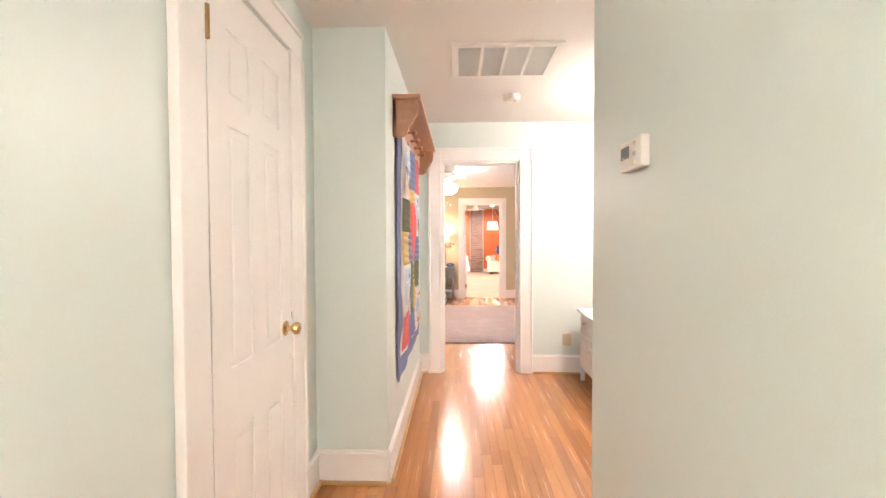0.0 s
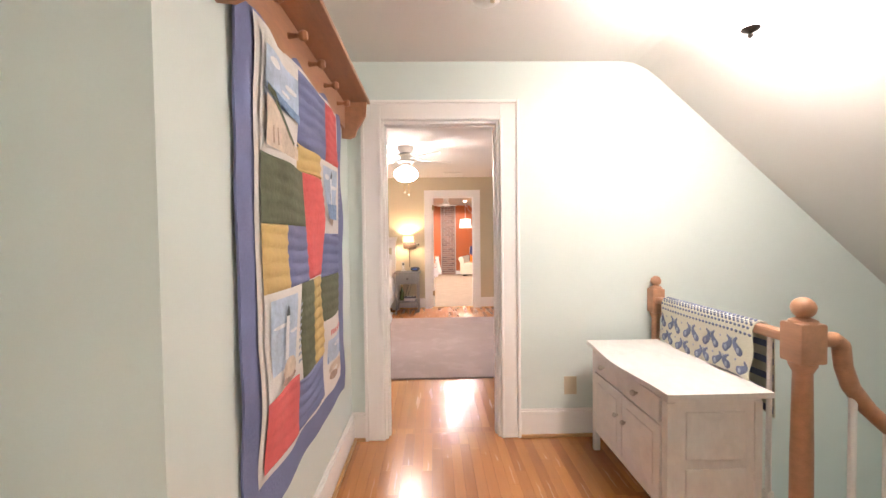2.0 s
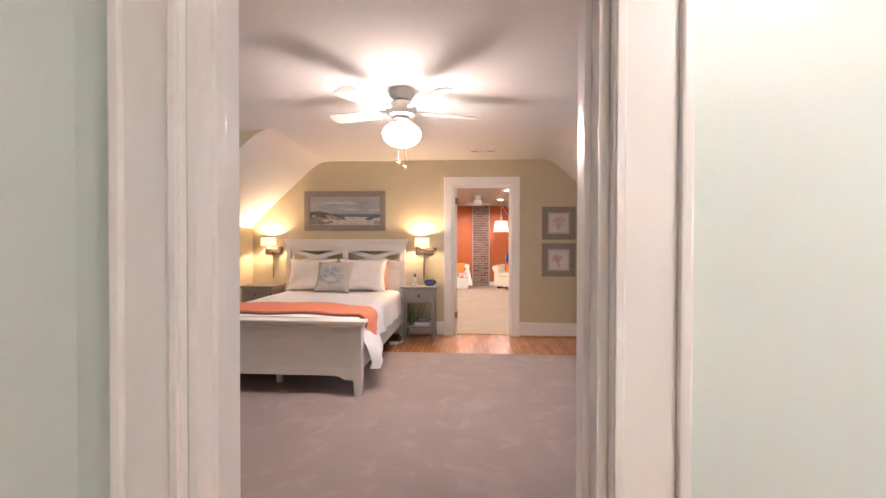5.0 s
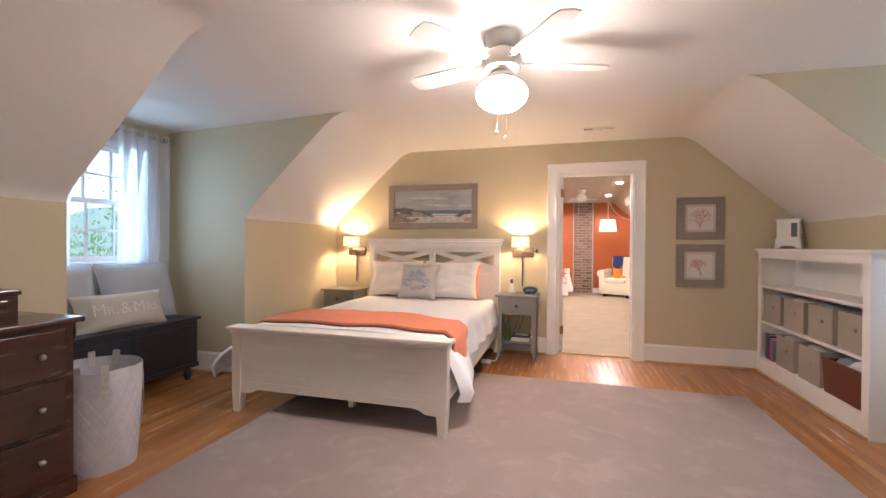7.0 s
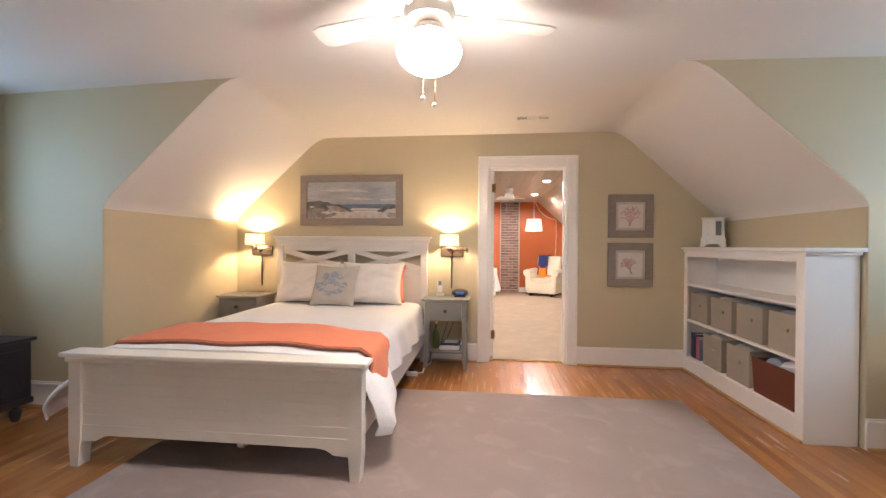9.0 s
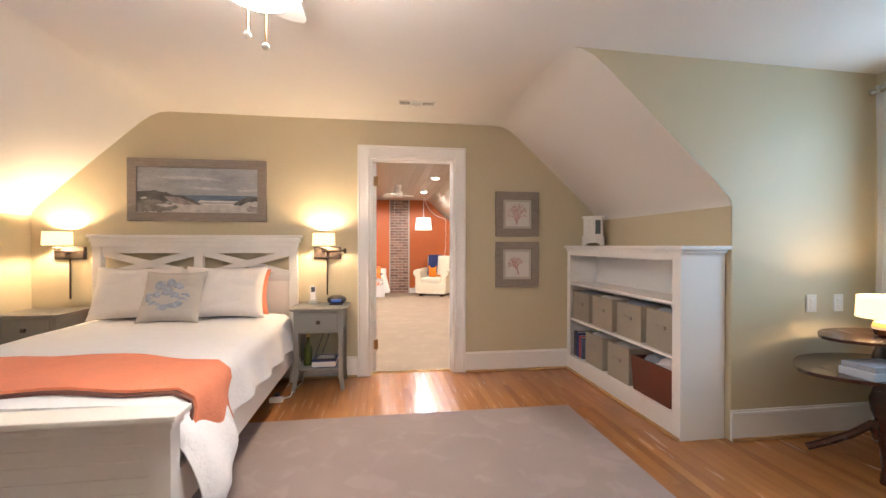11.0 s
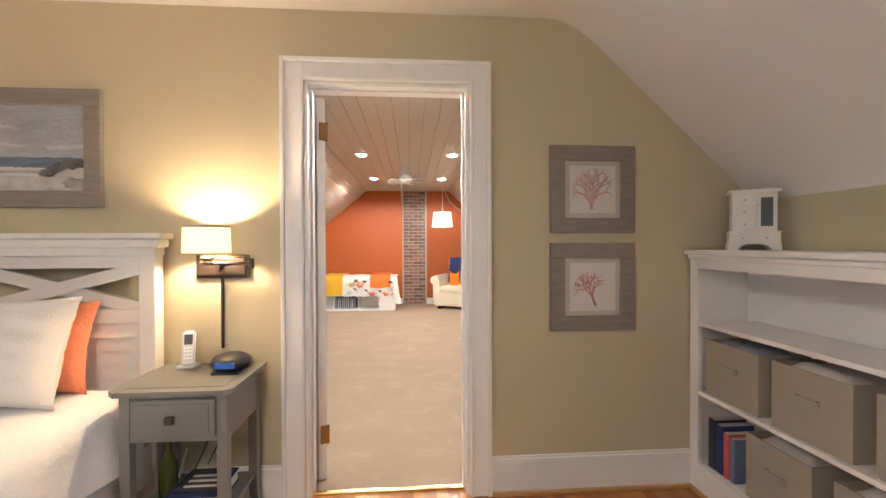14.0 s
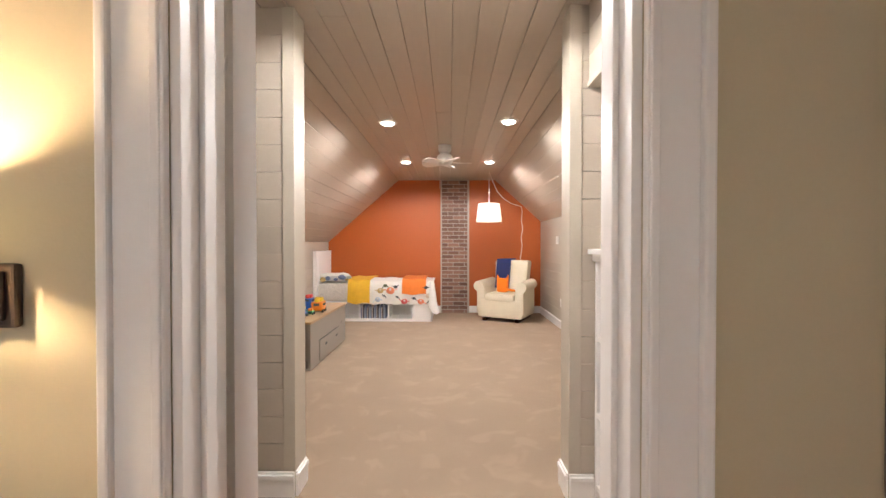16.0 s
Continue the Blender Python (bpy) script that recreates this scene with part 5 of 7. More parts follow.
# ---------------- bedroom: ceiling fan, vent ----------------
fan = thing("ceiling_fan", (0.37, 7.1, BC), "white five-blade ceiling fan with a lit glass bowl", "ceiling fan")
part("canopy", lathe(bmesh.new(), (0.37, 7.1, BC - 0.07), [(0.06, 0), (0.09, 0.03), (0.095, 0.07)], 28), PLASTIC, fan, smooth=True)
part("motor", lathe(bmesh.new(), (0.37, 7.1, BC - 0.20), [(0.06, 0), (0.10, 0.015), (0.115, 0.05), (0.10, 0.10), (0.05, 0.13)], 28), STEEL, fan, "brushed nickel motor housing", smooth=True)
part("light_collar", lathe(bmesh.new(), (0.37, 7.1, BC - 0.245), [(0.07, 0), (0.075, 0.02), (0.05, 0.045)], 28), STEEL, fan, smooth=True)
part("glass_bowl", lathe(bmesh.new(), (0.37, 7.1, BC - 0.41), [(0.015, 0), (0.045, 0.003), (0.075, 0.011), (0.105, 0.028), (0.128, 0.052), (0.142, 0.085), (0.139, 0.108), (0.125, 0.132), (0.09, 0.158)], 56), GLOWFAN, fan, "glowing white glass bowl", smooth=True)
for k in range(5):
    a = radians(72 * k + 20)
    m = Matrix.Translation((0.37, 7.1, BC - 0.155)) @ Matrix.Rotation(a, 4, "Z") @ Matrix.Rotation(radians(11), 4, "X")
    bm = prism(bmesh.new(), [(0.17, -0.05), (0.24, -0.058), (0.54, -0.07), (0.58, -0.055), (0.59, 0), (0.58, 0.055), (0.54, 0.07), (0.24, 0.058), (0.17, 0.05)], "z", -0.004, 0.004)
    bmesh.ops.transform(bm, matrix=m, verts=bm.verts)
    blade = part("blade", bm, PLASTIC, fan)
    bm = obox(0.09, 0.22, -0.018, 0.018, 0.003, 0.012, bev=0.003)
    bmesh.ops.transform(bm, matrix=m, verts=bm.verts)
    part("blade_bracket", bm, STEEL, blade)
for dx, dz in ((-0.015, 0.145), (0.035, 0.175)):
    bm = rod(bmesh.new(), (0.37 + dx, 7.03, BC - 0.24), (0.37 + dx, 7.03, BC - 0.39 - dz), 0.0025, seg=6)
    chain = part("pull_chain", bm, BRASS, fan)
    part("pull_knob", ball(bmesh.new(), (0.37 + dx, 7.03, BC - 0.40 - dz), 0.011), PLASTIC, chain, smooth=True)

vent = thing("ceiling_vent", (1.025, 9.148, BC), "small white slotted ceiling vent", "vent")
part("frame", box(box(box(obox(0.875, 1.18, 9.09, 9.105, BC - 0.008, BC), 0.875, 1.18, 9.19, 9.205, BC - 0.008, BC), 0.875, 0.89, 9.105, 9.19, BC - 0.008, BC), 1.165, 1.18, 9.105, 9.19, BC - 0.008, BC), PLASTIC, vent)
# Dark sheet on the ceiling stands in for the shade inside the duct.
part("backing", obox(0.885, 1.17, 9.10, 9.195, BC - 0.002, BC), mat("painted_duct_shade", (0.07, 0.065, 0.06), 0.8), vent)
for x in (0.972, 1.066):
    part("divider", obox(x, x + 0.014, 9.105, 9.19, BC - 0.008, BC - 0.002), PLASTIC, vent)
for i in range(8):
    part("slat", obox(0.896 + 0.0095 * i, 0.8995 + 0.0095 * i, 9.105, 9.19, BC - 0.007, BC - 0.002), PLASTIC, vent)
    part("slat", obox(1.087 + 0.0095 * i, 1.0915 + 0.0095 * i, 9.105, 9.19, BC - 0.007, BC - 0.002), PLASTIC, vent)
    part("slat", obox(0.986, 1.066, 9.107 + 0.0104 * i, 9.109 + 0.0104 * i, BC - 0.007, BC - 0.002), PLASTIC, vent)

# ---------------- bedroom: built-in bookcase ----------------
case = thing("bookcase", (2.72, 8.88, 0), "low white built-in bookcase with two shelves of fabric bins", "bookcase")
X0, X1, Y0, Y1 = 2.57, 2.868, 8.08, 9.68
bm = obox(X0 - 0.03, 2.885, Y0 - 0.045, 9.686, 1.188, 1.212, bev=0.005)
box(bm, X0 - 0.012, 2.88, Y0 - 0.02, 9.684, 1.165, 1.188, bev=0.008)
part("top", bm, TRIM, case)
part("end_panel", obox(X0 + 0.02, X1, Y0, Y0 + 0.022, 0, 1.165), TRIM, case)
part("end_panel", obox(X0 + 0.02, X1, Y1 - 0.022, Y1, 0, 1.165), TRIM, case)
part("back_panel", obox(X1, X1 + 0.01, Y0, Y1, 0, 1.165), TRIM, case)
for y0, y1 in ((Y0, Y0 + 0.075), (Y1 - 0.06, Y1)):
    part("face_stile", obox(X0, X0 + 0.021, y0, y1, 0.0, 1.165, bev=0.002), TRIM, case)
part("face_rail", obox(X0, X0 + 0.021, Y0 + 0.075, Y1 - 0.06, 1.12, 1.165), TRIM, case)
part("plinth", obox(X0, X0 + 0.021, Y0 + 0.075, Y1 - 0.06, 0.0, 0.145), TRIM, case)
part("bottom_shelf", obox(X0 + 0.021, X1, Y0 + 0.022, Y1 - 0.022, 0.13, 0.15), TRIM, case)
for z in (0.49, 0.835):
    part("shelf", obox(X0 + 0.004, X1, Y0 + 0.0752, Y1 - 0.0602, z, z + 0.02, bev=0.002), TRIM, case)
part("shoe_moulding", obox(X0 - 0.018, X0, Y0, 9.65, 0, 0.02, bev=0.006), SHOE, case, "oak shoe moulding")


def fabric_bin(y, z, w, h, label):
    t = thing("storage_bin", (2.71, y, z), label, "storage bin", "fabric bins in the bookcase")
    bm = bmesh.new()
    x0, x1 = 2.592, 2.83
    for b in ((x0, x0 + 0.006, y - w / 2, y + w / 2), (x1 - 0.006, x1, y - w / 2, y + w / 2), (x0 + 0.006, x1 - 0.006, y - w / 2, y - w / 2 + 0.006), (x0 + 0.006, x1 - 0.006, y + w / 2 - 0.006, y + w / 2)):
        part("side_panel", obox(*b, z, z + h), BIN, t)
    part("bottom_panel", obox(x0 + 0.006, x1 - 0.006, y - w / 2 + 0.006, y + w / 2 - 0.006, z, z + 0.006), BIN, t)
    part("handle", box(box(obox(x0 - 0.012, x0, y - 0.045, y - 0.035, z + h * 0.55, z + h * 0.55 + 0.022), x0 - 0.012, x0, y + 0.035, y + 0.045, z + h * 0.55, z + h * 0.55 + 0.022), x0 - 0.014, x0 - 0.009, y - 0.045, y + 0.045, z + h * 0.55, z + h * 0.55 + 0.022, bev=0.002), BIN, t)
    part("folded_cloth", pillow(bmesh.new(), pose(2.71, y, z + h - 0.02, 90), 0.2, w * 0.8, 0.06, 8), random.Random(int(y * 100)).choice([DARKWOOD, GREYPRINT, QWHITE, BLACK]), t, "folded things inside", smooth=True)


for y in (9.435, 9.055, 8.67, 8.29):
    fabric_bin(y, 0.512, 0.315, 0.262, "taupe fabric storage bin with a cloth handle")
for y in (9.19, 8.81):
    fabric_bin(y, 0.152, 0.30, 0.275, "taupe fabric storage bin on the lower shelf")
bsk = thing("leather_basket", (2.71, 8.40, 0.15), "red-brown leather basket full of folded cloth", "basket")
bm = prism(bmesh.new(), [(8.20, 0.152), (8.60, 0.152), (8.635, 0.40), (8.17, 0.40)], "x", 2.592, 2.604)
prism(bm, [(8.20, 0.152), (8.60, 0.152), (8.635, 0.40), (8.17, 0.40)], "x", 2.818, 2.83)
prism(bm, [(2.604, 0.152), (2.818, 0.152), (2.818, 0.40), (2.604, 0.40)], "y", 8.60, 8.608)
prism(bm, [(2.604, 0.152), (2.818, 0.152), (2.818, 0.40), (2.604, 0.40)], "y", 8.195, 8.203)
box(bm, 2.604, 2.818, 8.203, 8.60, 0.152, 0.16)
part("body", bm, BASKET, bsk)
part("folded_cloth", pillow(bmesh.new(), pose(2.71, 8.29, 0.40, 80, 10, 0), 0.2, 0.17, 0.09, 8), COVER, bsk, smooth=True)
part("folded_cloth", pillow(bmesh.new(), pose(2.71, 8.47, 0.40, 80, -10, 20), 0.2, 0.16, 0.08, 8), GREYPRINT, bsk, smooth=True)
for k, (m, h, w) in enumerate(((ESPRESSO, 0.24, 0.05), (NAVY, 0.23, 0.045), (QRED, 0.21, 0.035), (PBLUE, 0.20, 0.03))):
    y = 9.585 - sum((0.052, 0.048, 0.04, 0.03)[:k])
    b = thing("book", (2.67, y, 0.151), ("dark", "navy", "red", "blue")[k] + " hardback book standing on the lower shelf", "book", "books on the shelf")
    part("cover", obox(2.60, 2.76, y - w + 0.003, y, 0.151, 0.151 + h, bev=0.003), m, b)
    part("page_block", obox(2.604, 2.758, y - w + 0.008, y - 0.005, 0.155, 0.151 + h + 0.002), QWHITE, b)

jb = thing("jewelry_box", (2.745, 9.49, 1.213), "small white jewelry cabinet with drawers and a glass door", "jewelry box")
JM = pose(2.745, 9.49, 1.213, 0, 0, -33)


def jpart(name, bm, material, parent, label=""):
    bmesh.ops.transform(bm, matrix=JM, verts=bm.verts)
    return part(name, bm, material, parent, label)


jpart("body", obox(-0.085, 0.085, -0.055, 0.06, 0.085, 0.265), PLASTIC, jb)
jpart("top", obox(-0.098, 0.098, -0.068, 0.066, 0.265, 0.278, bev=0.003), PLASTIC, jb)
jpart("base", box(obox(-0.096, 0.096, -0.064, 0.064, 0.028, 0.086, bev=0.003), -0.1, 0.1, -0.068, 0.066, 0.08, 0.088, bev=0.002), PLASTIC, jb)
for x in (-1, 1):
    jpart("bracket_foot", prism(bmesh.new(), [(x * 0.1, 0), (x * 0.066, 0), (x * 0.05, 0.02), (x * 0.03, 0.028), (x * 0.1, 0.03)], "y", -0.067, 0.065), PLASTIC, jb)
for z in (0.094, 0.15, 0.206):
    d = jpart("drawer", obox(-0.08, 0.004, -0.061, -0.054, z, z + 0.05, bev=0.002), PLASTIC, jb)
    jpart("knob", ball(bmesh.new(), (-0.038, -0.064, z + 0.025), 0.005), STEEL, d)
d = jpart("drawer", obox(-0.085, 0.085, -0.069, -0.063, 0.036, 0.076, bev=0.002), PLASTIC, jb)
for x in (-0.045, 0.045):
    jpart("knob", ball(bmesh.new(), (x, -0.072, 0.056), 0.005), STEEL, d)
d = jpart("door", obox(0.009, 0.082, -0.061, -0.054, 0.094, 0.256, bev=0.002), PLASTIC, jb)
jpart("glass_pane", obox(0.023, 0.068, -0.0632, -0.0605, 0.11, 0.24), SCREEN, d, "dark glass pane")
jpart("knob", ball(bmesh.new(), (0.013, -0.064, 0.205), 0.004), STEEL, d)

# ---------------- bedroom: west dormer ----------------
def window_unit(name, xf, s, y0, y1, z0, z1):
    """A double-hung window with divided lights, in a wall whose room face is at x = xf; s points into the room."""
    w = thing(name, (xf, y0, z0), "white double-hung window with divided panes", "window", kind="structure")
    xa, xb = sorted((xf - s * 0.10, xf - s * 0.002))
    for b in ((y0, y0 + 0.03, z0, z1), (y1 - 0.03, y1, z0, z1), (y0 + 0.03, y1 - 0.03, z1 - 0.03, z1)):
        part("window_frame", obox(xa, xb, *b), TRIM, w)
    xs = sorted((xf - s * 0.12, xf + s * 0.035))
    part("window_sill", obox(xs[0], xs[1], y0 - 0.08, y1 + 0.08, z0 - 0.03, z0 + 0.004, bev=0.006), TRIM, w)
    for b in ((y0 - 0.09, y0, z0, z1 + 0.09), (y1, y1 + 0.09, z0, z1 + 0.09), (y0, y1, z1, z1 + 0.09)):
        xs = sorted((xf + s * 0.001, xf + s * 0.02))
        part("window_casing", obox(xs[0], xs[1], *b, bev=0.003), TRIM, w)
    zm = (z0 + z1) / 2
    for za, zb, d in ((z0 + 0.005, zm + 0.02, 0.045), (zm - 0.02, z1 - 0.03, 0.075)):
        x = xf - s * d
        a, b = y0 + 0.03, y1 - 0.03
        sash = part("sash", obox(x - 0.012, x + 0.012, a, b, za, za + 0.045), TRIM, w)
        for q in ((a, b, zb - 0.04, zb), (a, a + 0.04, za + 0.045, zb - 0.04), (b - 0.04, b, za + 0.045, zb - 0.04)):
            part("sash_rail", obox(x - 0.012, x + 0.012, *q), TRIM, sash)
        for k in (1, 2, 3):
            y = a + (b - a) * k / 4
            part("muntin", obox(x - 0.009, x + 0.009, y - 0.009, y + 0.009, za + 0.045, zb - 0.04), TRIM, sash)
        z = (za + zb) / 2
        part("muntin", obox(x - 0.008, x + 0.008, a + 0.04, b - 0.04, z - 0.009, z + 0.009), TRIM, sash)
        g = part("pane", obox(x - 0.002, x + 0.002, a + 0.02, b - 0.02, za + 0.02, zb - 0.02), GLASS, sash)
        g.visible_shadow = False


window_unit("window_1", WW, 1, WY0, WY1, WZ0, WZ1)
window_unit("window_2", EW, -1, WY0, WY1, WZ0, WZ1)


def curtain(name, x, s, y0, y1, z0, z1, label):
    t = thing(name, (x, (y0 + y1) / 2, z0), label, "curtain")
    bm = bmesh.new()
    n = 40
    rows = []
    for k in range(9):
        q = k / 8
        rows.append([bm.verts.new((x + (0.028 + 0.012 * q) * math.sin(i * 2 * math.pi * 4.5 / n), y0 + (y1 - y0) * i / n + 0.01 * math.sin(q * 5 + i), z1 + (z0 - z1) * q)) for i in range(n + 1)])
    for a, b in zip(rows, rows[1:]):
        for i in range(n):
            bm.faces.new((a[i], a[i + 1], b[i + 1], b[i]))
    part("panel", bm, SHEER, t, smooth=True)
    for i in range(4):
        y = y0 + (y1 - y0) * (i + 0.5) / 4
        bm = bmesh.new()
        lathe(bm, (x + s * 0.032, y, z1 - 0.04), [(0.012, 0.006), (0.012, 0), (0.026, 0), (0.026, 0.006), (0.012, 0.006)], 18, pose(0, 0, 0, 0, 90), False)
        part("grommet", bm, STEEL, t, "steel grommet ring", smooth=True)
    return t


curtain("sheer_curtain", WW + 0.075, 1, 7.5, 7.99, 0.45, 2.24, "white sheer curtain panel on steel grommets")
curtain("sheer_curtain", WW + 0.075, 1, 6.68, 7.14, 0.6, 2.24, "white sheer curtain panel on steel grommets")
curtain("sheer_curtain", EW - 0.075, -1, 7.55, 7.99, 0.45, 2.24, "white sheer curtain panel beside the window")
for x, y0, y1 in ((WW + 0.075, 6.62, 8.04), (EW - 0.075, 6.5, 8.03)):
    r = thing("curtain_rod", (x, y1, 2.2), "brushed steel curtain rod over the window", "curtain rod")
    part("rod", rod(bmesh.new(), (x, y0, 2.2), (x, y1 - 0.005, 2.2), 0.011), STEEL, r, smooth=True)
    part("finial", ball(bmesh.new(), (x, y1 - 0.02, 2.2), 0.02), STEEL, r, smooth=True)

bench = thing("storage_bench", (-2.72, 7.2, 0), "dark espresso wooden storage bench under the window", "bench")
part("lid", obox(-3.03, -2.475, 6.62, 7.88, 0.535, 0.56, bev=0.006), ESPRESSO, bench)
part("box", obox(-3.02, -2.495, 6.65, 7.855, 0.13, 0.535), ESPRESSO, bench)
for y0, y1 in ((6.66, 7.22), (7.25, 7.80)):
    part("front_panel", obox(-2.496, -2.486, y0, y1, 0.20, 0.49, bev=0.005), ESPRESSO, bench)
part("base_rail", obox(-3.02, -2.485, 6.64, 7.865, 0.11, 0.15, bev=0.005), ESPRESSO, bench)
for x in (-2.97, -2.535):
    for y in (6.68, 7.79):
        part("turned_foot", lathe(bmesh.new(), (x, y, 0), [(0.018, 0), (0.024, 0.012), (0.034, 0.05), (0.034, 0.075), (0.022, 0.09), (0.032, 0.11)], 16), ESPRESSO, bench, smooth=True)
CUSHION = mat("blue_grey_cushion_cotton", (0.44, 0.45, 0.47), 0.9, var=0.05, scale=8, bump=0.5, grain=120)
for y, w in ((7.59, 0.66), (6.95, 0.60)):
    t = thing("window_cushion", (-2.78, y, 0.56), "large pale blue-grey square cushion on the bench", "cushion", "bench cushions")
    part("cushion", pillow(bmesh.new(), pose(-2.80, y, 0.56, -14, 0, 90) @ pose(0, 0, 0.25), w, 0.52, 0.20), CUSHION, t, smooth=True)
t = thing("lumbar_cushion", (-2.60, 7.22, 0.56), "long linen cushion lettered MR. & MRS. in white", "cushion")
lm = pose(-2.585, 7.27, 0.56, -20, 0, 84) @ pose(0, 0, 0.14)
part("cushion", pillow(bmesh.new(), lm, 0.66, 0.29, 0.15), OATMEAL, t, smooth=True)


def words(text, m, size, material, parent, name="lettering"):
    cu = bpy.data.curves.new("letters", "FONT")
    cu.body, cu.size, cu.extrude, cu.align_x, cu.align_y = text, size, 0.001, "CENTER", "CENTER"
    cu.small_caps_scale = 0.72
    for c in cu.body_format:
        c.use_small_caps = True
    tmp = new("letters_tmp", cu)
    me = bpy.data.meshes.new_from_object(tmp.evaluated_get(bpy.context.evaluated_depsgraph_get()))
    bpy.data.objects.remove(tmp)
    bm = bmesh.new()
    bm.from_mesh(me)
    bpy.data.meshes.remove(me)
    bmesh.ops.transform(bm, matrix=m, verts=bm.verts)
    return part(name, bm, material, parent)


for text, x in (("Mr.", -0.155), ("&", -0.012), ("Mrs.", 0.148)):
    words(text, lm @ pose(x, -0.079, 0.0, 90), 0.125, QWHITE, t)

hamper = thing("laundry_hamper", (-1.77, 6.50, 0), "pale grey fabric laundry hamper with strap handles", "hamper")
TRELLIS = mat("pale_grey_print", (0.575, 0.555, 0.585), 0.85)
HAMP = mat("pale_grey_patterned_canvas", (0.55, 0.53, 0.56), 0.85, var=0.08, scale=24, bump=0.4, grain=90)
bm = bmesh.new()
n = 36
rings = []
for z, r in ((0, 0.185), (0.01, 0.19), (0.15, 0.197), (0.3, 0.202), (0.42, 0.206), (0.545, 0.212), (0.55, 0.208), (0.52, 0.203), (0.03, 0.182), (0.025, 0.01)):
    rings.append([bm.verts.new((-1.77 + (r + 0.007 * math.sin(5 * a + z * 9)) * math.cos(a), 6.50 + (r * 0.95 + 0.004 * math.cos(4 * a)) * math.sin(a), z)) for a in (2 * math.pi * i / n for i in range(n))])
for a, b in zip(rings, rings[1:]):
    for i in range(n):
        bm.faces.new((a[i], a[(i + 1) % n], b[(i + 1) % n], b[i]))
bm.faces.new(rings[0][::-1])
bmesh.ops.recalc_face_normals(bm, faces=bm.faces[:])
part("bag", bm, HAMP, hamper, smooth=True)
for a in (-62, -28, 118, 152):
    c, s_ = math.cos(radians(a)), math.sin(radians(a))
    sd = Vector((-s_, c, 0)) * 0.016
    bm = bmesh.new()
    loop = [Vector((-1.77 + r * c, 6.5 + r * 0.95 * s_, z)) for r, z in ((0.214, 0.44), (0.216, 0.52), (0.213, 0.575), (0.203, 0.585), (0.195, 0.57), (0.192, 0.50))]
    vs = [(bm.verts.new(p - sd), bm.verts.new(p + sd)) for p in loop]
    for u, v in zip(vs, vs[1:]):
        bm.faces.new((u[0], u[1], v[1], v[0]))
    bmesh.ops.solidify(bm, geom=bm.faces[:], thickness=0.003)
    st = part("strap", bm, QWHITE, hamper, smooth=True)
    part("grommet", lathe(bmesh.new(), (-1.77 + 0.217 * c, 6.5 + 0.207 * s_, 0.47), [(0.007, 0), (0.013, 0), (0.013, 0.004), (0.007, 0.004)], 14, pose(0, 0, 0, 0, 90, a), False), STEEL, st, smooth=True)
bm = bmesh.new()
for k in range(20):
    for o in (-1, 1):
        line = []
        for q in range(12):
            a, z = radians(18 * k + o * 7.5 * q), 0.02 + 0.043 * q
            r = 0.19 + 0.0195 * min(1, z / 0.3) + 0.007 * math.sin(5 * a + z * 9) + 0.0005
            line.append((-1.77 + r * math.cos(a), 6.5 + (r * 0.95 + 0.004 * math.cos(4 * a)) * math.sin(a), z))
        for p, q in zip(line, line[1:]):
            rod(bm, p, q, 0.001, seg=4)
part("trellis_print", bm, TRELLIS, hamper)

dress = thing("dresser", (-1.88, 5.72, 0), "dark cherry wooden dresser with steel knobs", "dresser")
part("case", obox(-2.11, -1.65, 5.17, 6.27, 0.06, 0.835), DARKWOOD, dress)
part("top", obox(-2.12, -1.61, 5.14, 6.30, 0.835, 0.862, bev=0.008), DARKWOOD, dress)
part("plinth", obox(-2.11, -1.635, 5.16, 6.28, 0, 0.08, bev=0.006), DARKWOOD, dress)
for z in (0.11, 0.35, 0.59):
    for y0, y1 in ((5.21, 5.71), (5.74, 6.23)):
        d = part("drawer", obox(-1.652, -1.632, y0, y1, z, z + 0.22, bev=0.006), DARKWOOD, dress)
        for y in (y0 + 0.11, y1 - 0.11):
            part("knob", ball(rod(bmesh.new(), (-1.632, y, z + 0.11), (-1.615, y, z + 0.11), 0.006), (-1.61, y, z + 0.11), 0.014), STEEL, d, "steel knob", smooth=True)
box2 = thing("valet_box", (-1.86, 5.75, 0.862), "dark wooden dresser-top box with a brass plate", "box")
part("case", obox(-2.10, -1.70, 5.40, 6.08, 0.862, 0.985), DARKWOOD, box2)
part("lid", obox(-2.11, -1.69, 5.39, 6.09, 0.985, 1.01, bev=0.006), DARKWOOD, box2)
part("drawer_front", obox(-1.702, -1.692, 5.44, 6.04, 0.885, 0.965, bev=0.004), DARKWOOD, box2)

for ob in (dress, box2):
    ob.location.x += 0.05

# ---------------- bedroom: east dormer ----------------
table = thing("tier_table", (3.5, 7.68, 0), "dark mahogany two-tier pedestal table with claw legs", "table")


def octa(x, y, r, z0, z1):
    return prism(bmesh.new(), [(x + r * math.cos(a) * (1 + 0.05 * math.cos(4 * a)), y + r * 0.72 * math.sin(a)) for a in (2 * math.pi * i / 28 for i in range(28))], "z", z0, z1)


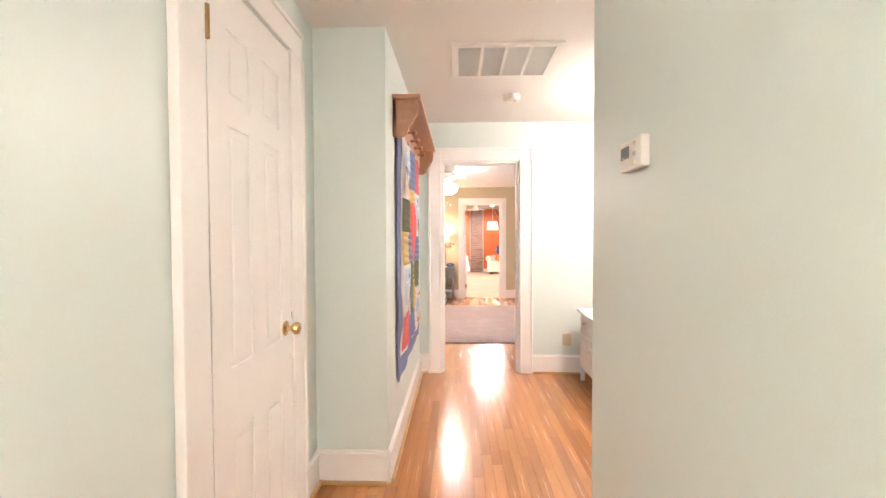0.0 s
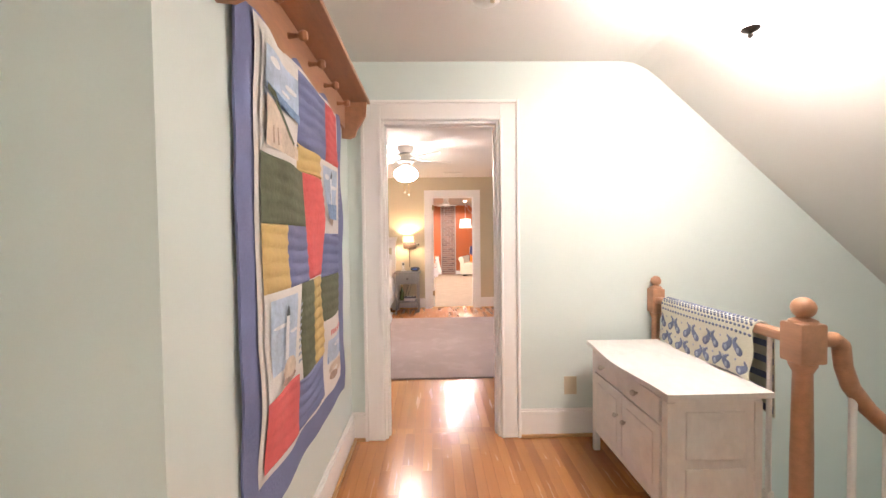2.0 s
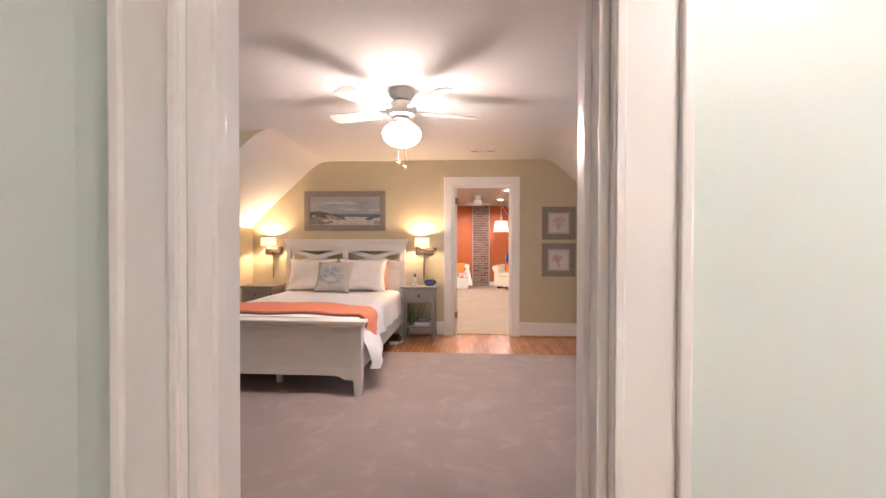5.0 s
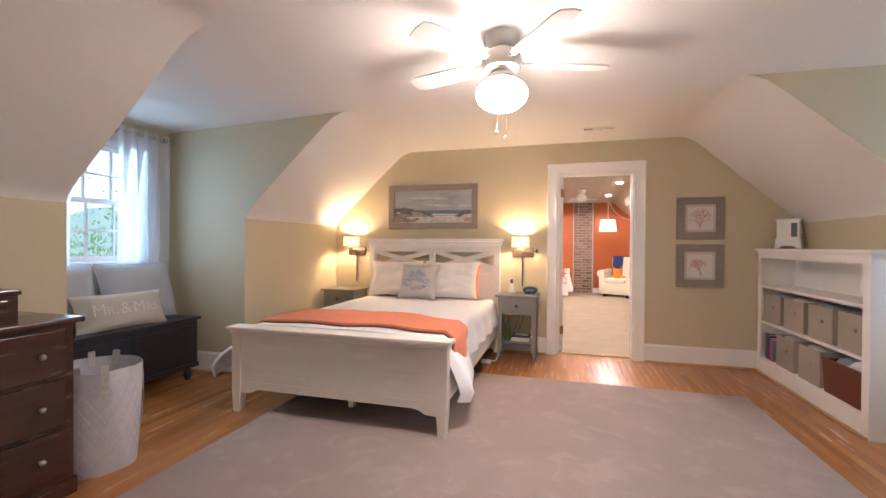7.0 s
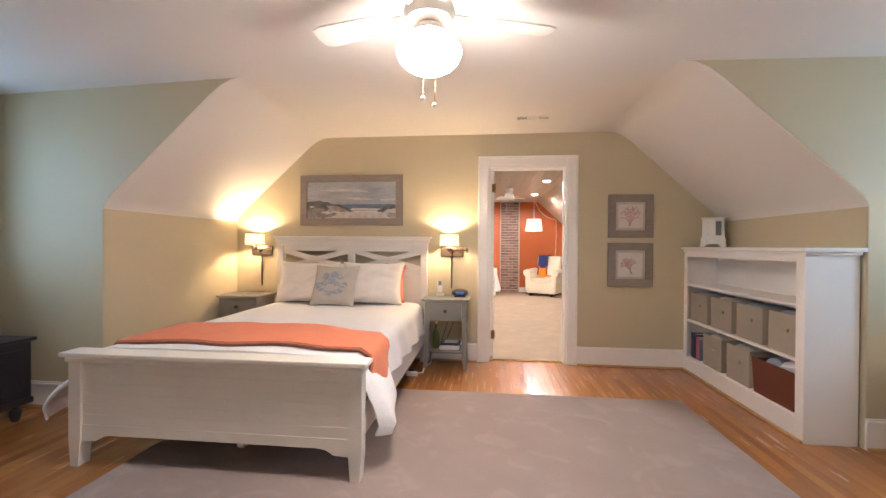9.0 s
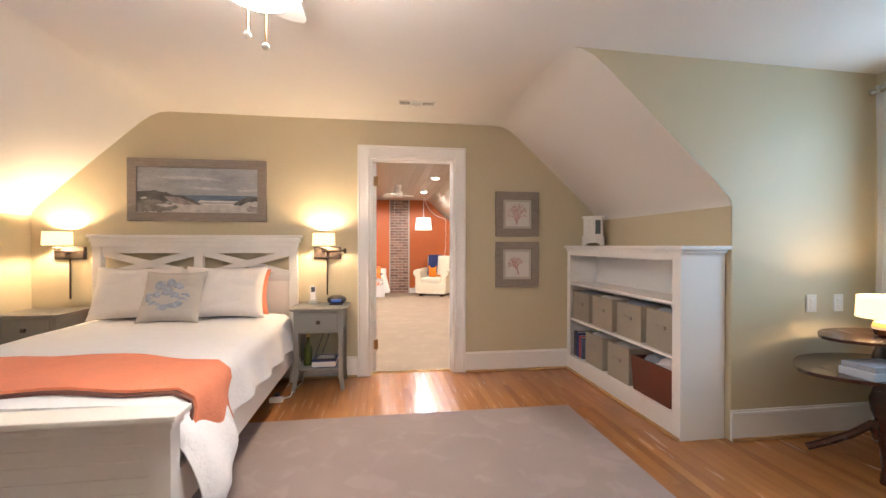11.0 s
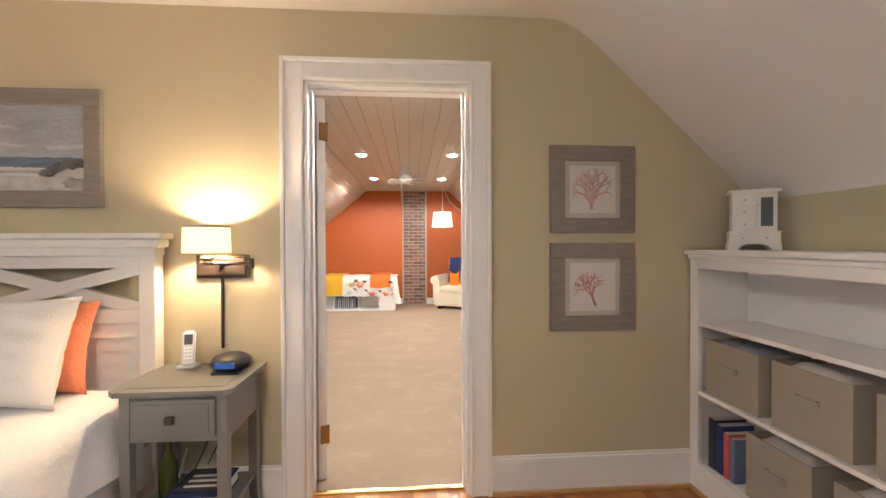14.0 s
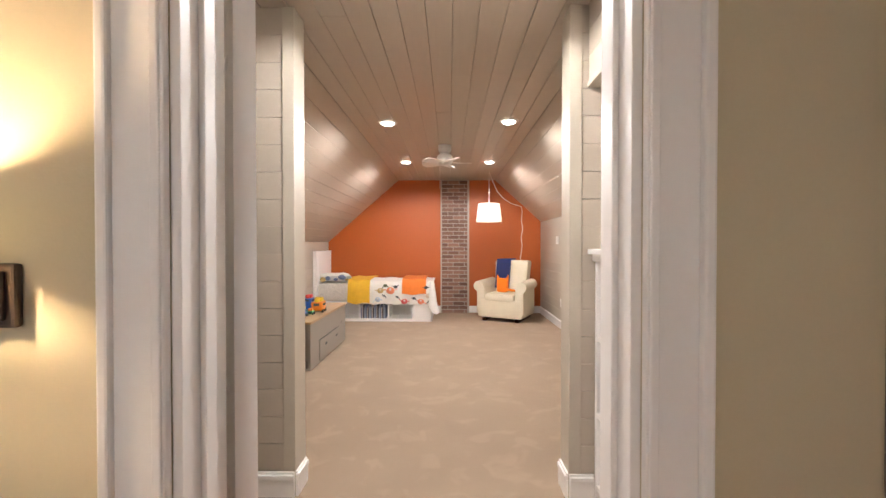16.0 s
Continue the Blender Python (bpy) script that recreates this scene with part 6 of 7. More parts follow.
part("lower_tier", octa(3.5, 7.68, 0.46, 0.515, 0.535), DARKWOOD, table)
part("upper_tier", octa(3.5, 7.68, 0.33, 0.695, 0.712), DARKWOOD, table)
part("pedestal", lathe(bmesh.new(), (3.5, 7.68, 0.14), [(0.04, 0), (0.055, 0.06), (0.03, 0.10), (0.05, 0.16), (0.055, 0.22), (0.03, 0.30), (0.04, 0.375)], 20), DARKWOOD, table, smooth=True)
part("upper_column", lathe(bmesh.new(), (3.5, 7.68, 0.535), [(0.03, 0), (0.045, 0.05), (0.04, 0.08), (0.025, 0.12), (0.035, 0.16)], 20), DARKWOOD, table, smooth=True)
for k in range(4):
    a = radians(90 * k + 135)
    c, s_ = math.cos(a), math.sin(a)
    part("claw_leg", sweep(bmesh.new(), [(3.5 + 0.03 * c, 7.68 + 0.03 * s_, 0.22), (3.5 + 0.14 * c, 7.68 + 0.12 * s_, 0.13), (3.5 + 0.26 * c, 7.68 + 0.22 * s_, 0.06), (3.5 + 0.36 * c, 7.68 + 0.28 * s_, 0.02)], 0.022, 8), DARKWOOD, table, smooth=True)
tl_ = thing("table_lamp", (3.5, 7.66, 0.712), "small table lamp with a striped base and yellow shade", "table lamp")
base_ = part("base", lathe(bmesh.new(), (3.5, 7.66, 0.712), [(0.03, 0), (0.05, 0.008), (0.06, 0.04)], 24), DARKWOOD, tl_, smooth=True)
part("band", lathe(bmesh.new(), (3.5, 7.66, 0.752), [(0.06, 0), (0.062, 0.012)], 24), QWHITE, base_)
part("shoulder", lathe(bmesh.new(), (3.5, 7.66, 0.764), [(0.062, 0), (0.055, 0.025), (0.03, 0.04), (0.012, 0.05)], 24), QGOLD, tl_, smooth=True)
part("lamp_holder", rod(bmesh.new(), (3.5, 7.66, 0.81), (3.5, 7.66, 0.835), 0.014), BRASS, tl_)
bm = bmesh.new()
bmesh.ops.create_cone(bm, cap_ends=False, segments=32, radius1=0.13, radius2=0.125, depth=0.12, matrix=Matrix.Translation((3.5, 7.66, 0.875)))
bmesh.ops.solidify(bm, geom=bm.faces[:], thickness=0.002)
part("shade", bm, SHADE, tl_, "lit yellow drum shade", smooth=True)
bk = thing("book", (3.28, 7.55, 0.535), "pale blue hardback book on the lower tier", "book")
part("cover", obox(3.16, 3.42, 7.47, 7.64, 0.535, 0.575, bev=0.004), mat("pale_blue_cloth", (0.42, 0.5, 0.6), 0.7), bk)
part("cover", obox(3.17, 3.41, 7.475, 7.635, 0.576, 0.605, bev=0.004), GREYPRINT, bk)
for x in (3.46, 3.66):
    o = thing("wall_outlet", (x, 8.046, 0.85), "white electrical outlet plate on the dormer wall", "outlet", "dormer outlets")
    part("cover_plate", obox(x - 0.035, x + 0.035, 8.036, 8.0445, 0.79, 0.90, bev=0.002), PLASTIC, o)
    for z in (0.825, 0.865):
        part("socket", obox(x - 0.014, x + 0.014, 8.033, 8.037, z - 0.012, z + 0.012, bev=0.003), PLASTIC, o)
ott = thing("armchair", (3.5, 6.85, 0), "cream upholstered armchair with dark turned legs", "armchair")
part("seat", obox(3.14, 3.86, 6.55, 7.15, 0.18, 0.42, bev=0.06), LINEN, ott, smooth=True)
part("backrest", obox(3.74, 3.9, 6.52, 7.16, 0.3, 0.85, bev=0.06), LINEN, ott, smooth=True)
for x in (3.2, 3.8):
    for y in (6.62, 7.08):
        part("leg", lathe(bmesh.new(), (x, y, 0), [(0.02, 0), (0.03, 0.03), (0.024, 0.08), (0.035, 0.2)], 14), DARKWOOD, ott, smooth=True)

# ---------------- outside the windows ----------------
LEAF = mat("green_leaves", (0.20, 0.30, 0.15), 0.7, var=0.35, scale=3, pieces=0.8)
ln_ = LEAF.node_tree.nodes
lt, lm_ = ln_.new("ShaderNodeBsdfTranslucent"), ln_.new("ShaderNodeMixShader")
lt.inputs[0].default_value = (0.55, 0.75, 0.5, 1)
lm_.inputs[0].default_value = 0.7
LEAF.node_tree.links.new(ln_["Principled BSDF"].outputs[0], lm_.inputs[1])
LEAF.node_tree.links.new(lt.outputs[0], lm_.inputs[2])
LEAF.node_tree.links.new(lm_.outputs[0], ln_["Material Output"].inputs[0])
BARK = mat("tree_bark", (0.09, 0.065, 0.045), 0.9, var=0.3)
for sx, seed in ((-1, 3), (1, 8)):
    rnd = random.Random(seed)
    bx = -9.0 if sx < 0 else 10.0
    tree = thing("tree", (bx, 9.2, -3.0), "leafy green tree outside the window", "tree")
    part("trunk", sweep(bmesh.new(), [(bx, 9.2, -3.0), (bx + 0.1, 9.3, -1.0), (bx, 9.2, 0.6), (bx - 0.3, 9.8, 2.2)], 0.14), BARK, tree, smooth=True)
    bm = bmesh.new()
    for k in range(13000):
        c = Vector((rnd.gauss(0, 0.8), rnd.gauss(0, 1.6), rnd.gauss(0, 0.7)))
        if noise.noise(c * 0.9) < -0.08:
            continue
        m = pose(bx + c.x, 9.6 + c.y, 0.45 + c.z, rnd.uniform(0, 360), rnd.uniform(0, 360), 0)
        vs = [bm.verts.new(m @ Vector(p)) for p in ((-0.045, 0, 0), (0, -0.026, 0.008), (0.045, 0, 0), (0, 0.026, 0.008))]
        bm.faces.new(vs)
    part("crown", bm, LEAF, tree)
HAZE = mat("bright_overcast_sky", (0.8, 0.9, 1.0), 1.0, var=0.0, bump=0, emit=1.7, glow=(0.52, 0.79, 1.0))
solid("backdrop_sky_west", obox(-55.2, -55, -60, 80, -3, 60), HAZE, "bright hazy sky beyond the window", "sky")
solid("backdrop_sky_east", obox(55, 55.2, -60, 80, -3, 60), HAZE, "bright hazy sky beyond the window", "sky")

# The woods' distance haze is put in as a pale blue-green emission.
WOODS = mat("far_woods_haze_glow", (0.10, 0.16, 0.12), 1.0, var=0.5, scale=0.35, bump=0, emit=1.0, glow=(0.44, 0.70, 0.76))
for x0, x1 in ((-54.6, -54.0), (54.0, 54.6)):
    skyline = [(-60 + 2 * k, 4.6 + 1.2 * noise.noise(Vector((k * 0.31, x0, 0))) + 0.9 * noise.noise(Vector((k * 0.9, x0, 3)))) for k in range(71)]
    solid("backdrop_woods", prism(bmesh.new(), [(-60, -3.0)] + skyline + [(80, -3.0)], "x", x0, x1), WOODS, "far green woods backdrop with the haze put in as glow", "woods")

# ---------------- far room: alcove ----------------
solid("wall_alcove_west", obox(-1.06, 0.36, 11.016, 11.14, 0, KC), GREYTRIM, "grey partition wall beside the alcove", "wall")
solid("wall_alcove_east", obox(1.685, 2.73, 11.016, 11.14, 0, KC), GREYTRIM, "grey partition wall beside the alcove", "wall")
solid("trim_alcove_west", obox(0.305, 0.363, 10.996, 11.143, 0.0, KC, bev=0.003), GREYTRIM, "grey corner trim board", "trim")
solid("trim_alcove_east", obox(1.682, 1.74, 10.996, 11.143, 0.0, KC, bev=0.003), GREYTRIM, "grey corner trim board", "trim")
solid("wall_alcove_side_west", obox(-0.5, -0.42, FY, 11.0, 0, KC), GREYTRIM, "grey painted alcove side", "wall")
solid("wall_alcove_side_east", obox(2.2, 2.28, FY, 11.0, 0, KC), GREYTRIM, "grey painted alcove side", "wall")
solid("wall_alcove_header", obox(1.782, 1.86, FY, 10.99, 2.0, KC), GREYTRIM, "grey plank header over the alcove opening", "wall")
solid("trim_alcove_header", obox(1.762, 1.866, FY + 0.002, 10.992, 1.975, 2.0, bev=0.003), GREYTRIM, "grey trim under the alcove header", "trim")
shelf3 = thing("white_shelf_unit", (2.0, 10.5, 0), "white painted shelf unit standing in the alcove", "shelf unit")
part("top", obox(1.765, 2.19, 10.02, 10.99, 1.185, 1.21, bev=0.005), TRIM, shelf3)
part("cornice", obox(1.785, 2.19, 10.04, 10.985, 1.15, 1.185, bev=0.008), TRIM, shelf3)
for y in (10.06, 10.955):
    part("side_panel", obox(1.80, 2.19, y, y + 0.025, 0, 1.15), TRIM, shelf3)
part("back_panel", obox(2.17, 2.19, 10.085, 10.955, 0, 1.15), TRIM, shelf3)
for z in (0.08, 0.42, 0.78):
    part("shelf", obox(1.80, 2.17, 10.085, 10.955, z, z + 0.02), TRIM, shelf3)
for k, m in enumerate((NAVY, QRED, QSKY, QGREEN, QRED, BLACK, QSKY)):
    y = 10.90 - 0.035 * k
    b = thing("picture_book", (1.9, y, 0.44), "thin colourful picture book on the shelf", "book", "books in the alcove")
    part("cover", obox(1.83, 2.02, y - 0.028, y, 0.441, 0.441 + 0.2 + 0.02 * (k % 3), bev=0.002), m, b)
    part("page_block", obox(1.835, 2.018, y - 0.024, y - 0.004, 0.444, 0.443 + 0.2 + 0.02 * (k % 3)), QWHITE, b)

# ---------------- far room: lights, fan ----------------
for cx, cy in DOWNLIGHTS:
    t = thing("downlight", (cx, cy, KC), "round recessed ceiling downlight, switched on", "downlight", "recessed downlights")
    part("trim_ring", lathe(bmesh.new(), (cx, cy, KC - 0.008), [(0.062, 0.008), (0.062, 0), (0.085, 0.002), (0.09, 0.008)], 28, caps=False), PLASTIC, t, smooth=True)
    part("lens", lathe(bmesh.new(), (cx, cy, KC - 0.024), [(0.02, 0), (0.045, 0.004), (0.060, 0.012), (0.064, 0.024)], 24), GLOWCAN, t, "glowing flood bulb", smooth=True)
fan3 = thing("ceiling_fan", (1.055, 13.85, KC), "small white ceiling fan at rest under the planks", "ceiling fan")
part("canopy", lathe(bmesh.new(), (1.055, 13.85, KC - 0.09), [(0.05, 0), (0.075, 0.03), (0.075, 0.09)], 24), PLASTIC, fan3, smooth=True)
part("motor", lathe(bmesh.new(), (1.055, 13.85, KC - 0.23), [(0.04, 0), (0.08, 0.02), (0.10, 0.06), (0.085, 0.11), (0.05, 0.14)], 24), PLASTIC, fan3, smooth=True)
for k in range(5):
    m = Matrix.Translation((1.055, 13.85, KC - 0.20)) @ Matrix.Rotation(radians(72 * k + 5), 4, "Z") @ Matrix.Rotation(radians(12), 4, "X")
    bm = prism(bmesh.new(), [(0.07, -0.035), (0.16, -0.06), (0.28, -0.06), (0.31, 0), (0.28, 0.06), (0.16, 0.06), (0.07, 0.035)], "z", -0.004, 0.004)
    bmesh.ops.transform(bm, matrix=m, verts=bm.verts)
    part("blade", bm, PLASTIC, fan3)
part("pull_chain", rod(bmesh.new(), (1.0, 13.8, KC - 0.22), (1.0, 13.8, KC - 0.5), 0.003, seg=6), PLASTIC, fan3)

pend = thing("pendant_lamp", (1.72, 15.5, KC), "white drum pendant lamp hung on a swagged cord", "pendant lamp")
bm = bmesh.new()
bmesh.ops.create_cone(bm, cap_ends=False, segments=36, radius1=0.20, radius2=0.165, depth=0.28, matrix=Matrix.Translation((1.72, 15.5, 1.715)))
bmesh.ops.solidify(bm, geom=bm.faces[:], thickness=0.003)
part("shade", bm, PENDSHADE, pend, "white linen shade with a faint added glow", smooth=True)
part("diffuser", lathe(bmesh.new(), (1.72, 15.5, 1.60), [(0.19, 0), (0.19, 0.004)], 28), PENDSHADE, pend)
part("cord", rod(bmesh.new(), (1.72, 15.5, 1.85), (1.72, 15.5, KC - 0.02), 0.005, seg=8), PLASTIC, pend)
sw = [(1.72, 15.5, KC - 0.02), (1.78, 15.7, 2.27), (1.9, 16.0, 2.11), (2.05, 16.3, 2.02), (2.2, 16.45, 1.95), (2.38, 16.475, 1.90), (2.40, 16.475, 1.80), (2.385, 16.475, 1.65), (2.41, 16.475, 1.5), (2.38, 16.475, 1.35), (2.40, 16.475, 1.2), (2.37, 16.475, 1.0), (2.38, 16.475, 0.7)]
part("swag_cord", sweep(bmesh.new(), sw, 0.006, 6), PLASTIC, pend, smooth=True)

# ---------------- far room: child's bed ----------------
kb = thing("daybed", (-0.1, 16.05, 0), "white child's storage bed with open cubbies", "bed")
KX0, KX1, KY0, KY1 = -1.0, 0.83, 15.62, 16.46
part("base_board", obox(KX0, KX1, KY0, KY1, 0.0, 0.05), TRIM, kb)
part("deck", obox(KX0, KX1, KY0, KY1, 0.29, 0.32), TRIM, kb)
for x in (KX0, -0.33, 0.13, 0.52, KX1 - 0.02):
    part("divider", obox(x, x + 0.02, KY0, KY1, 0.05, 0.29), TRIM, kb)
part("back_board", obox(KX0, KX1, KY0 + 0.4, KY0 + 0.42, 0.05, 0.29), TRIM, kb)
part("end_door", obox(0.54, KX1 - 0.02, KY0 - 0.006, KY0 + 0.012, 0.05, 0.285, bev=0.003), TRIM, kb)
hb = part("headboard", obox(-1.05, -1.0, KY0 - 0.02, KY1, 0, 1.12, bev=0.004), TRIM, kb)
part("headboard_panel", obox(-1.003, -0.992, KY0 + 0.08, KY1 - 0.1, 0.5, 1.04, bev=0.004), TRIM, hb)
for k in range(26):
    x = -0.30 + 0.0155 * k
    b = thing("picture_book", (x, 15.7, 0.05), "thin picture book stored under the bed", "book", "books under the bed")
    bm = obox(x, x + 0.009, KY0 + 0.03, KY0 + 0.25, 0.052, 0.22 + 0.025 * ((k * 7) % 3))
    part("cover", bm, (PBLUE, QWHITE, DARKWOOD, GREYPRINT, QSKY)[k % 5], b)
km = thing("mattress", (-0.1, 16.0, 0.32), "white speckled mattress on the storage bed", "mattress")
SPECK = mat("speckled_sheet", (0.66, 0.62, 0.57), 0.9, var=0.35, scale=60, bump=0.3)
part("mattress_body", obox(KX0 + 0.01, KX1 - 0.01, KY0 + 0.01, KY1, 0.321, 0.60, bev=0.05), SPECK, km, smooth=True)


def kid_cover(x0, x1, zt, zb, off, nx):
    bm = bmesh.new()
    rows = []
    for i in range(nx + 1):
        x = x0 + (x1 - x0) * i / nx
        w = 0.012 * math.sin(x * 21) + 0.01 * noise.noise(Vector((x * 5, 1, off)))
        pr = [(KY0 - 0.03 - off, zb + w), (KY0 - 0.02 - off, (zb + zt) / 2), (KY0 - 0.005 - off, zt - 0.06), (KY0 + 0.03, zt - 0.01 + off), (KY0 + 0.09, zt + off), (KY0 + 0.4, zt + 0.015 + off), (KY1, zt + off)]
        rows.append([bm.verts.new((x, y + w * (0.6 if k < 3 else 0), z + (w * 0.4 if k > 2 else 0))) for k, (y, z) in enumerate(pr)])
    for a, b in zip(rows, rows[1:]):
        for k in range(6):
            bm.faces.new((a[k], a[k + 1], b[k + 1], b[k]))
    bmesh.ops.recalc_face_normals(bm, faces=bm.faces[:])
    bmesh.ops.solidify(bm, geom=bm.faces[:], thickness=0.008)
    return bm


DUVET = mat("white_printed_duvet", (0.76, 0.73, 0.68), 0.9, var=0.03, scale=10, bump=0.4, grain=60)
kc = thing("printed_duvet", (0.2, 16.0, 0.6), "white duvet with bright printed blob shapes", "duvet")
part("duvet_cloth", kid_cover(-0.42, 0.86, 0.64, 0.29, 0.0, 30), DUVET, kc, smooth=True)
bm = bmesh.new()
rows = []
for i in range(15):
    a = radians(-100 + 100 * i / 14)
    rows.append([bm.verts.new((0.80 + (0.035 + q * (0.07 + 0.07 * math.sin(math.pi * i / 14)) + 0.01 * math.sin(i * 1.4) * q) * math.cos(a), KY0 + 0.03 + (0.04 + q * (0.05 + 0.06 * math.sin(math.pi * i / 14))) * math.sin(a), 0.645 - q * (0.36 + 0.13 * math.sin(math.pi * i / 14)) - 0.02 * q * q)) for q in (0, 0.12, 0.35, 0.6, 0.8, 1.0)])
rows.append([bm.verts.new((0.83 + 0.05 * q, KY1 - 0.05, 0.645 - 0.36 * q)) for q in (0, 0.12, 0.35, 0.6, 0.8, 1.0)])
for a, b in zip(rows, rows[1:]):
    for k in range(5):
        bm.faces.new((a[k], b[k], b[k + 1], a[k + 1]))
bmesh.ops.recalc_face_normals(bm, faces=bm.faces[:])
bmesh.ops.solidify(bm, geom=bm.faces[:], thickness=0.008)
part("foot_drop", bm, DUVET, kc, smooth=True)
prnd = random.Random(5)
for k, (x, z, r, m) in enumerate(((0.02, 0.50, 0.05, QGOLD), (0.18, 0.50, 0.065, CORAL), (0.26, 0.56, 0.03, INK), (-0.02, 0.36, 0.045, QSKY), (0.40, 0.33, 0.05, QRED), (0.66, 0.33, 0.05, CORAL), (0.78, 0.42, 0.045, QSAND), (0.74, 0.55, 0.03, INK), (0.10, 0.58, 0.03, QGREEN), (0.80, 0.33, 0.03, INK), (0.29, 0.40, 0.02, INK), (0.08, 0.42, 0.02, INK), (0.55, 0.38, 0.025, INK))):
    bm = ball(bmesh.new(), (x, KY0 - 0.036, z), r, 12, (1, 0.14, 0.85))
    for s_ in (-1, 1):
        rod(bm, (x + s_ * r * 0.7, KY0 - 0.036, z), (x + s_ * r * 1.7, KY0 - 0.036, z + prnd.uniform(-0.05, 0.04)), 0.006, seg=6)
    mo_ = part("printed_shape", bm, m, kc, smooth=True)
    if r > 0.04:
        part("printed_dot", ball(bmesh.new(), (x, KY0 - 0.045, z + r * 0.3), r * 0.3, 10, (1, 0.2, 1)), QWHITE, mo_)
yb = thing("throw_blanket", (-0.30, 15.9, 0.62), "bright yellow blanket hanging over the bed edge", "blanket")
part("yellow_cloth", kid_cover(-0.50, -0.15, 0.655, 0.30, 0.014, 12), mat("yellow_fleece", (0.72, 0.42, 0.03), 0.95, var=0.1, scale=12, bump=0.6), yb, smooth=True)
ob_ = thing("throw_blanket", (0.55, 15.9, 0.62), "orange quilted blanket folded over the bed", "blanket")
part("orange_cloth", kid_cover(0.36, 0.74, 0.665, 0.44, 0.016, 12), mat("orange_quilted_cotton", (0.72, 0.19, 0.03), 0.95, var=0.08, scale=12, bump=0.6), ob_, smooth=True)
kp = thing("bed_pillow", (-0.76, 15.95, 0.61), "white pillow printed with blue and yellow shapes", "pillow")
pm = pose(-0.74, 15.95, 0.66, 74, 0, 0)
part("cushion", pillow(bmesh.new(), pm, 0.5, 0.5, 0.15), DUVET, kp, smooth=True)
part("printed_shape", ball(ball(ball(bmesh.new(), (-0.62, 15.74, 0.70), 0.07, 12, (1, 0.5, 0.6)), (-0.85, 15.73, 0.68), 0.045, 10, (1, 0.4, 0.8)), (-0.72, 15.72, 0.665), 0.04, 10, (1, 0.4, 0.6)), PBLUE, kp, smooth=True)
part("printed_shape", ball(ball(bmesh.new(), (-0.93, 15.74, 0.66), 0.05, 10, (1, 0.4, 0.8)), (-0.55, 15.75, 0.66), 0.03, 10, (1, 0.4, 0.8)), QGOLD, kp, smooth=True)

# ---------------- far room: armchair, toy chest, switches ----------------
SLIP = mat("cream_slipcover", (0.72, 0.64, 0.49), 0.85, var=0.05, scale=6, bump=0.4, grain=90)
ac = thing("armchair", (2.0, 16.0, 0), "cream slipcovered rocking armchair with rolled arms", "armchair")
RX = pose(2.05, 15.9, 0, 0, 0, -27)


def acp(name, bm, material=None, label=""):
    bmesh.ops.transform(bm, matrix=RX, verts=bm.verts)
    return part(name, bm, material or SLIP, ac, label, smooth=True)


acp("skirt", obox(-0.36, 0.36, -0.36, 0.34, 0.07, 0.36, bev=0.03))
acp("seat_cushion", obox(-0.24, 0.24, -0.39, 0.15, 0.34, 0.45, bev=0.04))
bm = obox(-0.27, 0.27, 0.12, 0.33, 0.3, 0.96, bev=0.06)
for v in bm.verts:
    v.co.y += max(0, v.co.z - 0.4) * 0.22
    v.co.x *= 1 + max(0, v.co.z - 0.6) * 0.35
acp("backrest", bm)
for s_ in (-1, 1):
    bm = obox(s_ * 0.25, s_ * 0.39, -0.35, 0.28, 0.12, 0.56, bev=0.03)
    rod(bm, (s_ * 0.35, -0.36, 0.56), (s_ * 0.35, 0.25, 0.58), 0.085, seg=20)
    acp("arm", bm)
    acp("rocker", obox(s_ * 0.24, s_ * 0.30, -0.32, 0.36, 0.01, 0.07, bev=0.01), DARKWOOD)
nb = thing("throw_blanket", (1.9, 16.0, 0.7), "navy blue blanket draped over the chair back", "blanket")
bm = obox(-0.25, 0.0, 0.085, 0.115, 0.50, 0.97, bev=0.012)
box(bm, -0.25, 0.0, 0.085, 0.40, 0.965, 0.99, bev=0.01)
for v in bm.verts:
    v.co.y += max(0, v.co.z - 0.4) * 0.22 - 0.012
    v.co.z += 0.01 * math.sin(v.co.x * 30)
bmesh.ops.transform(bm, matrix=RX, verts=bm.verts)
part("cloth", bm, NAVY, nb, smooth=True)
toy = thing("soft_toy", (1.93, 15.8, 0.45), "small orange stuffed toy sitting on the chair", "toy")
bm = bmesh.new()
box(bm, -0.14, 0.05, -0.12, -0.02, 0.45, 0.68, bev=0.04)
for x in (-0.12, 0.03):
    rod(bm, (x, -0.07, 0.66), (x + (0.02 if x > 0 else -0.02), -0.07, 0.73), 0.025, 0.008)
rod(bm, (0.04, -0.09, 0.5), (0.2, -0.12, 0.485), 0.022, 0.018)
bmesh.ops.transform(bm, matrix=RX, verts=bm.verts)
part("body", bm, mat("orange_plush", (0.78, 0.2, 0.01), 0.95, var=0.1, bump=0.8), toy, smooth=True)

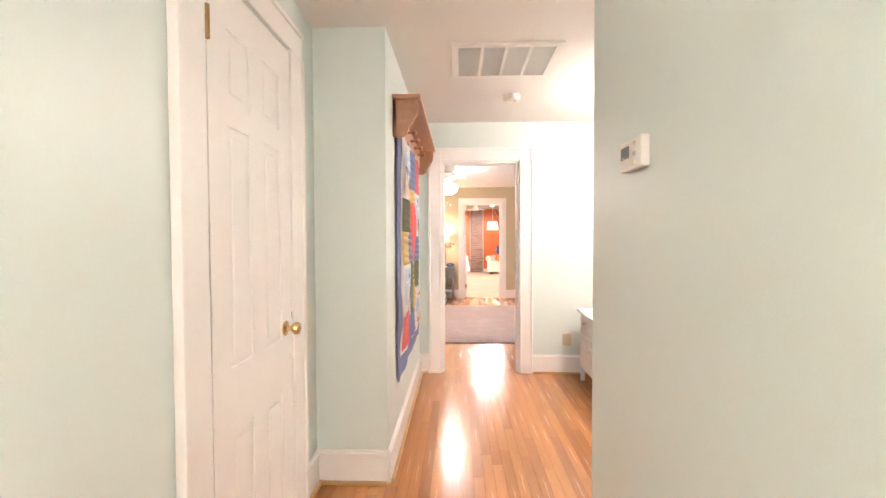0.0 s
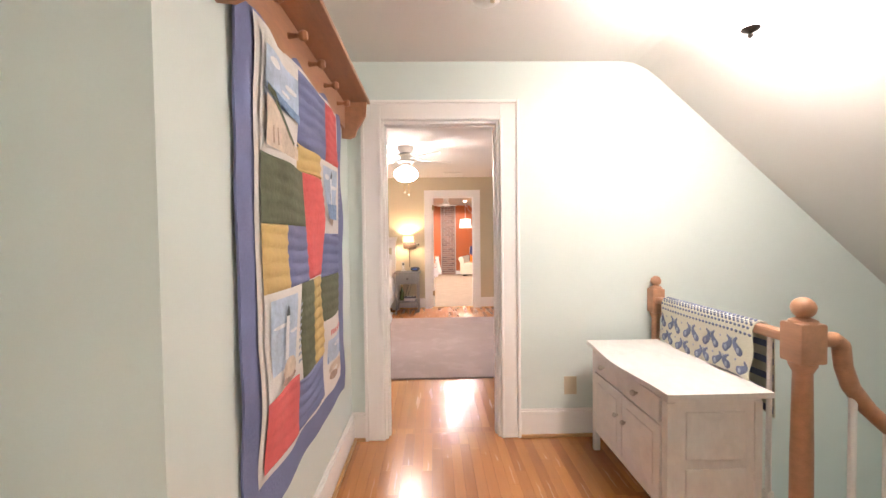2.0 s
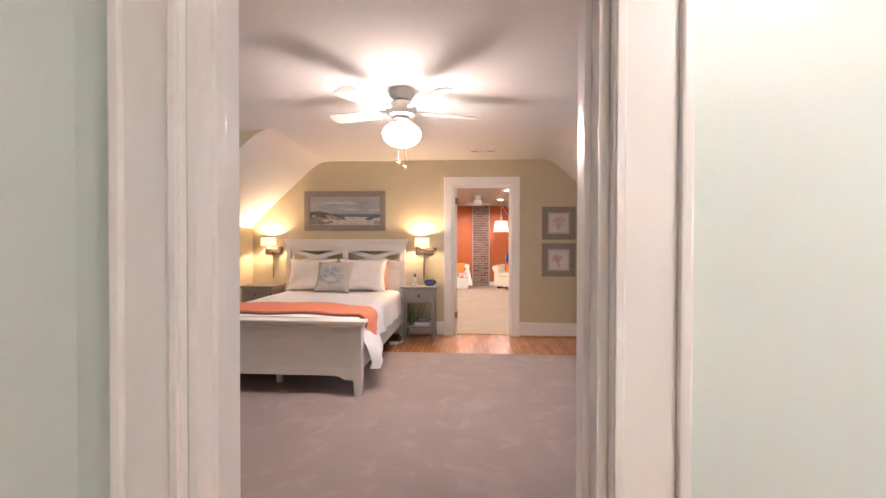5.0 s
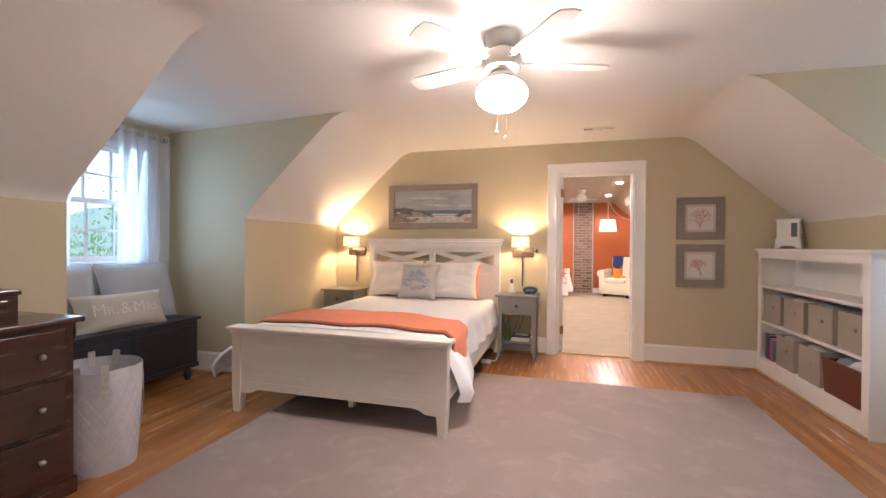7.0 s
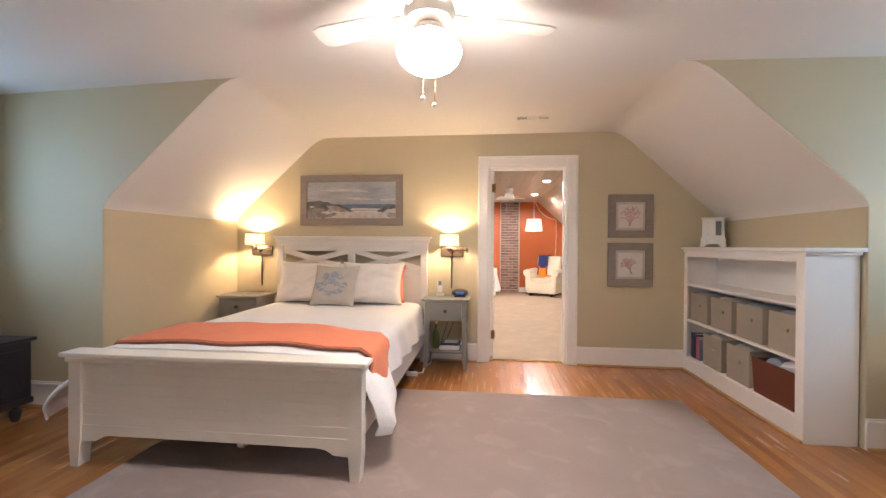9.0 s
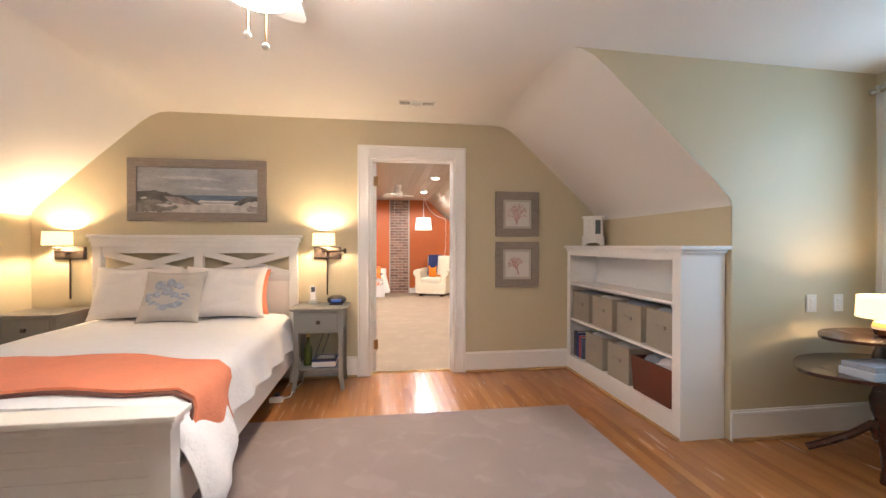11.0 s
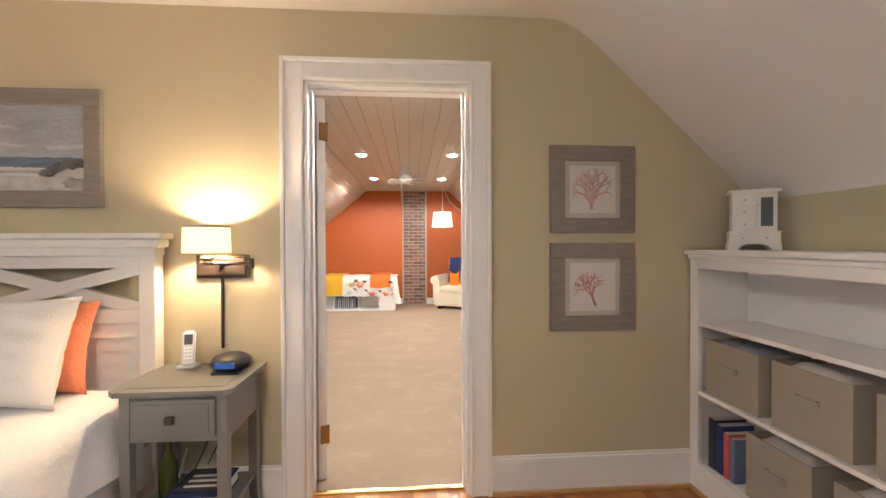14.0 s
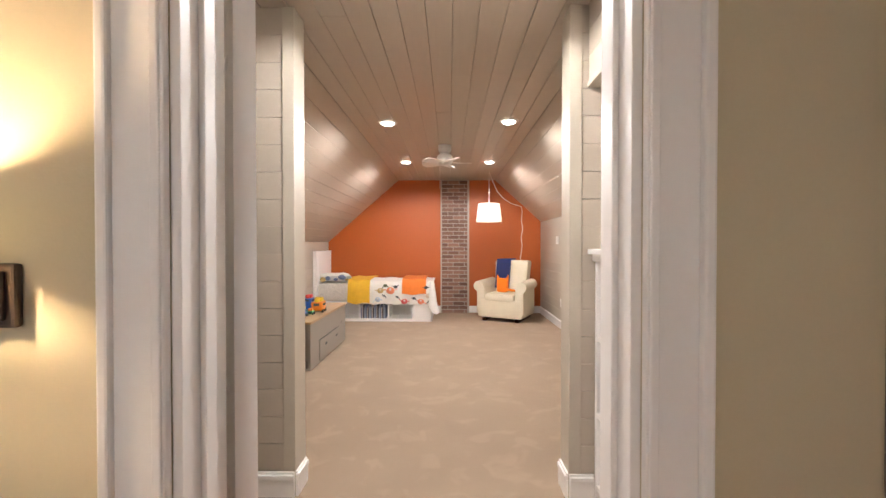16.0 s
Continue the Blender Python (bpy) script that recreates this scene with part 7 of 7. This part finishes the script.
TOYW = mat("grey_painted_chest", (0.30, 0.275, 0.235), 0.5, var=0.05, bump=0.08)
tc_ = thing("toy_chest", (-0.6, 13.7, 0), "low grey toy chest with drop doors and a beech top", "chest")
part("top", obox(-0.98, -0.205, 12.95, 14.33, 0.466, 0.488, bev=0.003), mat("beech_top", (0.45, 0.31, 0.18), 0.5, var=0.1, stretch=(4, 0.5, 1)), tc_)
part("front_panel", obox(-0.24, -0.218, 12.97, 14.31, 0.02, 0.466), TOYW, tc_)
part("back_panel", obox(-0.97, -0.95, 12.97, 14.31, 0.02, 0.466), TOYW, tc_)
part("end_panel", obox(-0.95, -0.24, 14.29, 14.31, 0.02, 0.466), TOYW, tc_)
part("bottom", obox(-0.95, -0.24, 12.97, 14.29, 0.02, 0.04), TOYW, tc_)
part("divider", obox(-0.95, -0.24, 13.2, 13.218, 0.04, 0.466), TOYW, tc_)
d = part("drawer", obox(-0.218, -0.207, 13.24, 13.98, 0.045, 0.246, bev=0.002), TOYW, tc_)
# Slots, gap and hole are dark pieces laid on, coloured as their inner shade.
for y in (13.45, 13.86):
    part("finger_slot", obox(-0.208, -0.2062, y - 0.035, y + 0.035, 0.165, 0.187, bev=0.0005), INK, d, "finger slot drawn as a dark strip for its shade")
part("shadow_gap", obox(-0.219, -0.2165, 13.235, 13.985, 0.247, 0.256), INK, tc_)
part("finger_hole", ball(bmesh.new(), (-0.218, 14.12, 0.28), 0.012, 10, (0.1, 1.2, 1)), INK, tc_)
TOYC = {n: mat("toy_plastic_" + n, c, 0.35, var=0.03) for n, c in (("orange", (0.75, 0.22, 0.02)), ("yellow", (0.75, 0.5, 0.04)), ("blue", (0.05, 0.16, 0.5)), ("green", (0.10, 0.4, 0.16)), ("red", (0.6, 0.06, 0.04)))}
TOYS = ((-0.33, 13.58, "orange", "yellow", 0.062, 1.5), (-0.45, 13.62, "blue", "red", 0.05, 2.6), (-0.50, 13.48, "blue", "green", 0.05, 2.9), (-0.44, 13.36, "green", "yellow", 0.045, 0.9), (-0.40, 13.25, "blue", "blue", 0.045, 0.7), (-0.36, 13.40, "green", "orange", 0.035, 0.8), (-0.55, 13.35, "yellow", "green", 0.05, 3.6))
for x, y, c1, c2, r, tall in TOYS:
    ty = thing("toy_vehicle", (x, y, 0.488), "bright %s and %s plastic toy vehicle on the chest" % (c1, c2), "toy", "toys on the chest")
    zt = 0.488 + r * (0.4 + tall)
    part("body", obox(x - r, x + r, y - r * 1.3, y + r * 1.3, 0.488 + r * 0.3, zt, bev=r * 0.3), TOYC[c1], ty, smooth=True)
    part("cab", ball(obox(x - r * 0.7, x + r * 0.7, y - r * 0.4, y + r * 1.0, zt - r * 0.2, zt + r * 0.7, bev=r * 0.25), (x, y - r * 0.75, zt + r * 0.15), r * 0.45, 12), TOYC[c2], ty, smooth=True)
    part("window", box(obox(x - r * 0.5, x + r * 0.5, y - r * 1.33, y - r * 1.2, zt - r * 0.7, zt - r * 0.25), x + r * 0.95, x + r * 1.03, y - r * 0.8, y + r * 0.8, zt - r * 0.7, zt - r * 0.3), SCREEN, ty)
    for a in (-1, 1):
        for b in (-1, 1):
            part("wheel", rod(bmesh.new(), (x + a * r * 0.8, y + b * r * 0.8, 0.488 + r * 0.35), (x + a * r * 1.1, y + b * r * 0.8, 0.488 + r * 0.35), r * 0.35), BLACK, ty)
swt = thing("wall_switch", (FR, 15.31, 1.25), "white double wall switch plate on the planks", "switch")
part("cover_plate", obox(FR - 0.012, FR - 0.001, 15.24, 15.38, 1.23, 1.35, bev=0.002), PLASTIC, swt)
for y in (15.28, 15.34):
    part("rocker", obox(FR - 0.016, FR - 0.011, y - 0.015, y + 0.015, 1.26, 1.32, bev=0.002), PLASTIC, swt)
o3 = thing("wall_outlet", (FR, 15.07, 0.35), "white electrical outlet on the plank wall", "outlet")
part("cover_plate", obox(FR - 0.012, FR - 0.001, 15.03, 15.11, 0.32, 0.44, bev=0.002), PLASTIC, o3)
solid("threshold", obox(D0 + 0.02, D1 - 0.02, 9.735, 9.765, 0.0, 0.014, bev=0.003), BRASS, "thin brass carpet threshold strip", "trim")

# ---------------- pieces: floor boards, ceiling planks, bricks ----------------
def pieces_of(parent, name, blocks, material):
    """Many alike blocks as parts; blocks of one size share a mesh."""
    shared = {}
    for (x0, x1, y0, y1, z0, z1) in blocks:
        key = (round(x1 - x0, 4), round(y1 - y0, 4), round(z1 - z0, 4))
        if key not in shared:
            bm = bmesh.new()
            box(bm, -key[0] / 2, key[0] / 2, -key[1] / 2, key[1] / 2, -key[2] / 2, key[2] / 2)
            shared[key] = finish(bm, material, False)
        ob = new(name, shared[key])
        ob.location = ((x0 + x1) / 2, (y0 + y1) / 2, (z0 + z1) / 2)
        ob.parent = parent


def joined(name, blocks, material, parent, label):
    verts, faces = [], []
    for x0, x1, y0, y1, z0, z1 in blocks:
        b = len(verts)
        verts += [(x, y, z) for z in (z0, z1) for y in (y0, y1) for x in (x0, x1)]
        faces += [tuple(b + i for i in f) for f in ((0, 2, 3, 1), (4, 5, 7, 6), (0, 1, 5, 4), (2, 6, 7, 3), (0, 4, 6, 2), (1, 3, 7, 5))]
    me = bpy.data.meshes.new(name)
    me.from_pydata(verts, [], faces)
    me.materials.append(material)
    ob = new(name, me)
    ob.parent = parent
    return tagged(ob, label, kind="stuff")


def boards(x0, x1, y0, y1, rnd, lengths, w=0.0572):
    out, i = [], 0
    x = x0
    while x < x1 - 0.005:
        xe = min(x + w, x1)
        y = y0 - rnd.choice(lengths) * rnd.random()
        while y < y1:
            ye = y + rnd.choice(lengths)
            a, b = max(y, y0), min(ye, y1)
            if b - a > 0.02:
                out.append((x + 0.0006, xe - 0.0006, round(a, 2) + 0.0006, round(b, 2) - 0.0006, -0.0122, 0.0))
            y = ye
        x = xe
    return out


floor_ob = bpy.data.objects["floor"]
rnd = random.Random(11)
near = boards(0.15, 2.15, 2.7, 4.80, rnd, (0.9, 1.1, 1.4))
far_boards = boards(-0.05, 2.58, 8.68, 9.745, rnd, (0.8, 1.05, 1.3))
pieces_of(floor_ob, "board", near + far_boards, OAK)
rest = boards(-0.23, 1.05, -1.3, 2.7, rnd, (0.9, 1.1, 1.4)) + boards(1.05, 2.15, 2.335, 2.7, rnd, (0.9, 1.2)) + boards(HX0, HX1, 4.80, 4.87, rnd, (0.9, 1.2))
rest += boards(-0.23, 0.15, 2.7, 2.9, rnd, (0.9, 1.2))
rest += boards(-3.06, 2.89, 4.87, 8.68, rnd, (0.9, 1.1, 1.4)) + boards(-3.06, -0.05, 8.68, 9.69, rnd, (0.9, 1.1)) + boards(2.89, 3.95, 6.45, 8.05, rnd, (0.9, 1.1))
joined("board_field", [b for b in rest if not (b[0] > 2.88 and b[2] < 6.4)], OAK, floor_ob, "narrow oak strip boards")

# plank ceiling and walls of the far room
CX0, CX1, LZ, RZ = 0.20, 1.92, 1.27, 1.63
verts, faces = [], []


def plank_strip(p, q, y0, y1, t=0.010):
    """A plank between two points of the cross-section, from y0 to y1, with its inner face on that line."""
    (ax, az), (bx, bz) = p, q
    d = Vector((bx - ax, bz - az)).normalized()
    nx, nz = -d.y, d.x
    if (1.06 - ax) * nx + (1.2 - az) * nz > 0:
        nx, nz = -nx, -nz
    g, c = 0.0008, 0.0025
    prof = [(g, 0.004), (g + c, 0), (-g - c, 0), (-g, 0.004), (-g, t), (g, t)]
    b = len(verts)
    lean = (rnd.uniform(0, 0.0032), rnd.uniform(0, 0.0032))
    for y in (y0, y1):
        for k, (u, v) in enumerate(prof):
            first = k in (0, 1, 5)
            ox, oz = (ax, az) if first else (bx, bz)
            if k < 4:
                v += lean[0 if first else 1]
            verts.append((ox + d.x * u + nx * v, y, oz + d.y * u + nz * v))
    for k in range(6):
        faces.append((b + k, b + (k + 1) % 6, b + 6 + (k + 1) % 6, b + 6 + k))
    faces.append(tuple(b + k for k in range(6)))
    faces.append(tuple(b + 6 + k for k in range(6)))


def run_of_planks(p, q, y0, y1, w, rnd):
    n = max(1, round((Vector(q) - Vector(p)).length / w))
    for i in range(n):
        a = (p[0] + (q[0] - p[0]) * i / n, p[1] + (q[1] - p[1]) * i / n)
        b = (p[0] + (q[0] - p[0]) * (i + 1) / n, p[1] + (q[1] - p[1]) * (i + 1) / n)
        cut = rnd.uniform(y0 + 1.0, y1 - 1.0) if y1 - y0 > 3 else y1
        plank_strip(a, b, y0, cut - 0.001)
        if cut < y1:
            plank_strip(a, b, cut + 0.001, y1)


run_of_planks((CX0, KC), (CX1, KC), FY, BY, 0.135, rnd)
run_of_planks((FL, LZ), (CX0, KC), FY, BY, 0.135, rnd)
run_of_planks((FR, RZ), (CX1, KC), FY, BY, 0.135, rnd)
me = bpy.data.meshes.new("ceiling_far")
me.from_pydata(verts, [], faces)
me.materials.append(PLANK)
bm = bmesh.new()
bm.from_mesh(me)
bmesh.ops.recalc_face_normals(bm, faces=bm.faces[:])
bm.to_mesh(me)
bm.free()
tagged(new("ceiling_far", me), "grey-washed plank ceiling and roof slopes", "ceiling", kind="structure")

for nm, x, s, zt in (("wall_far_west", FL, -1, LZ), ("wall_far_east", FR, 1, RZ)):
    blocks = []
    n = round((zt - 0.13) / 0.135)
    h = (zt - 0.13) / n
    for i in range(n):
        xs = sorted((x, x + s * 0.011))
        cut = rnd.uniform(12.6, 14.8)
        blocks += [(xs[0], xs[1], 11.14, round(cut, 2) - 0.001, 0.13 + h * i + 0.0012, 0.13 + h * (i + 1) - 0.0012), (xs[0], xs[1], round(cut, 2) + 0.001, BY, 0.13 + h * i + 0.0012, 0.13 + h * (i + 1) - 0.0012)]
    pieces_of(bpy.data.objects[nm], "plank", blocks, PLANK)
pieces_of(bpy.data.objects["wall_alcove_header"], "plank", [(1.77, 1.782, FY + 0.002, 10.99, 2.0015 + 0.123 * i, 2.1215 + 0.123 * i) for i in range(3)], PLANK)
for nm, x0, x1 in (("wall_alcove_west", -0.42, 0.304), ("wall_alcove_east", 1.741, 2.2)):
    h = (KC - 0.13) / 17
    pieces_of(bpy.data.objects[nm], "plank", [(x0, x1, 11.002, 11.016, 0.13 + h * i + 0.0015, 0.13 + h * (i + 1) - 0.0015) for i in range(17)], PLANK)

# brick chimney breast
chim = thing("chimney_breast", (1.2, BY, 0), "old red-brown brick chimney strip with pale mortar", "chimney", kind="structure")
MORTAR = mat("pale_mortar", (0.45, 0.40, 0.36), 0.95, var=0.15, scale=20, bump=0.5)
BRICK = mat("old_brick", (0.235, 0.135, 0.10), 0.9, var=0.62, scale=12, bump=0.6, grain=60, pieces=0.9)
part("mortar_bed", obox(0.97, 1.44, BY - 0.018, BY - 0.001, 0.0, KC), MORTAR, chim)
part("side_strip", obox(0.95, 0.97, BY - 0.03, BY - 0.001, 0.0, KC), GREYTRIM, chim)
part("side_strip", obox(1.44, 1.46, BY - 0.03, BY - 0.001, 0.0, KC), GREYTRIM, chim)
blocks = []
for r in range(34):
    z = 0.006 + 0.0695 * r
    cuts = (0.975, 1.085, 1.285, 1.435) if r % 2 else (0.975, 1.18, 1.38, 1.435)
    for a, b in zip(cuts, cuts[1:]):
        blocks.append((a, b - 0.011, BY - 0.026 - 0.003 * (r % 3), BY - 0.018, z, z + 0.057))
pieces_of(chim, "brick", [tuple(v - o for v, o in zip(b, (1.2, 1.2, BY, BY, 0, 0))) for b in blocks], BRICK)
